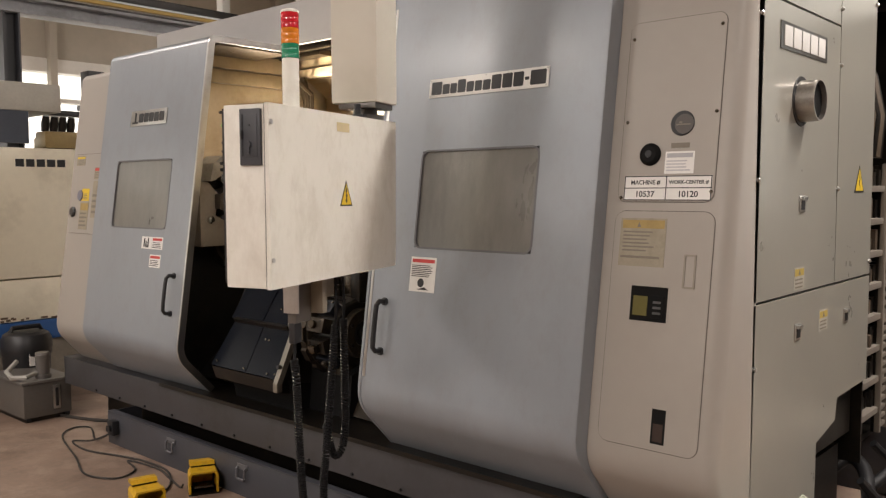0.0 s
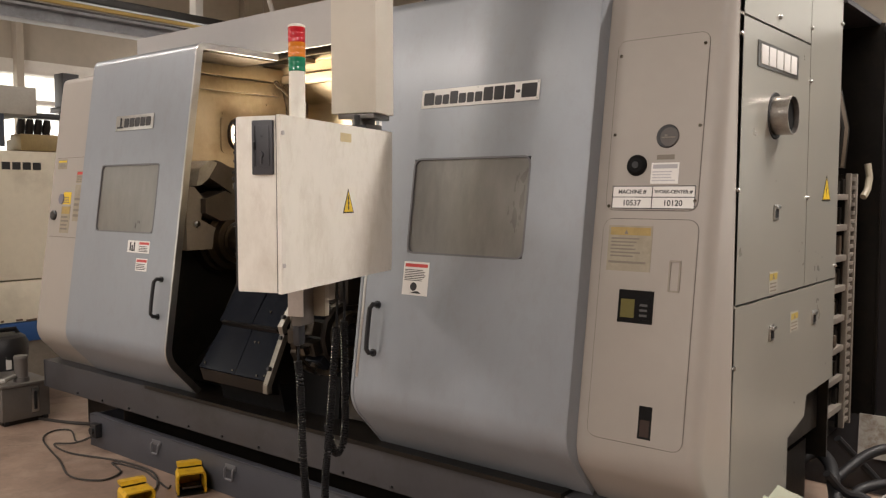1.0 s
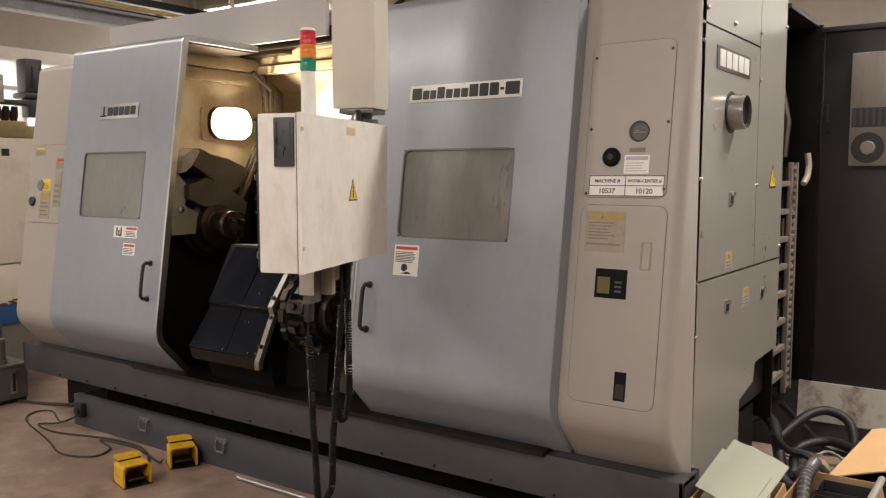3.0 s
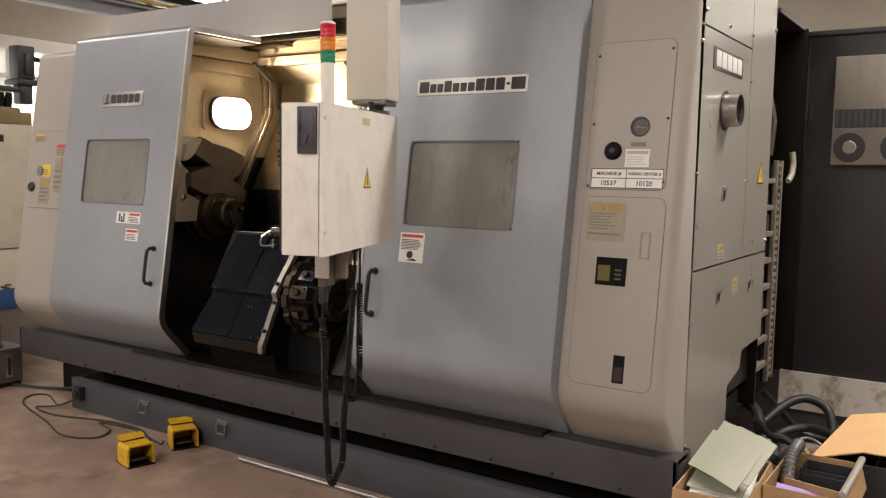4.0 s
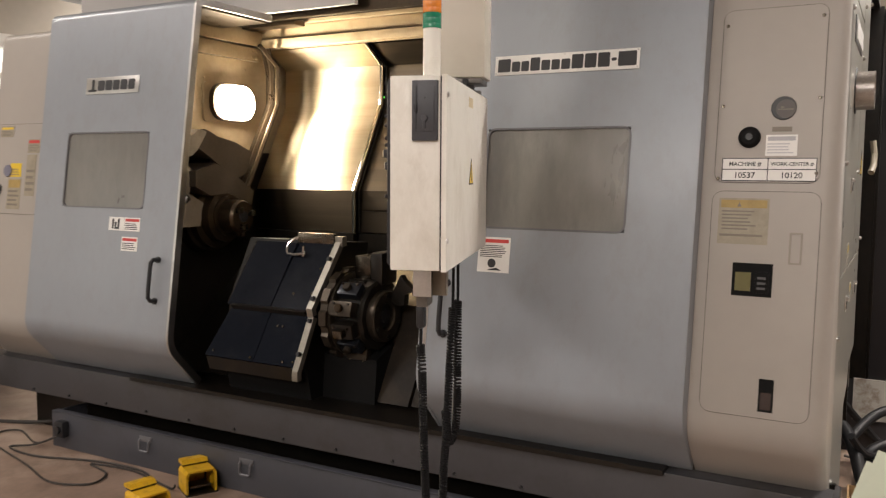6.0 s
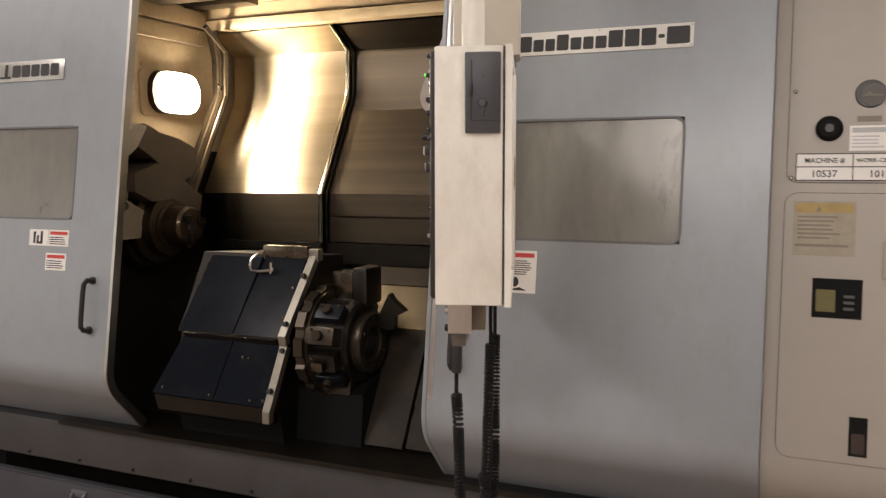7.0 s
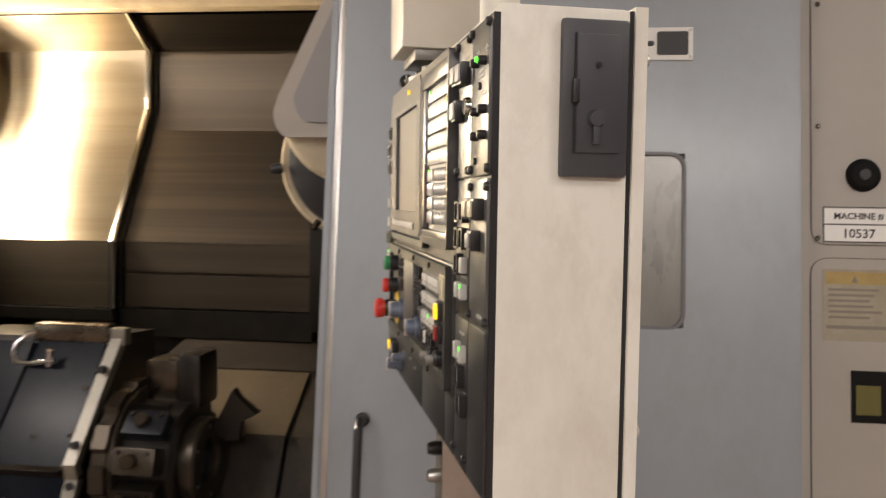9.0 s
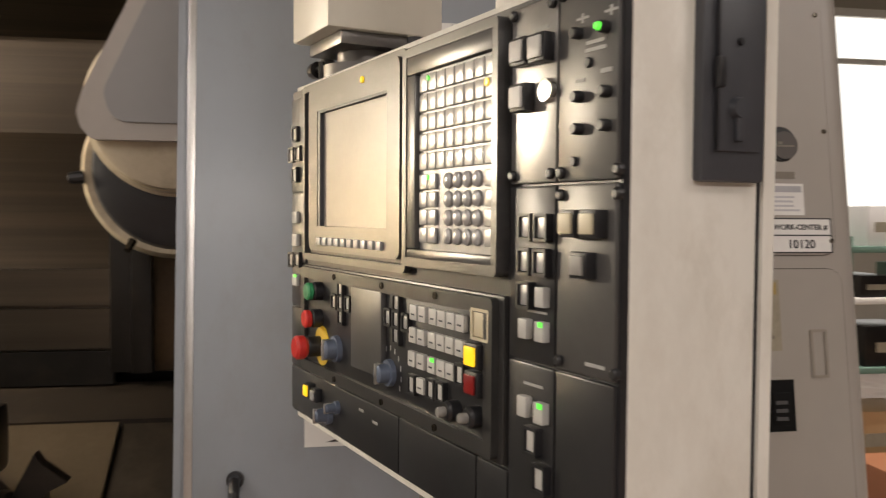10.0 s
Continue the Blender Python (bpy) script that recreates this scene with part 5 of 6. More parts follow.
for r in range(9):
    z = 1.7915 - 0.0215 * r if r < 5 else 1.683 - 0.0196 * (r - 5)
    for c in range(8):
        x = 0.339 - 0.0201 * c
        hz = 0.0093 if r < 5 else 0.0084
        if r < 5 or c in (0, 1, 7):
            part("key", Build(PMU).box(x - 0.0094, x + 0.0094, -0.0160, -0.0125, z - hz, z + hz, bev=0.0032), KEY, up)
    if r >= 5:
        for c in range(4):
            x = 0.2845 - 0.0201 * c
            part("key", Build(PMU).turn((x, -0.0125, z), (x, -0.0172, z), ((0, 0.0088), (0.5, 0.0084), (0.85, 0.006), (1, 0.003)), 0, 14), KEY, up)
for x, z in ((0.326, 1.796), (0.326, 1.688)):
    part("indicator", Build(PMU).cyl((x, -0.0162, z), (x, -0.0172, z), 0.0026, seg=8), LEDG, up)
part("indicator", Build(PMU).cyl((0.203, -0.0160, 1.775), (0.203, -0.0172, 1.775), 0.0042, seg=8), LEDY, up)
# operating unit
part("control_field", Build(PM).box(0.200, 0.732, -0.0042, -0.002, 1.424, 1.555, bev=0.001), MEMBD, lowu)
frame_box(0.186, 0.744, 1.410, 1.567, 0.016, -0.010, -0.002, UNIT, lowu, "unit_frame", 0.006)
for x in (0.30, 0.44, 0.60):
    for z in (1.560, 1.417):
        part("screw", Build(PM).cyl((x, -0.010, z), (x, -0.0125, z), 0.004, seg=8), IRON, lowu)
part("blank_plate", Build(PM).box(0.440, 0.537, -0.012, -0.004, 1.446, 1.552, bev=0.002), MEMB, lowu, "plain grey cover plate")


def key(x, z, w, h, m_, parent, y=-0.0042, th=0.006, rim=None, lit=None):
    b = Build(PM)
    mats = [m_]
    if rim:
        ring_strip(b, x - w / 2 - 0.0035, x + w / 2 + 0.0035, z - h / 2 - 0.0035, z + h / 2 + 0.0035, 0.002, 0.0030, y - th, y, 1)
        mats.append(rim)
        b.box(x - w / 2, x + w / 2, y - th * 0.7, y, z - h / 2, z + h / 2, 0, bev=0.0012)
    else:
        b.box(x - w / 2, x + w / 2, y - th, y, z - h / 2, z + h / 2, 0, bev=0.0012)
    if lit:
        b.box(x - w / 2, x, y - th - 0.0006, y - th, z + h / 4, z + h / 2, len(mats))
        mats.append(lit)
    return part("push_key", b, mats, parent)


for rz, xs in ((1.536, (0.356, 0.335, 0.309, 0.289, 0.269, 0.249)), (1.510, (0.358, 0.337, 0.311, 0.291, 0.271, 0.250)), (1.4825, (0.360, 0.338, 0.312, 0.290, 0.270)), (1.455, (0.338,))):
    for x in xs:
        key(x, rz, 0.0172, 0.0175, PALEKEY, lowu, lit=LEDG if x == 0.312 else None)
        part("key_mark", Build(PM).box(x - 0.004, x + 0.004, -0.0106, -0.0102, rz - 0.003, rz - 0.0012), DGREY, lowu)
for x, z in ((0.250, 1.4825), (0.361, 1.4525), (0.314, 1.4555), (0.292, 1.4565)):
    key(x, z, 0.0125, 0.0165, PALEKEY, lowu, rim=BLACK)
for x, z in ((0.583, 1.5446), (0.607, 1.5245), (0.556, 1.5265), (0.582, 1.5055), (0.582, 1.5255), (0.403, 1.5424), (0.427, 1.5227), (0.378, 1.5217), (0.4035, 1.503), (0.4035, 1.5225)):
    key(x, z, 0.0125, 0.0150, KEY, lowu, rim=BLACK)


def round_button(x, z, r, m_, parent, tall, collar=BLACK, y=-0.0042, label="", mush=1.0):
    b = Build(PM).turn((x, y, z), (x, y - tall * 0.62, z), ((0, r * 1.05), (0.8, r * 1.05), (1, r * 0.85)), 1, 20)
    b.turn((x, y - tall * 0.55, z), (x, y - tall, z), ((0, r * 0.8 * mush), (0.25, r * mush), (0.8, r * mush), (1, r * 0.8 * mush)), 0, 20)
    return part("round_button", b, [m_, collar], parent, label)


round_button(0.670, 1.5347, 0.013, GRNB, lowu, 0.024, label="green round push button")
round_button(0.674, 1.4943, 0.013, REDB, lowu, 0.026, label="red round push button")
round_button(0.674, 1.453, 0.0145, REDB, lowu, 0.040, mush=1.22, label="red mushroom emergency-stop button")
part("stop_label", Build(PM).prism([(0.664 + 0.029 * math.cos(2 * math.pi * i / 24), 1.455 + 0.029 * math.sin(2 * math.pi * i / 24)) for i in range(24)], "y", -0.0055, -0.0042), YELLOW, lowu, "yellow stop-button ring")


def knob(x, z, r, m_, parent, tall=0.022, y=-0.0042, label=""):
    b = Build(PM).turn((x, y, z), (x, y - tall, z), ((0, r * 1.2), (0.3, r * 1.15), (0.32, r * 0.9), (0.9, r * 0.8), (1, r * 0.6)), 0, 18)
    b.box(x - r * 0.16, x + r * 0.16, y - tall - 0.002, y - tall * 0.5, z - r * 0.9, z + r * 0.9, 1, bev=0.001)
    return part("knob", b, [m_, ALU], parent, label)


knob(0.603, 1.459, 0.016, BLUEK, lowu, 0.022, label="blue-grey rotary switch")
knob(0.427, 1.455, 0.014, BLUEK, lowu, 0.020, label="blue-grey rotary switch")
b = Build(PM)
for i in range(11):
    a = radians(-210 + 24 * i)
    b.box(0.427 + 0.030 * math.cos(a) - 0.001, 0.427 + 0.030 * math.cos(a) + 0.001, -0.0048, -0.0042, 1.455 - 0.030 * math.sin(a) - 0.003, 1.455 - 0.030 * math.sin(a) + 0.003)
part("dial_marks", b, KEY, lowu)
for x, z in ((0.262, 1.4435), (0.217, 1.4465)):
    round_button(x, z, 0.0105, mat("grey_button", (0.28, 0.27, 0.25), 0.4), lowu, 0.024, mush=0.5)


def square_button(x, z, w, m_, parent, tall=0.024, y=-0.004, label=""):
    x, tall = x - tall * 0.2, tall * 0.58
    b = Build(PM).box(x - w / 2 - 0.003, x + w / 2 + 0.003, y - tall * 0.8, y, z - w / 2 - 0.003, z + w / 2 + 0.003, 1, bev=0.0015)
    b.box(x - w / 2, x + w / 2, y - tall, y - tall * 0.8, z - w / 2, z + w / 2, 0, bev=0.0015)
    return part("square_button", b, [m_, BLACK], parent, label)


square_button(0.222, 1.5075, 0.019, LEDY, lowu, label="lit amber square button")
square_button(0.222, 1.4795, 0.019, mat("dark_red_button", (0.24, 0.012, 0.012), 0.3), lowu, label="dark red square button")
key(0.2095, 1.539, 0.027, 0.025, CREAMB, lowu, rim=CREAMB)
# left-hand strip: small keys, lit square, key switch
for x, z in ((0.788, 1.773), (0.805, 1.741), (0.773, 1.7417), (0.788, 1.709), (0.806, 1.574), (0.776, 1.575)):
    key(x, z, 0.017, 0.017, KEY, pend, -0.0008, rim=BLACK)
for z, lit in ((1.642, None), (1.606, None), (1.543, LEDG)):
    key(0.787, z, 0.022, 0.018, PALEKEY, pend, -0.0008, lit=lit)
square_button(0.722, 1.3795, 0.016, LEDY, pend, y=0.0)
square_button(0.692, 1.378, 0.014, KEY, pend, y=0.0)
knob(0.645, 1.357, 0.012, BLUEK, pend, 0.024, 0.0, "blue-grey key switch")
knob(0.612, 1.374, 0.008, BLUEK, pend, 0.02, 0.0)
part("print_mark", Build(PM).box(0.52, 0.535, -0.0008, 0.0, 1.386, 1.389).box(0.475, 0.49, -0.0008, 0.0, 1.379, 1.382), KEY, pend)
# near strips
for x, z, lit in ((0.0676, 1.7966, 0), (0.033, 1.7954, 1), (0.0552, 1.771, 0), (0.0658, 1.7444, 0), (0.0305, 1.7446, 0), (0.0652, 1.718, 0), (0.0306, 1.718, 0), (0.0731, 1.6918, 0)):
    small = z in (1.771, 1.6918)
    r = 0.0042 if small else 0.0050
    tall = 0.003 if small else 0.009
    b = Build(PM).turn((x, 0, z), (x, -tall, z), ((0, r), (0.8, r), (1, r * 0.75)), 0, 14)
    if lit:
        b.turn((x, -tall, z), (x, -tall - 0.003, z), ((0, r * 0.75), (1, r * 0.5)), 1, 12)
    part("indicator_cap", b, [BLACK, LEDG], pa1)
for x, z in ((0.09, 1.683), (0.016, 1.683), (0.09, 1.664), (0.016, 1.664), (0.090, 1.832), (0.016, 1.832), (0.09, 1.522), (0.016, 1.522), (0.105, 1.683), (0.165, 1.683), (0.105, 1.83), (0.165, 1.83), (0.165, 1.35), (0.105, 1.35)):
    part("thumb_screw", Build(PM).turn((x, 0.001, z), (x, -0.005, z), ((0, 0.005), (0.7, 0.005), (1, 0.0032)), 0, 12), BLACK, pend)
square_button(0.073, 1.640, 0.017, CREAMB, pa2, 0.026, 0.0, "cream square button")
square_button(0.045, 1.640, 0.017, CREAMB, pa2, 0.026, 0.0, "cream square button")
square_button(0.058, 1.606, 0.016, mat("grey_button", (0.28, 0.27, 0.25), 0.4), pa2, 0.024, 0.0)
square_button(0.149, 1.7935, 0.019, PALEKEY, pb1, 0.026, 0.0)
square_button(0.120, 1.7925, 0.019, PALEKEY, pb1, 0.026, 0.0)
square_button(0.149, 1.7525, 0.019, WHITE, pb1, 0.026, 0.0)
part("lamp_disc", Build(PM).turn((0.110, 0, 1.7555), (0.110, -0.006, 1.7555), ((0, 0.011), (1, 0.010)), 0, 18), CHROME, pb1)
for x, z, rim, lit in ((0.137, 1.636, 1, 0), (0.112, 1.636, 1, 0), (0.138, 1.605, 1, 0), (0.113, 1.605, 1, 0), (0.138, 1.5743, 1, 0), (0.112, 1.5745, 0, 0), (0.138, 1.544, 0, 0), (0.112, 1.544, 0, 1)):
    key(x, z, 0.0135, 0.018, KEY if rim else PALEKEY, pb2, 0.0, 0.008, BLACK if rim else None, LEDG if lit else None)
for x, z, rim, lit in ((0.138, 1.473, 0, 0), (0.112, 1.4716, 0, 1), (0.125, 1.4437, 1, 0), (0.1115, 1.4128, 1, 0)):
    key(x, z, 0.0145, 0.019, PALEKEY, pb3, 0.0, 0.008, BLACK if rim else None, LEDG if lit else None)
PRINT = mat("pale_print", (0.36, 0.36, 0.35), 0.5)
for x, z, w, h in ((0.064, 1.8085, 0.016, 0.002), (0.064, 1.8085, 0.003, 0.008), (0.028, 1.808, 0.016, 0.002), (0.028, 1.808, 0.003, 0.008), (0.047, 1.787, 0.024, 0.003), (0.047, 1.781, 0.026, 0.003), (0.122, 1.8115, 0.02, 0.003), (0.033, 1.762, 0.014, 0.0035), (0.066, 1.758, 0.012, 0.003), (0.125, 1.560, 0.03, 0.002)):
    part("print_mark", Build(PM).box(x - w / 2, x + w / 2, -0.0006, 0.0, z - h / 2, z + h / 2), PRINT, pend)
for x0, x1, z0, z1 in ((0.03, 0.055, 1.523, 1.526), (0.115, 0.145, 1.492, 1.4945)):
    part("print_mark", Build(PM).box(x0, x1, -0.0006, 0.0, z0, z1), PRINT, pend)
# thumb screw and clip on top
b = Build(PM).turn((0.735, 0.02, 1.87), (0.775, 0.02, 1.87), ((0, 0.005), (0.35, 0.005), (0.36, 0.013), (0.7, 0.013), (1, 0.010)), 0, 14).cyl((0.735, 0.02, 1.852), (0.735, 0.02, 1.88), 0.005, seg=8)
part("clamp_screw", b, DARK, pend)

# ---- signal tower on the pendant
tower = thing("signal_tower", (-2.152, 1.688, 1.854), "red, amber and green signal tower on a white pole", "signal lamp")
TX, TY = -2.152, 1.688
part("pole", Build().turn((TX, TY, 1.854), (TX, TY, 2.02), ((0, 0.030), (0.03, 0.030), (0.04, 0.0265), (1, 0.0265)), 0, 28), PEND, tower)
for z0, z1, m_, lb in ((2.018, 2.064, LGRN, "green lens"), (2.064, 2.112, LAMB, "amber lens"), (2.112, 2.161, LRED, "red lens")):
    b = Build().turn((TX, TY, z0), (TX, TY, z1), ((0, 0.0272), (0.03, 0.0286), (0.28, 0.0286), (0.31, 0.0280), (0.34, 0.0286), (0.63, 0.0286), (0.66, 0.0280), (0.69, 0.0286), (0.97, 0.0286), (1, 0.0272)), 0, 36)
    part("lens", b, m_, tower, lb)
part("cap", Build().turn((TX, TY, 2.161), (TX, TY, 2.171), ((0, 0.0285), (0.5, 0.0285), (1, 0.022)), 0, 28), PEND, tower)

# ---- hanging arm
arm = thing("pendant_arm", (-2.28, 2.12, 1.915), "cream square hanging arm that carries the pendant", "support arm")
part("arm_column", Build(PM).box(0.645, 0.802, -0.004, 0.182, 1.915, 2.86, bev=0.006), mat("arm_cream", (0.60, 0.57, 0.49), 0.4, 0, 0.04, 3, 0.05, 300, stain=(0.42, 0.38, 0.3), stain_amt=0.3), arm)
part("cross_arm", Build().box(-2.46, -2.10, 2.05, 3.75, 2.80, 2.98, bev=0.01), CREAM, arm)
part("arm_pillar", Build().box(-2.36, -2.20, 3.66, 3.80, 2.52, 2.85, bev=0.006), CREAM, arm)
part("swivel", Build(PM).turn((0.725, 0.09, 1.850), (0.725, 0.09, 1.918), ((0, 0.070), (0.35, 0.070), (0.36, 0.045), (1, 0.045)), 0, 26).box(0.655, 0.79, 0.02, 0.17, 1.895, 1.915, 0, bev=0.003), mat("swivel_steel", (0.16, 0.15, 0.14), 0.35, 0.7), arm, "dark steel swivel joint")
b = Build(PM).box(0.60, 0.625, 0.05, 0.15, 1.852, 1.868).turn((0.615, 0.12, 1.852), (0.615, 0.12, 1.905), ((0, 0.012), (1, 0.012)), 0, 10)
part("cable_gland", b, BLACK, arm)
part("cable_gland", Build(PM).turn((0.815, 0.06, 1.86), (0.815, 0.06, 1.90), ((0, 0.014), (1, 0.012)), 0, 12), BLACK, arm)

# ---- hand-wheel holder and coiled cords under the pendant
hold = thing("hand_pulse_unit", (-2.19, 1.70, 1.08), "brown-grey hand control in a bracket with coiled black cords", "hand control")
b = Build(PM).box(0.31, 0.40, 0.02, 0.055, 1.165, 1.316, 0, bev=0.004).box(0.30, 0.305, 0.012, 0.07, 1.20, 1.316, 1)
part("body", b, [mat("brown_grey_box", (0.11, 0.10, 0.088), 0.45), ALU], hold)
part("grip", Build(PM).box(0.315, 0.36, 0.018, 0.044, 1.095, 1.168, bev=0.008), BLACK, hold)
for z, x in ((1.29, 0.29), (1.25, 0.285), (1.205, 0.29)):
    part("knob", Build(PM).turn((0.35, 0.02, z), (0.35, 0.0, z), ((0, 0.010), (0.6, 0.0105), (1, 0.008)), 0, 14), DARK if z != 1.25 else ALU, hold)
part("bracket", Build(PM).box(0.40, 0.43, 0.04, 0.10, 1.19, 1.316, 0, bev=0.003).box(0.43, 0.49, 0.075, 0.09, 1.24, 1.316, 0), mat("tan_bracket", (0.26, 0.23, 0.18), 0.45), hold)


def cord(pts, r, winds=0, cr=0.011):
    """A smooth cord through the points; with winds it coils round that line."""
    path = [Vector(p) for p in pts]
    out = []
    for i in range(len(path) - 1):
        p0, p1, p2, p3 = path[max(i - 1, 0)], path[i], path[i + 1], path[min(i + 2, len(path) - 1)]
        n = max(3, int((p2 - p1).length * (winds * 8 if winds else 60)))
        for j in range(n):
            t = j / n
            out.append(0.5 * ((2 * p1) + (p2 - p0) * t + (2 * p0 - 5 * p1 + 4 * p2 - p3) * t * t + (3 * p1 - p0 - 3 * p2 + p3) * t ** 3))
    out.append(path[-1])
    if winds:
        line, out = out, []
        for i, p in enumerate(line):
            d = (line[min(i + 1, len(line) - 1)] - line[max(i - 1, 0)]).normalized()
            u = d.cross(Vector((0, 1, 0))).normalized()
            w = d.cross(u)
            a = 2 * math.pi * i / 8
            out.append(p + (u * math.cos(a) + w * math.sin(a)) * cr)
    return Build(PM).tube(out, r, seg=5 if winds else 8)


CORD = mat("matt_black_cord", (0.006, 0.006, 0.007), 0.65, 0, 0.2, 30, spec=0.25)
part("cord", cord([(0.47, 0.11, 1.32), (0.468, 0.11, 1.2), (0.462, 0.11, 1.13)], 0.005), CORD, hold)
part("cord", cord([(0.462, 0.11, 1.14), (0.44, 0.105, 0.95), (0.41, 0.10, 0.72), (0.40, 0.095, 0.62), (0.40, 0.09, 0.45), (0.392, 0.075, 0.40), (0.375, 0.06, 0.355), (0.358, 0.05, 0.40), (0.35, 0.045, 0.55), (0.34, 0.04, 0.72), (0.335, 0.035, 0.95), (0.33, 0.03, 1.04)], 0.0042, 112), CORD, hold, "black coiled cord")
part("cord", cord([(0.50, 0.12, 1.32), (0.505, 0.12, 1.2), (0.50, 0.12, 1.15)], 0.005), CORD, hold)
part("cord", cord([(0.50, 0.12, 1.16), (0.505, 0.12, 0.90), (0.505, 0.12, 0.80), (0.495, 0.115, 0.715), (0.47, 0.105, 0.685), (0.445, 0.10, 0.71), (0.42, 0.095, 0.80)], 0.0042, 112), CORD, hold, "black coiled cord")
part("cord", cord([(0.335, 0.03, 1.10), (0.335, 0.03, 1.06), (0.33, 0.03, 1.03)], 0.005), CORD, hold)

# ---------------------------------------------------------------- floor things
def foot_pedal(at, turn):
    t = thing("foot_pedal", (at[0], at[1], 0), "yellow cast guarded foot pedal on the floor", "foot switch", "foot pedals", turn=turn)
    M = pose(at[0], at[1], 0, 0, 0, turn) @ Matrix.Diagonal((1, 0.93, 0.87, 1))
    b = Build(M)
    # guard: open towards +x
    arch = [(-0.082, 0.004), (-0.082, 0.115), (-0.070, 0.135), (0.070, 0.135), (0.082, 0.115), (0.082, 0.004)]
    inner = [(y * 0.86, z - 0.010 if z > 0.02 else z) for y, z in arch]
    n = len(arch)
    rs = []
    for x, k in ((0.0, 1.0), (-0.10, 1.0), (-0.15, 0.93)):
        rs.append(([(x, y * k, 0.004 + (z - 0.004) * k) for y, z in arch], [(x, y * k, 0.004 + (z - 0.004) * k) for y, z in inner]))
    v = [p for o, i in rs for p in o + i]
    f = []
    for s in range(len(rs) - 1):
        a, c = s * 2 * n, (s + 1) * 2 * n
        for j in range(n - 1):
            f += [[a + j, a + j + 1, c + j + 1, c + j], [a + n + j, c + n + j, c + n + j + 1, a + n + j + 1]]
    for a in (0, (len(rs) - 1) * 2 * n):
        for j in range(n - 1):
            f.append([a + j, a + n + j, a + n + j + 1, a + j + 1])
    b.add(v, f)
    b.box(-0.16, -0.14, -0.07, 0.07, 0.004, 0.12, bev=0.004)
    part("guard", b, PEDAL, t, "chipped yellow guard")
    part("top_flap", Build(M).prism([(-0.100, 0.145), (-0.120, 0.164), (-0.166, 0.164), (-0.166, 0.145)], "y", -0.070, 0.070), PEDAL, t)
    part("flap_seat", Build(M).box(-0.158, -0.104, -0.064, 0.064, 0.132, 0.143), DARK, t)
    part("base", Build(M).box(-0.16, 0.012, -0.084, 0.084, 0.0, 0.006, bev=0.002), DARK, t)
    part("treadle", Build(M).prism([(-0.13, 0.02), (-0.01, 0.035), (-0.012, 0.045), (-0.13, 0.03)], "y", -0.055, 0.055), DARK, t)
    part("tread_edge", Build(M).box(-0.016, -0.006, -0.05, 0.05, 0.036, 0.050, bev=0.002), IRON, t)
    part("latch", Build(M).box(-0.13, -0.09, 0.080, 0.105, 0.075, 0.10, bev=0.006).cyl((-0.12, 0.082, 0.06), (-0.12, 0.096, 0.06), 0.014, seg=10), PEDAL, t)
    return t


foot_pedal((-3.815, 2.075), -14)
foot_pedal((-3.85, 2.400), -28)
# floor cables
def cable(name, pts, r, label, m_=RUBBER):
    ps = [Vector(p) for p in pts]
    out = []
    for i in range(len(ps) - 1):
        p0, p1, p2, p3 = ps[max(i - 1, 0)], ps[i], ps[i + 1], ps[min(i + 2, len(ps) - 1)]
        for j in range(8):
            t = j / 8
            out.append(0.5 * ((2 * p1) + (p2 - p0) * t + (2 * p0 - 5 * p1 + 4 * p2 - p3) * t * t + (3 * p1 - p0 - 3 * p2 + p3) * t ** 3))
    out.append(ps[-1])
    return solid(name, Build().tube(out, r, seg=16 if r > 0.02 else 8), m_, label, "cable")


BROWNC = mat("dusty_brown_cable", (0.028, 0.023, 0.019), 0.6)
R = 0.008
cable("floor_cable", [(-5.03, 2.50, 0.10), (-5.10, 2.47, 0.05), (-5.25, 2.48, R), (-5.52, 2.58, R), (-5.60, 2.50, R), (-5.45, 2.36, R), (-4.95, 2.22, R), (-4.62, 2.12, R), (-4.42, 2.20, R), (-4.47, 2.34, R), (-4.66, 2.40, R), (-4.40, 2.44, R), (-4.20, 2.40, R), (-4.02, 2.36, R), (-3.99, 2.36, 0.03)], 0.0055, "dusty dark cable looped on the floor to a pedal", BROWNC)
cable("floor_cable", [(-5.02, 2.49, 0.09), (-5.15, 2.42, 0.03), (-5.30, 2.36, R), (-5.05, 2.33, R), (-4.75, 2.42, R), (-4.55, 2.46, R), (-4.30, 2.45, R), (-4.05, 2.30, R), (-4.00, 2.10, 0.03)], 0.006, "dusty dark cable on the floor to a pedal", BROWNC)
cable("floor_cable", [(-6.3, 2.52, R), (-5.95, 2.60, R), (-5.75, 2.66, R), (-5.55, 2.72, 0.02), (-5.35, 2.78, 0.05)], 0.012, "dark hose running under the machine", BROWNC)
b = Build().box(-5.055, -4.985, 2.47, 2.515, 0.075, 0.165, bev=0.006).cyl((-5.02, 2.475, 0.12), (-5.02, 2.455, 0.12), 0.022, seg=14)
solid("socket_box", b, BLACK, "black socket box with plug on the tank front", "socket")
solid("loose_pipe", Build().tube([(-3.45, 2.44, 0.012), (-2.75, 2.44, 0.012), (-2.1, 2.44, 0.012)], 0.011, seg=10), mat("dull_pipe", (0.30, 0.29, 0.28), 0.42, 0.8, 0.2, 14), "bare metal pipe lying along the tank", "pipe")

# ---- coolant pump unit beside the machine
pump = thing("coolant_unit", (-6.2, 2.5, 0), "grey coolant tank with pump and hose on the floor", "coolant unit")
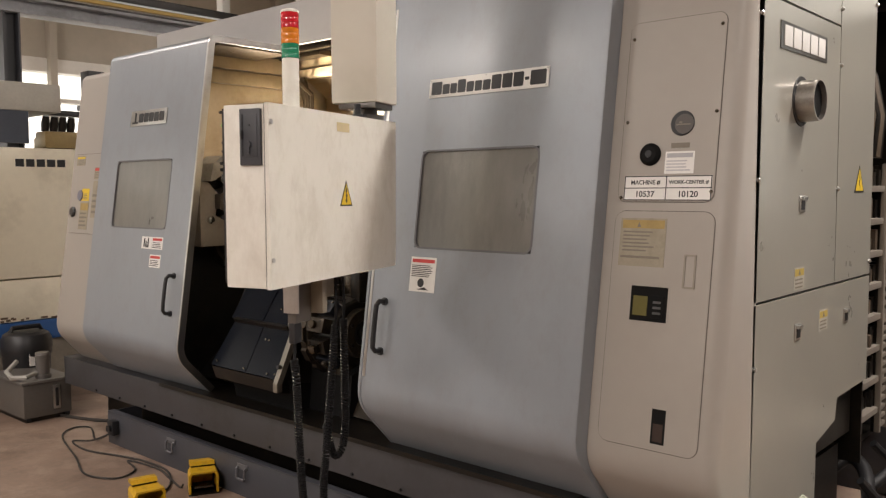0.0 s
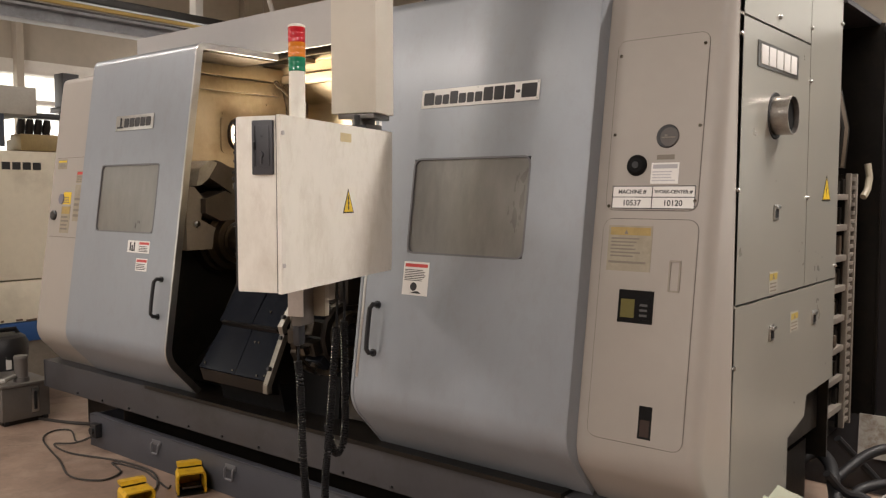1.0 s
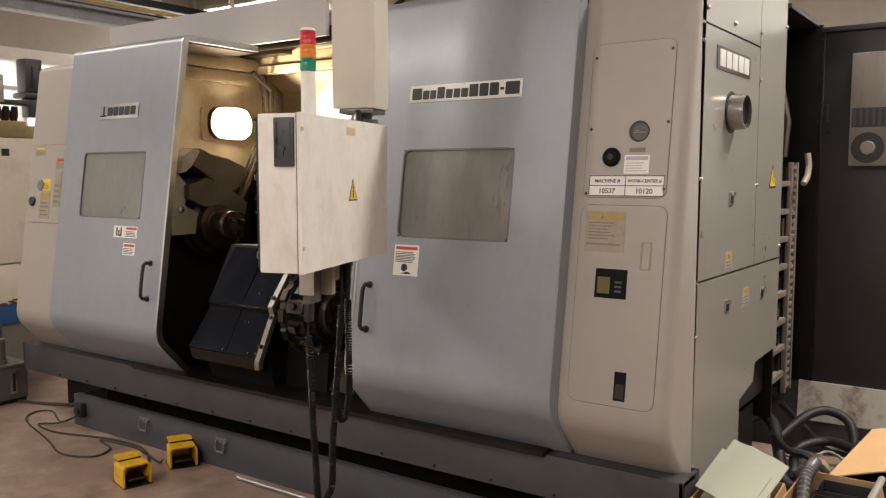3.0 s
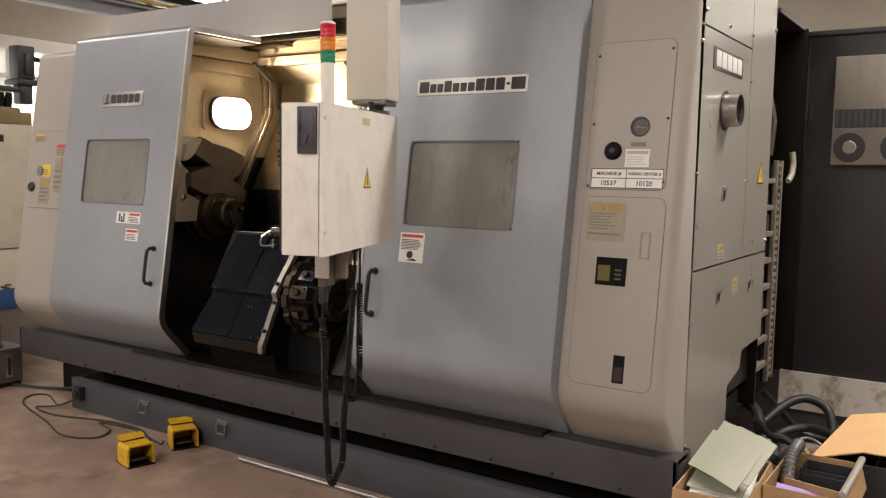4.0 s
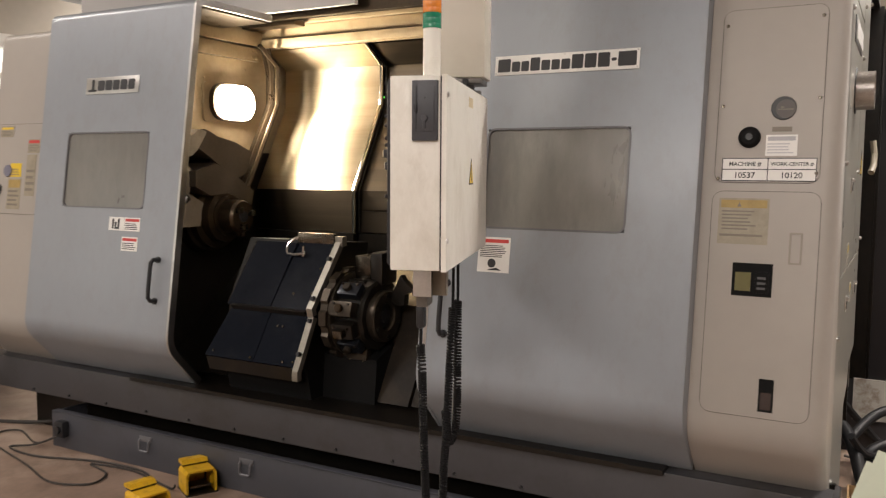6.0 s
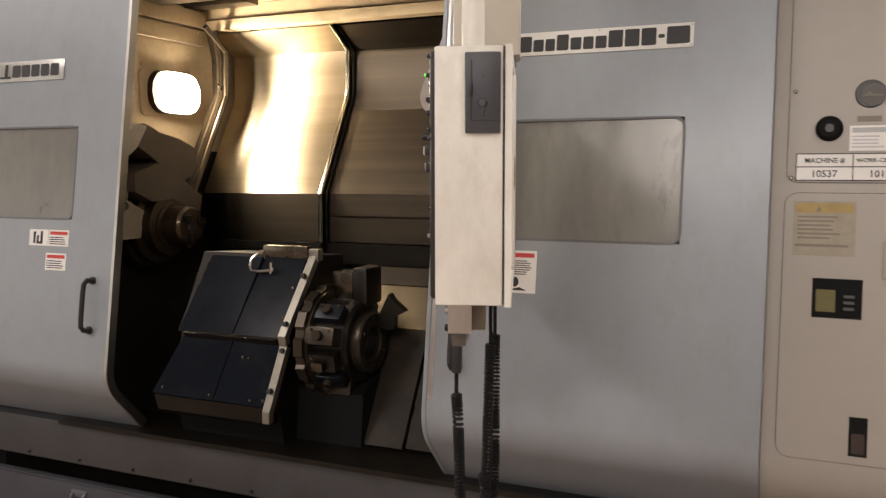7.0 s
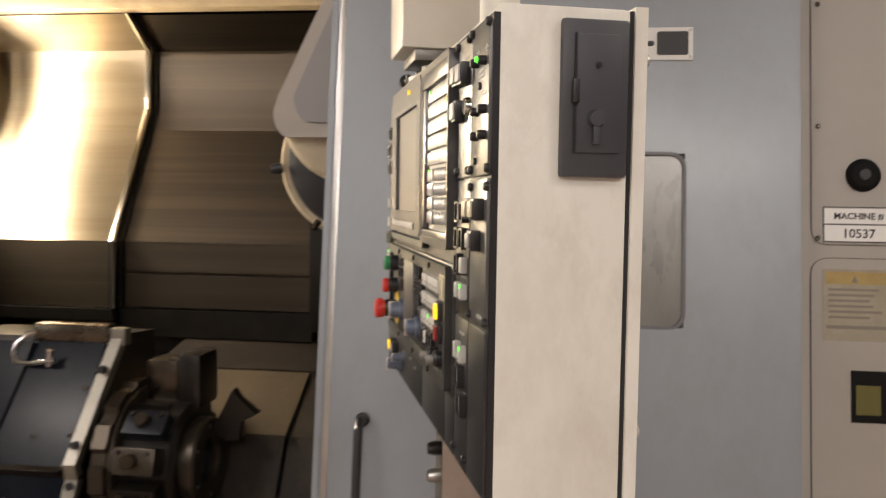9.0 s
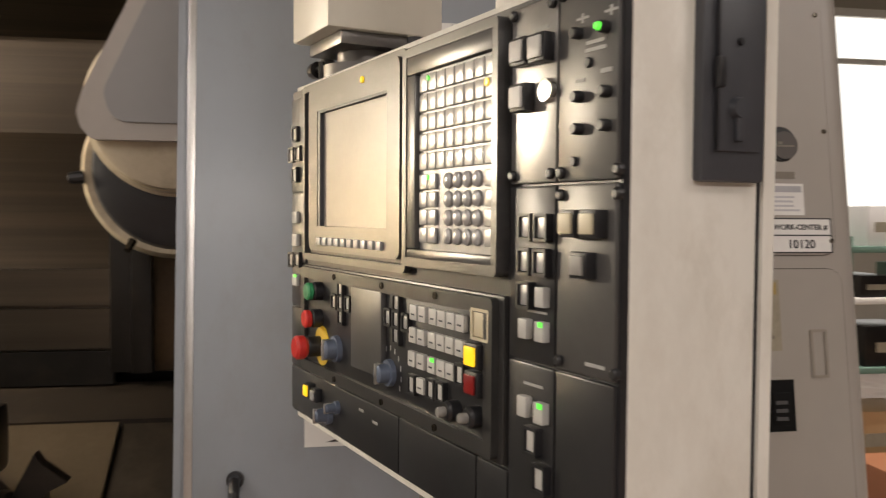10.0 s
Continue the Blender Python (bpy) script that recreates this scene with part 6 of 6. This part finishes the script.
part("tank", Build().box(-6.50, -5.97, 2.33, 2.66, 0.03, 0.27, bev=0.006), mat("tank_grey", (0.12, 0.108, 0.096), 0.5, 0.1, 0.15, 5, stain=(0.10, 0.08, 0.06), stain_amt=0.6, stain_scale=5), pump)
part("skirt", Build().box(-6.49, -5.985, 2.345, 2.645, 0.0, 0.03), DARK, pump)
part("lid", Build().box(-6.52, -5.955, 2.315, 2.675, 0.27, 0.288, bev=0.004), mat("lid_grey", (0.15, 0.14, 0.128), 0.45, 0.1), pump)
part("pump_motor", Build().turn((-6.05, 2.50, 0.288), (-6.05, 2.50, 0.47), ((0, 0.055), (0.15, 0.055), (0.16, 0.046), (0.85, 0.046), (0.9, 0.05), (1, 0.045)), 0, 22), mat("motor_grey", (0.14, 0.13, 0.12), 0.45, 0.2), pump)
part("level_glass", Build().box(-5.97, -5.962, 2.53, 2.58, 0.07, 0.24, 0, bev=0.002).box(-5.962, -5.958, 2.545, 2.565, 0.09, 0.22, 1), [ALU, BLACK], pump)
part("hose", Build().tube([(-6.05, 2.46, 0.33), (-5.99, 2.36, 0.32), (-6.08, 2.30, 0.31), (-6.22, 2.32, 0.33), (-6.30, 2.42, 0.38)], 0.017, seg=8), mat("grey_hose", (0.35, 0.34, 0.31), 0.5), pump)
for y in (2.36, 2.63):
    part("caster", Build().cyl((-5.99, y - 0.015, 0.022), (-5.99, y + 0.015, 0.022), 0.022, seg=12), BLACK, pump)
vac = thing("shop_vacuum", (-6.62, 2.62, 0.0), "black plastic drum vacuum with carry handle", "vacuum")
part("drum", Build().turn((-6.62, 2.62, 0.0), (-6.62, 2.62, 0.42), ((0, 0.15), (0.1, 0.16), (0.85, 0.17), (0.9, 0.18), (1, 0.18)), 0, 24), BLACK, vac)
part("lid", Build().turn((-6.62, 2.62, 0.42), (-6.62, 2.62, 0.545), ((0, 0.185), (0.5, 0.182), (0.85, 0.16), (1, 0.13)), 0, 24), BLACK, vac)
part("handle", Build().tube([(-6.62, 2.50, 0.53), (-6.62, 2.52, 0.575), (-6.62, 2.72, 0.575), (-6.62, 2.74, 0.53)], 0.018), RUBBER, vac)
part("label", Build().box(-6.452, -6.447, 2.57, 2.61, 0.30, 0.40), WHITE, vac)

# ---------------------------------------------------------------- neighbouring machine
far = thing("neighbour_machine", (-7.4, 2.3, 0), "cream neighbouring machine with blue stripe and grey foot", "machine tool")
part("upper_cover", Build().box(-8.3, -6.95, 0.9, 3.55, 0.915, 1.955, bev=0.015), FARC, far)
part("lower_cover", Build().box(-8.3, -6.962, 0.9, 3.50, 0.57, 0.905, bev=0.01), FARC, far)
part("stripe", Build().box(-8.3, -6.955, 0.9, 3.50, 0.405, 0.565, bev=0.006), BLUE, far, "blue painted stripe")
part("foot", Build().box(-8.25, -6.99, 0.95, 3.45, 0.0, 0.40), mat("foot_grey", (0.25, 0.22, 0.18), 0.5, 0, 0.2, 5), far)
b = Build()
for i in range(5):
    b.box(-6.95, -6.946, 2.72 + i * 0.082, 2.72 + i * 0.082 + 0.064, 1.805, 1.865)
part("maker_mark", b, INK, far, "dark lettering blocks")
b = Build()
rnd = random.Random(4)
for i in range(26):
    y, z = rnd.uniform(2.0, 3.2), 0.575 + abs(rnd.gauss(0, 0.018))
    b.box(-6.962, -6.959, y, y + rnd.uniform(0.01, 0.06), z - 0.012, z + 0.004)
part("chipped_paint", b, mat("bare_rusty_edge", (0.15, 0.10, 0.06), 0.6), far)
part("guard_box", Build().box(-8.2, -6.98, 1.6, 3.11, 2.25, 2.475, bev=0.01), mat("guard_grey", (0.40, 0.38, 0.33), 0.5), far)
part("window", Build().box(-7.02, -6.99, 1.6, 2.85, 1.99, 2.25), mat("dark_window", (0.06, 0.07, 0.09), 0.2), far)
b = Build().box(-7.2, -7.0, 2.98, 3.30, 1.96, 2.10, bev=0.02)
part("carriage", b, mat("brassy_cast", (0.30, 0.22, 0.10), 0.45, 0.3, 0.2, 9), far)
for i in range(4):
    part("hose_fitting", Build().turn((-7.05, 3.0 + 0.07 * i, 2.10), (-7.02, 3.0 + 0.07 * i, 2.22), ((0, 0.03), (0.5, 0.035), (1, 0.025)), 0, 10), DARK, far)
part("axis_motor", Build().box(-7.88, -7.72, 3.70, 3.865, 2.42, 2.73, 0, bev=0.012).box(-7.91, -7.69, 3.67, 3.89, 2.365, 2.415, 0, bev=0.006).box(-7.85, -7.73, 3.72, 3.84, 2.19, 2.365, 0, bev=0.006).box(-7.8, -7.69, 3.30, 3.7, 2.29, 2.34, 0, bev=0.01).box(-7.73, -7.70, 3.76, 3.82, 2.46, 2.66, 0, bev=0.006), BLACK, far, "black servo motor")
part("motor_bracket", Build().box(-8.0, -7.6, 3.3, 3.75, 1.95, 2.10, bev=0.01), mat("brassy_cast", (0.3, 0.22, 0.1)), far)
part("motor_cable", Build().tube([(-7.75, 3.86, 2.62), (-7.75, 3.95, 2.61), (-7.75, 3.98, 2.53), (-7.75, 3.92, 2.42)], 0.024), RUBBER, far)
part("back_cover", Build().box(-8.3, -7.5, 3.5, 4.3, 0.0, 1.95, bev=0.01), FARC, far)

# ---------------------------------------------------------------- electrical cabinet at the rear
cab = thing("electrical_cabinet", (-1.4, 4.45, 0), "open dark electrical cabinet with wiring rails", "cabinet")
part("back", Build().box(-2.1, -2.06, 4.07, 4.76, 0.35, 2.52), DARK, cab)
part("top", Build().box(-2.1, -1.055, 4.07, 4.76, 2.50, 2.525, bev=0.003), CABG, cab)
part("bottom", Build().box(-2.1, -1.2, 4.07, 4.76, 0.33, 0.36), DARK, cab)
part("near_side", Build().box(-2.1, -1.09, 4.07, 4.085, 0.35, 2.51), DARK, cab)
part("far_side", Build().box(-2.1, -1.034, 4.741, 4.76, 0.35, 2.51), DARK, cab)
rnd = random.Random(7)
for i in range(8):
    z = 0.50 + i * 0.155
    b = Build().box(-1.20, -1.12, 4.13, 4.56, z, z + 0.03, 0, bev=0.003)
    part("wiring_rail", b, mat("rail_grey", (0.27, 0.24, 0.205), 0.45, 0.3), cab)
    for j in range(9):
        y = 4.14 + j * 0.047
        b = Build().box(-1.21, -1.14 + rnd.uniform(-0.02, 0.01), y, y + 0.036, z + 0.030, z + 0.035 + rnd.uniform(0.05, 0.095), 0, bev=0.002)
        part("terminal_block", b, rnd.choice((DARK, DARK, mat("terminal_brown", (0.09, 0.065, 0.045), 0.5))), cab)
DUCT = mat("duct_grey", (0.20, 0.175, 0.145), 0.5, 0, 0.1, 8)
part("wiring_duct", Build().box(-1.150, -1.136, 4.46, 4.60, 0.4, 1.72), DARK, cab)
for y in (4.46, 4.585):
    part("duct_wall", Build().box(-1.136, -1.110, y, y + 0.025, 0.4, 1.72, bev=0.003), DUCT, cab)
for i in range(30):
    z = 0.42 + i * 0.0435
    part("duct_finger", Build().box(-1.136, -1.116, 4.485, 4.585, z, z + 0.020, bev=0.002), DUCT, cab)
for i in range(7):
    y = 4.15 + i * 0.06
    part("wire_loom", Build().tube([(-1.16, y, 1.75), (-1.15, y + 0.02, 1.95), (-1.2, y + 0.05, 2.15), (-1.3, y + 0.02, 2.4)], 0.012 + 0.004 * (i % 3), seg=6), mat("loom_brown", (0.07, 0.05, 0.03), 0.5) if i % 2 else DARK, cab)
part("conduit_elbow", Build().tube([(-1.05, 4.46, 1.60), (-1.04, 4.50, 1.64), (-1.04, 4.53, 1.70), (-1.05, 4.53, 1.77)], 0.017, seg=10), FADED, cab, "pale conduit elbow")
b = Build().box(-1.035, -0.30, 4.74, 4.765, 0.42, 2.49, bev=0.004)
cd = part("cabinet_door", b, CABG, cab, "open dark grey cabinet door")
part("door_edge", Build().box(-1.033, -1.018, 4.728, 4.74, 0.42, 2.49, bev=0.002), DARK, cd)
part("door_edge", Build().box(-1.035, -0.3, 4.715, 4.74, 2.46, 2.49, bev=0.004), CABG, cd)
b = Build().box(-0.862, -0.38, 4.66, 4.74, 1.70, 2.325, 0, bev=0.006)
b.box(-0.85, -0.40, 4.655, 4.66, 1.915, 2.02, 1)
for i in range(14):
    b.box(-0.845 + i * 0.032, -0.83 + i * 0.032, 4.651, 4.657, 1.92, 2.015, 2)
b.turn((-0.765, 4.66, 1.80), (-0.765, 4.652, 1.80), ((0, 0.085), (1, 0.085)), 1, 28).turn((-0.765, 4.652, 1.80), (-0.765, 4.646, 1.80), ((0, 0.04), (1, 0.036)), 0, 8)
b.turn((-0.52, 4.66, 1.80), (-0.52, 4.652, 1.80), ((0, 0.085), (1, 0.085)), 1, 28)
part("cooling_unit", b, [mat("dusty_unit_grey", (0.27, 0.245, 0.215), 0.5, 0, 0.14, 4, stain=(0.17, 0.14, 0.11), stain_amt=0.6, stain_scale=5, stretch=(2, 1, 0.5)), BLACK, DGREY], cd, "cream cooling unit with louvres and fan")
part("door_latch", Build().box(-1.0, -0.98, 4.70, 4.715, 1.95, 2.05, bev=0.003).cyl((-0.985, 4.715, 1.90), (-0.985, 4.69, 1.90), 0.012, seg=10), BLACK, cd)
part("splash_plate", Build().prism([(4.70, 0.20), (4.72, 0.43), (4.735, 0.43), (4.72, 0.20)], "x", -1.09, -0.30), mat("rust_spotted_white", (0.50, 0.48, 0.43), 0.5, 0, 0.1, 6, stain=(0.16, 0.085, 0.035), stain_amt=0.95, stain_scale=9), cab, "rust-spotted pale plate")
part("plinth", Build().box(-2.1, -0.30, 4.74, 4.80, 0.0, 0.42), TRAY, cab)

# ---- clutter at the rear corner
def hose(name, pts, r, label, m_=RUBBER):
    o = cable(name, pts, r, label, m_)
    o["category"] = "hose"
    return o


hose("black_hose", [(-1.30, 4.08, 0.04), (-1.27, 4.18, 0.22), (-1.20, 4.28, 0.30), (-1.11, 4.22, 0.28), (-1.04, 4.05, 0.20), (-0.98, 3.95, 0.06), (-0.85, 3.90, 0.04)], 0.032, "thick black hose arching out from under the machine")
hose("black_hose", [(-1.08, 4.25, 0.20), (-0.98, 4.40, 0.30), (-0.88, 4.48, 0.33), (-0.76, 4.45, 0.28), (-0.72, 4.35, 0.12), (-0.78, 4.25, 0.06)], 0.026, "thick black hose coiled on the floor")
hose("black_hose", [(-1.02, 4.10, 0.06), (-0.95, 4.0, 0.10), (-0.98, 4.22, 0.16), (-0.85, 4.33, 0.20), (-0.70, 4.25, 0.20)], 0.026, "thick black hose coiled on the floor")
hose("black_hose", [(-1.12, 4.40, 0.36), (-1.02, 4.50, 0.22), (-0.90, 4.55, 0.10), (-0.70, 4.52, 0.08), (-0.55, 4.40, 0.06)], 0.02, "thin black hose trailing behind the coil")
hose("black_hose", [(-1.06, 3.98, 0.30), (-1.0, 4.06, 0.20), (-0.92, 4.12, 0.17), (-0.80, 4.08, 0.10), (-0.72, 3.98, 0.04)], 0.02, "thin black hose lying over the coil")
hose("grey_cable", [(-1.10, 4.30, 0.10), (-0.95, 4.28, 0.09), (-0.86, 4.40, 0.12), (-0.74, 4.30, 0.10), (-0.66, 4.12, 0.03)], 0.008, "thin grey cable among the hoses", mat("grey_cable", (0.3, 0.29, 0.27), 0.5))
rnd = random.Random(11)
for i in range(16):
    x, y = rnd.uniform(-1.0, -0.62), rnd.uniform(4.0, 4.35)
    s = rnd.uniform(0.02, 0.05)
    m_ = (mat("crumpled_tan", (0.35, 0.27, 0.15), 0.7), IRON, BLUE, DARK)[i % 4]
    b = Build().box(x - s, x + s, y - s * 0.8, y + s * 0.8, 0.0, s * 1.6, bev=s * 0.35, m=None)
    b.turn((x, y, s * 1.6), (x + s * 0.2, y, s * 2.2), ((0, s * 0.5), (1, s * 0.3)), 0, 8)
    solid("hose_fitting", b, m_, "small loose fitting on the floor among hoses", "fitting", "loose fittings")

hose("black_hose", [(-0.95, 4.02, 0.05), (-0.80, 3.95, 0.06), (-0.66, 4.05, 0.07), (-0.62, 4.2, 0.05)], 0.03, "thick black hose lying on the floor")
rib = [Vector((-0.655, 2.76, 0.36)), Vector((-0.672, 2.90, 0.455)), Vector((-0.672, 3.06, 0.475)), Vector((-0.70, 3.20, 0.42)), Vector((-0.78, 3.34, 0.33))]
rings_ = []
for i in range(len(rib) - 1):
    p0, p1, p2, p3 = rib[max(i - 1, 0)], rib[i], rib[i + 1], rib[min(i + 2, len(rib) - 1)]
    for j in range(16):
        t = j / 16
        rings_.append((0.5 * ((2 * p1) + (p2 - p0) * t + (2 * p0 - 5 * p1 + 4 * p2 - p3) * t * t + (3 * p1 - p0 - 3 * p2 + p3) * t ** 3), 0.026 if j % 2 else 0.021))
hoop = []
for i, (p, r) in enumerate(rings_):
    d = (rings_[min(i + 1, len(rings_) - 1)][0] - rings_[max(i - 1, 0)][0]).normalized()
    u = d.cross(Vector((1, 0, 0))).normalized()
    w = d.cross(u)
    hoop.append([p + (u * math.cos(2 * math.pi * k / 16) + w * math.sin(2 * math.pi * k / 16)) * r for k in range(16)])
solid("ribbed_hose", Build().rings(hoop), mat("clear_ribbed", (0.11, 0.105, 0.10), 0.3, 0, 0.2, 20), "translucent grey ribbed hose hanging out of the carton", "hose")
solid("paper_bag", Build().rings([[(-0.86 + r * math.cos(a) * (1 + 0.25 * math.sin(3 * a + z * 40)), 4.14 + r * math.sin(a) * (1 + 0.2 * math.cos(5 * a)), z) for a in [2 * math.pi * k / 12 for k in range(12)]] for z, r in ((0.0, 0.06), (0.06, 0.075), (0.12, 0.06), (0.15, 0.03))]), mat("crumpled_tan", (0.35, 0.27, 0.15), 0.7), "crumpled tan paper wad among hoses", "paper")


def carton(cx, cy, w, d, h, turn, label):
    """An open carton with thin walls and its flaps folded out."""
    t = thing("cardboard_box", (cx, cy, 0.0), label, "box", "open cartons")
    m = pose(cx, cy, 0, 0, 0, turn)
    b = Build(m)
    for x0, x1, y0, y1 in ((-w / 2, w / 2, -d / 2, -d / 2 + 0.006), (-w / 2, w / 2, d / 2 - 0.006, d / 2), (-w / 2, -w / 2 + 0.006, -d / 2 + 0.006, d / 2 - 0.006), (w / 2 - 0.006, w / 2, -d / 2 + 0.006, d / 2 - 0.006)):
        b.box(x0, x1, y0, y1, 0.0, h)
    b.box(-w / 2 + 0.006, w / 2 - 0.006, -d / 2 + 0.006, d / 2 - 0.006, 0, 0.006)
    part("carton", b, CARD, t)
    part("flap", Build(m @ pose(w / 2, 0, h, 0, 76, 0)).box(0, 0.10, -d / 2 + 0.01, d / 2 - 0.01, -0.003, 0.003), CARD, t)
    part("flap", Build(m @ pose(0, -d / 2, h, 70, 0, 0)).box(-w / 2 + 0.005, w / 2 - 0.005, -0.12, 0, -0.003, 0.003), CARD, t)
    return t, m


box, BM = carton(-0.868, 2.62, 0.275, 0.52, 0.43, 3, "open brown cardboard box full of papers")
rnd = random.Random(3)
for i in range(12):
    z = 0.30 + i * 0.010
    c = (WHITE, PAPER, mat("dark_folder", (0.05, 0.05, 0.06), 0.5), WHITE, mat("pink_paper", (0.55, 0.36, 0.38), 0.6), WHITE, WHITE, mat("lilac_paper", (0.42, 0.36, 0.55), 0.6), PAPER, WHITE, WHITE, PAPER)[i]
    m_ = BM @ pose(rnd.uniform(-0.015, 0.015), rnd.uniform(-0.10, 0.02), z, rnd.uniform(-5, 5), rnd.uniform(-4, 4), rnd.uniform(-8, 8))
    solid("paper_sheet", Build(m_).box(-0.105, 0.105, -0.14, 0.14, 0, 0.007), c, "loose paper lying in the cardboard box", "paper", "papers in the box")
for i, (A, E1, E2) in enumerate((((-1.0, 2.575, 0.462), (0.235, -0.195, 0.0), (0.045, 0.19, 0.10)), ((-0.975, 2.60, 0.482), (0.245, -0.180, -0.006), (0.055, 0.20, 0.115)))):
    A, E1, E2 = Vector(A), Vector(E1), Vector(E2)
    nn = E1.cross(E2).normalized()
    n = 8
    top = [A + E1 * (j / n) + E2 * w + nn * (0.010 * math.sin(math.pi * j / n) + 0.004 * w * math.cos(2 * j)) for w in (0, 1) for j in range(n + 1)]
    bot = [p - nn * 0.004 for p in top]
    q = 2 * (n + 1)
    f = [[j, j + 1, n + 2 + j, n + 1 + j] for j in range(n)] + [[q + j + 1, q + j, q + n + 1 + j, q + n + 2 + j] for j in range(n)]
    f += [[j, q + j, q + j + 1, j + 1] for j in range(n)] + [[n + 2 + j, q + n + 2 + j, q + n + 1 + j, n + 1 + j] for j in range(n)] + [[0, n + 1, q + n + 1, q], [n, q + n, q + 2 * n + 1, 2 * n + 1]]
    solid("green_folder", Build().add(top + bot, f), PAPER, "pale green paper folder on top of the box", "folder")
carton(-0.573, 2.85, 0.285, 0.50, 0.43, 0, "open brown carton with plastic trays and a purple sheet")
solid("carton_divider", Build(pose(-0.548, 2.70, 0.21, 0, 0, -14)).box(-0.115, 0.115, -0.003, 0.003, 0, 0.225), CARD, "brown cardboard divider standing in the carton", "cardboard")
for y, h in ((2.81, 0.415), (2.97, 0.425)):
    b = Build()
    for x0, x1, y0, y1 in ((-0.635, -0.629, y - 0.07, y + 0.07), (-0.446, -0.440, y - 0.07, y + 0.07), (-0.629, -0.446, y - 0.07, y - 0.064), (-0.629, -0.446, y + 0.064, y + 0.07)):
        b.box(x0, x1, y0, y1, 0.03, h, bev=0.002)
    b.box(-0.629, -0.446, y - 0.064, y + 0.064, 0.006, 0.32)
    solid("plastic_tray", b, BLACK, "black plastic tray standing in the carton", "tray", "trays in the carton")
solid("purple_sheet", Build(pose(-0.60, 2.645, 0.40, 12, 6, 8)).box(-0.075, 0.085, -0.04, 0.05, 0, 0.004), mat("purple_paper", (0.40, 0.27, 0.62), 0.6), "pale purple paper sheet lying in the carton", "paper")
solid("clear_roll", Build().tube([(-0.436, 2.62, 0.445), (-0.430, 2.80, 0.452), (-0.424, 3.06, 0.462)], 0.014, seg=10), mat("dusty_clear_film", (0.33, 0.31, 0.27), 0.35, 0, 0.15, 12), "rolled dusty clear plastic film on the carton edge", "film roll")
crate = thing("parts_crate", (-0.39, 3.47, 0.0), "black open plastic crate under a cardboard sheet", "crate")
b = Build()
for x0, x1, y0, y1 in ((-0.62, -0.605, 3.18, 3.76), (-0.175, -0.16, 3.18, 3.76), (-0.605, -0.175, 3.18, 3.195), (-0.605, -0.175, 3.745, 3.76)):
    b.box(x0, x1, y0, y1, 0.0, 0.40, bev=0.004)
b.box(-0.605, -0.175, 3.195, 3.745, 0.0, 0.01)
part("shell", b, BLACK, crate)
part("divider", Build().box(-0.395, -0.385, 3.195, 3.745, 0.01, 0.38), BLACK, crate)
fold = [(-0.02, -0.20, 0.0), (0.16, -0.05, 0.012), (0.44, 0.0, 0.0), (0.46, 0.50, 0.014), (0.18, 0.60, 0.028), (0.0, 0.50, 0.012)]
SM = pose(-0.60, 3.32, 0.412, 2, -2, -4)
b = Build(SM).add([(x, y, z) for x, y, z in fold] + [(x, y, z + 0.006) for x, y, z in fold], [(0, 5, 4, 1), (1, 4, 3, 2), (6, 7, 10, 11), (7, 8, 9, 10)] + [(i, (i + 1) % 6, 6 + (i + 1) % 6, 6 + i) for i in range(6)])
solid("cardboard_sheet", b, CARDL, "light brown creased cardboard sheet lying over the crate", "cardboard")

# ---------------------------------------------------------------- shelving seen beyond the column
sh = thing("storage_shelf", (1.4, 5.1, 0), "green steel shelf with boxes in front of a bright window", "shelf")
for x in (0.55, 2.3):
    for y in (4.85, 5.3):
        part("upright", Build().box(x, x + 0.04, y, y + 0.04, 0, 1.55, bev=0.004), GREEN, sh)
for z in (0.25, 0.80, 1.18, 1.46):
    part("shelf_board", Build().box(0.55, 2.34, 4.85, 5.34, z, z + 0.035, bev=0.004), GREEN if z != 1.18 else WHITEP, sh)
for i, (x, z, w, h, m_) in enumerate(((0.70, 0.835, 0.35, 0.22, DARK), (1.15, 0.835, 0.4, 0.25, CARD), (0.66, 1.215, 0.22, 0.12, DARK), (1.0, 1.215, 0.3, 0.18, GREEN), (0.62, 0.285, 0.45, 0.30, CARD), (1.2, 0.285, 0.4, 0.34, CARDL), (0.70, 1.495, 0.2, 0.22, WHITE), (0.95, 1.495, 0.26, 0.16, WHITE), (1.3, 1.495, 0.3, 0.2, WHITEP))):
    b = Build().box(x, x + w, 4.88, 5.2, z, z + h, 0, bev=0.006).box(x + w * 0.2, x + w * 0.8, 4.878, 4.881, z + h * 0.35, z + h * 0.6, 1)
    solid("storage_box", b, [m_, FADED], "storage box standing on the green shelf", "box", "boxes on the shelf")
solid("orange_crate", Build().box(0.5, 1.5, 4.3, 4.75, 0.0, 0.40, bev=0.01), mat("red_brown_panel", (0.32, 0.13, 0.06), 0.5, 0, 0.1), "red-brown crate standing before the shelf", "crate")
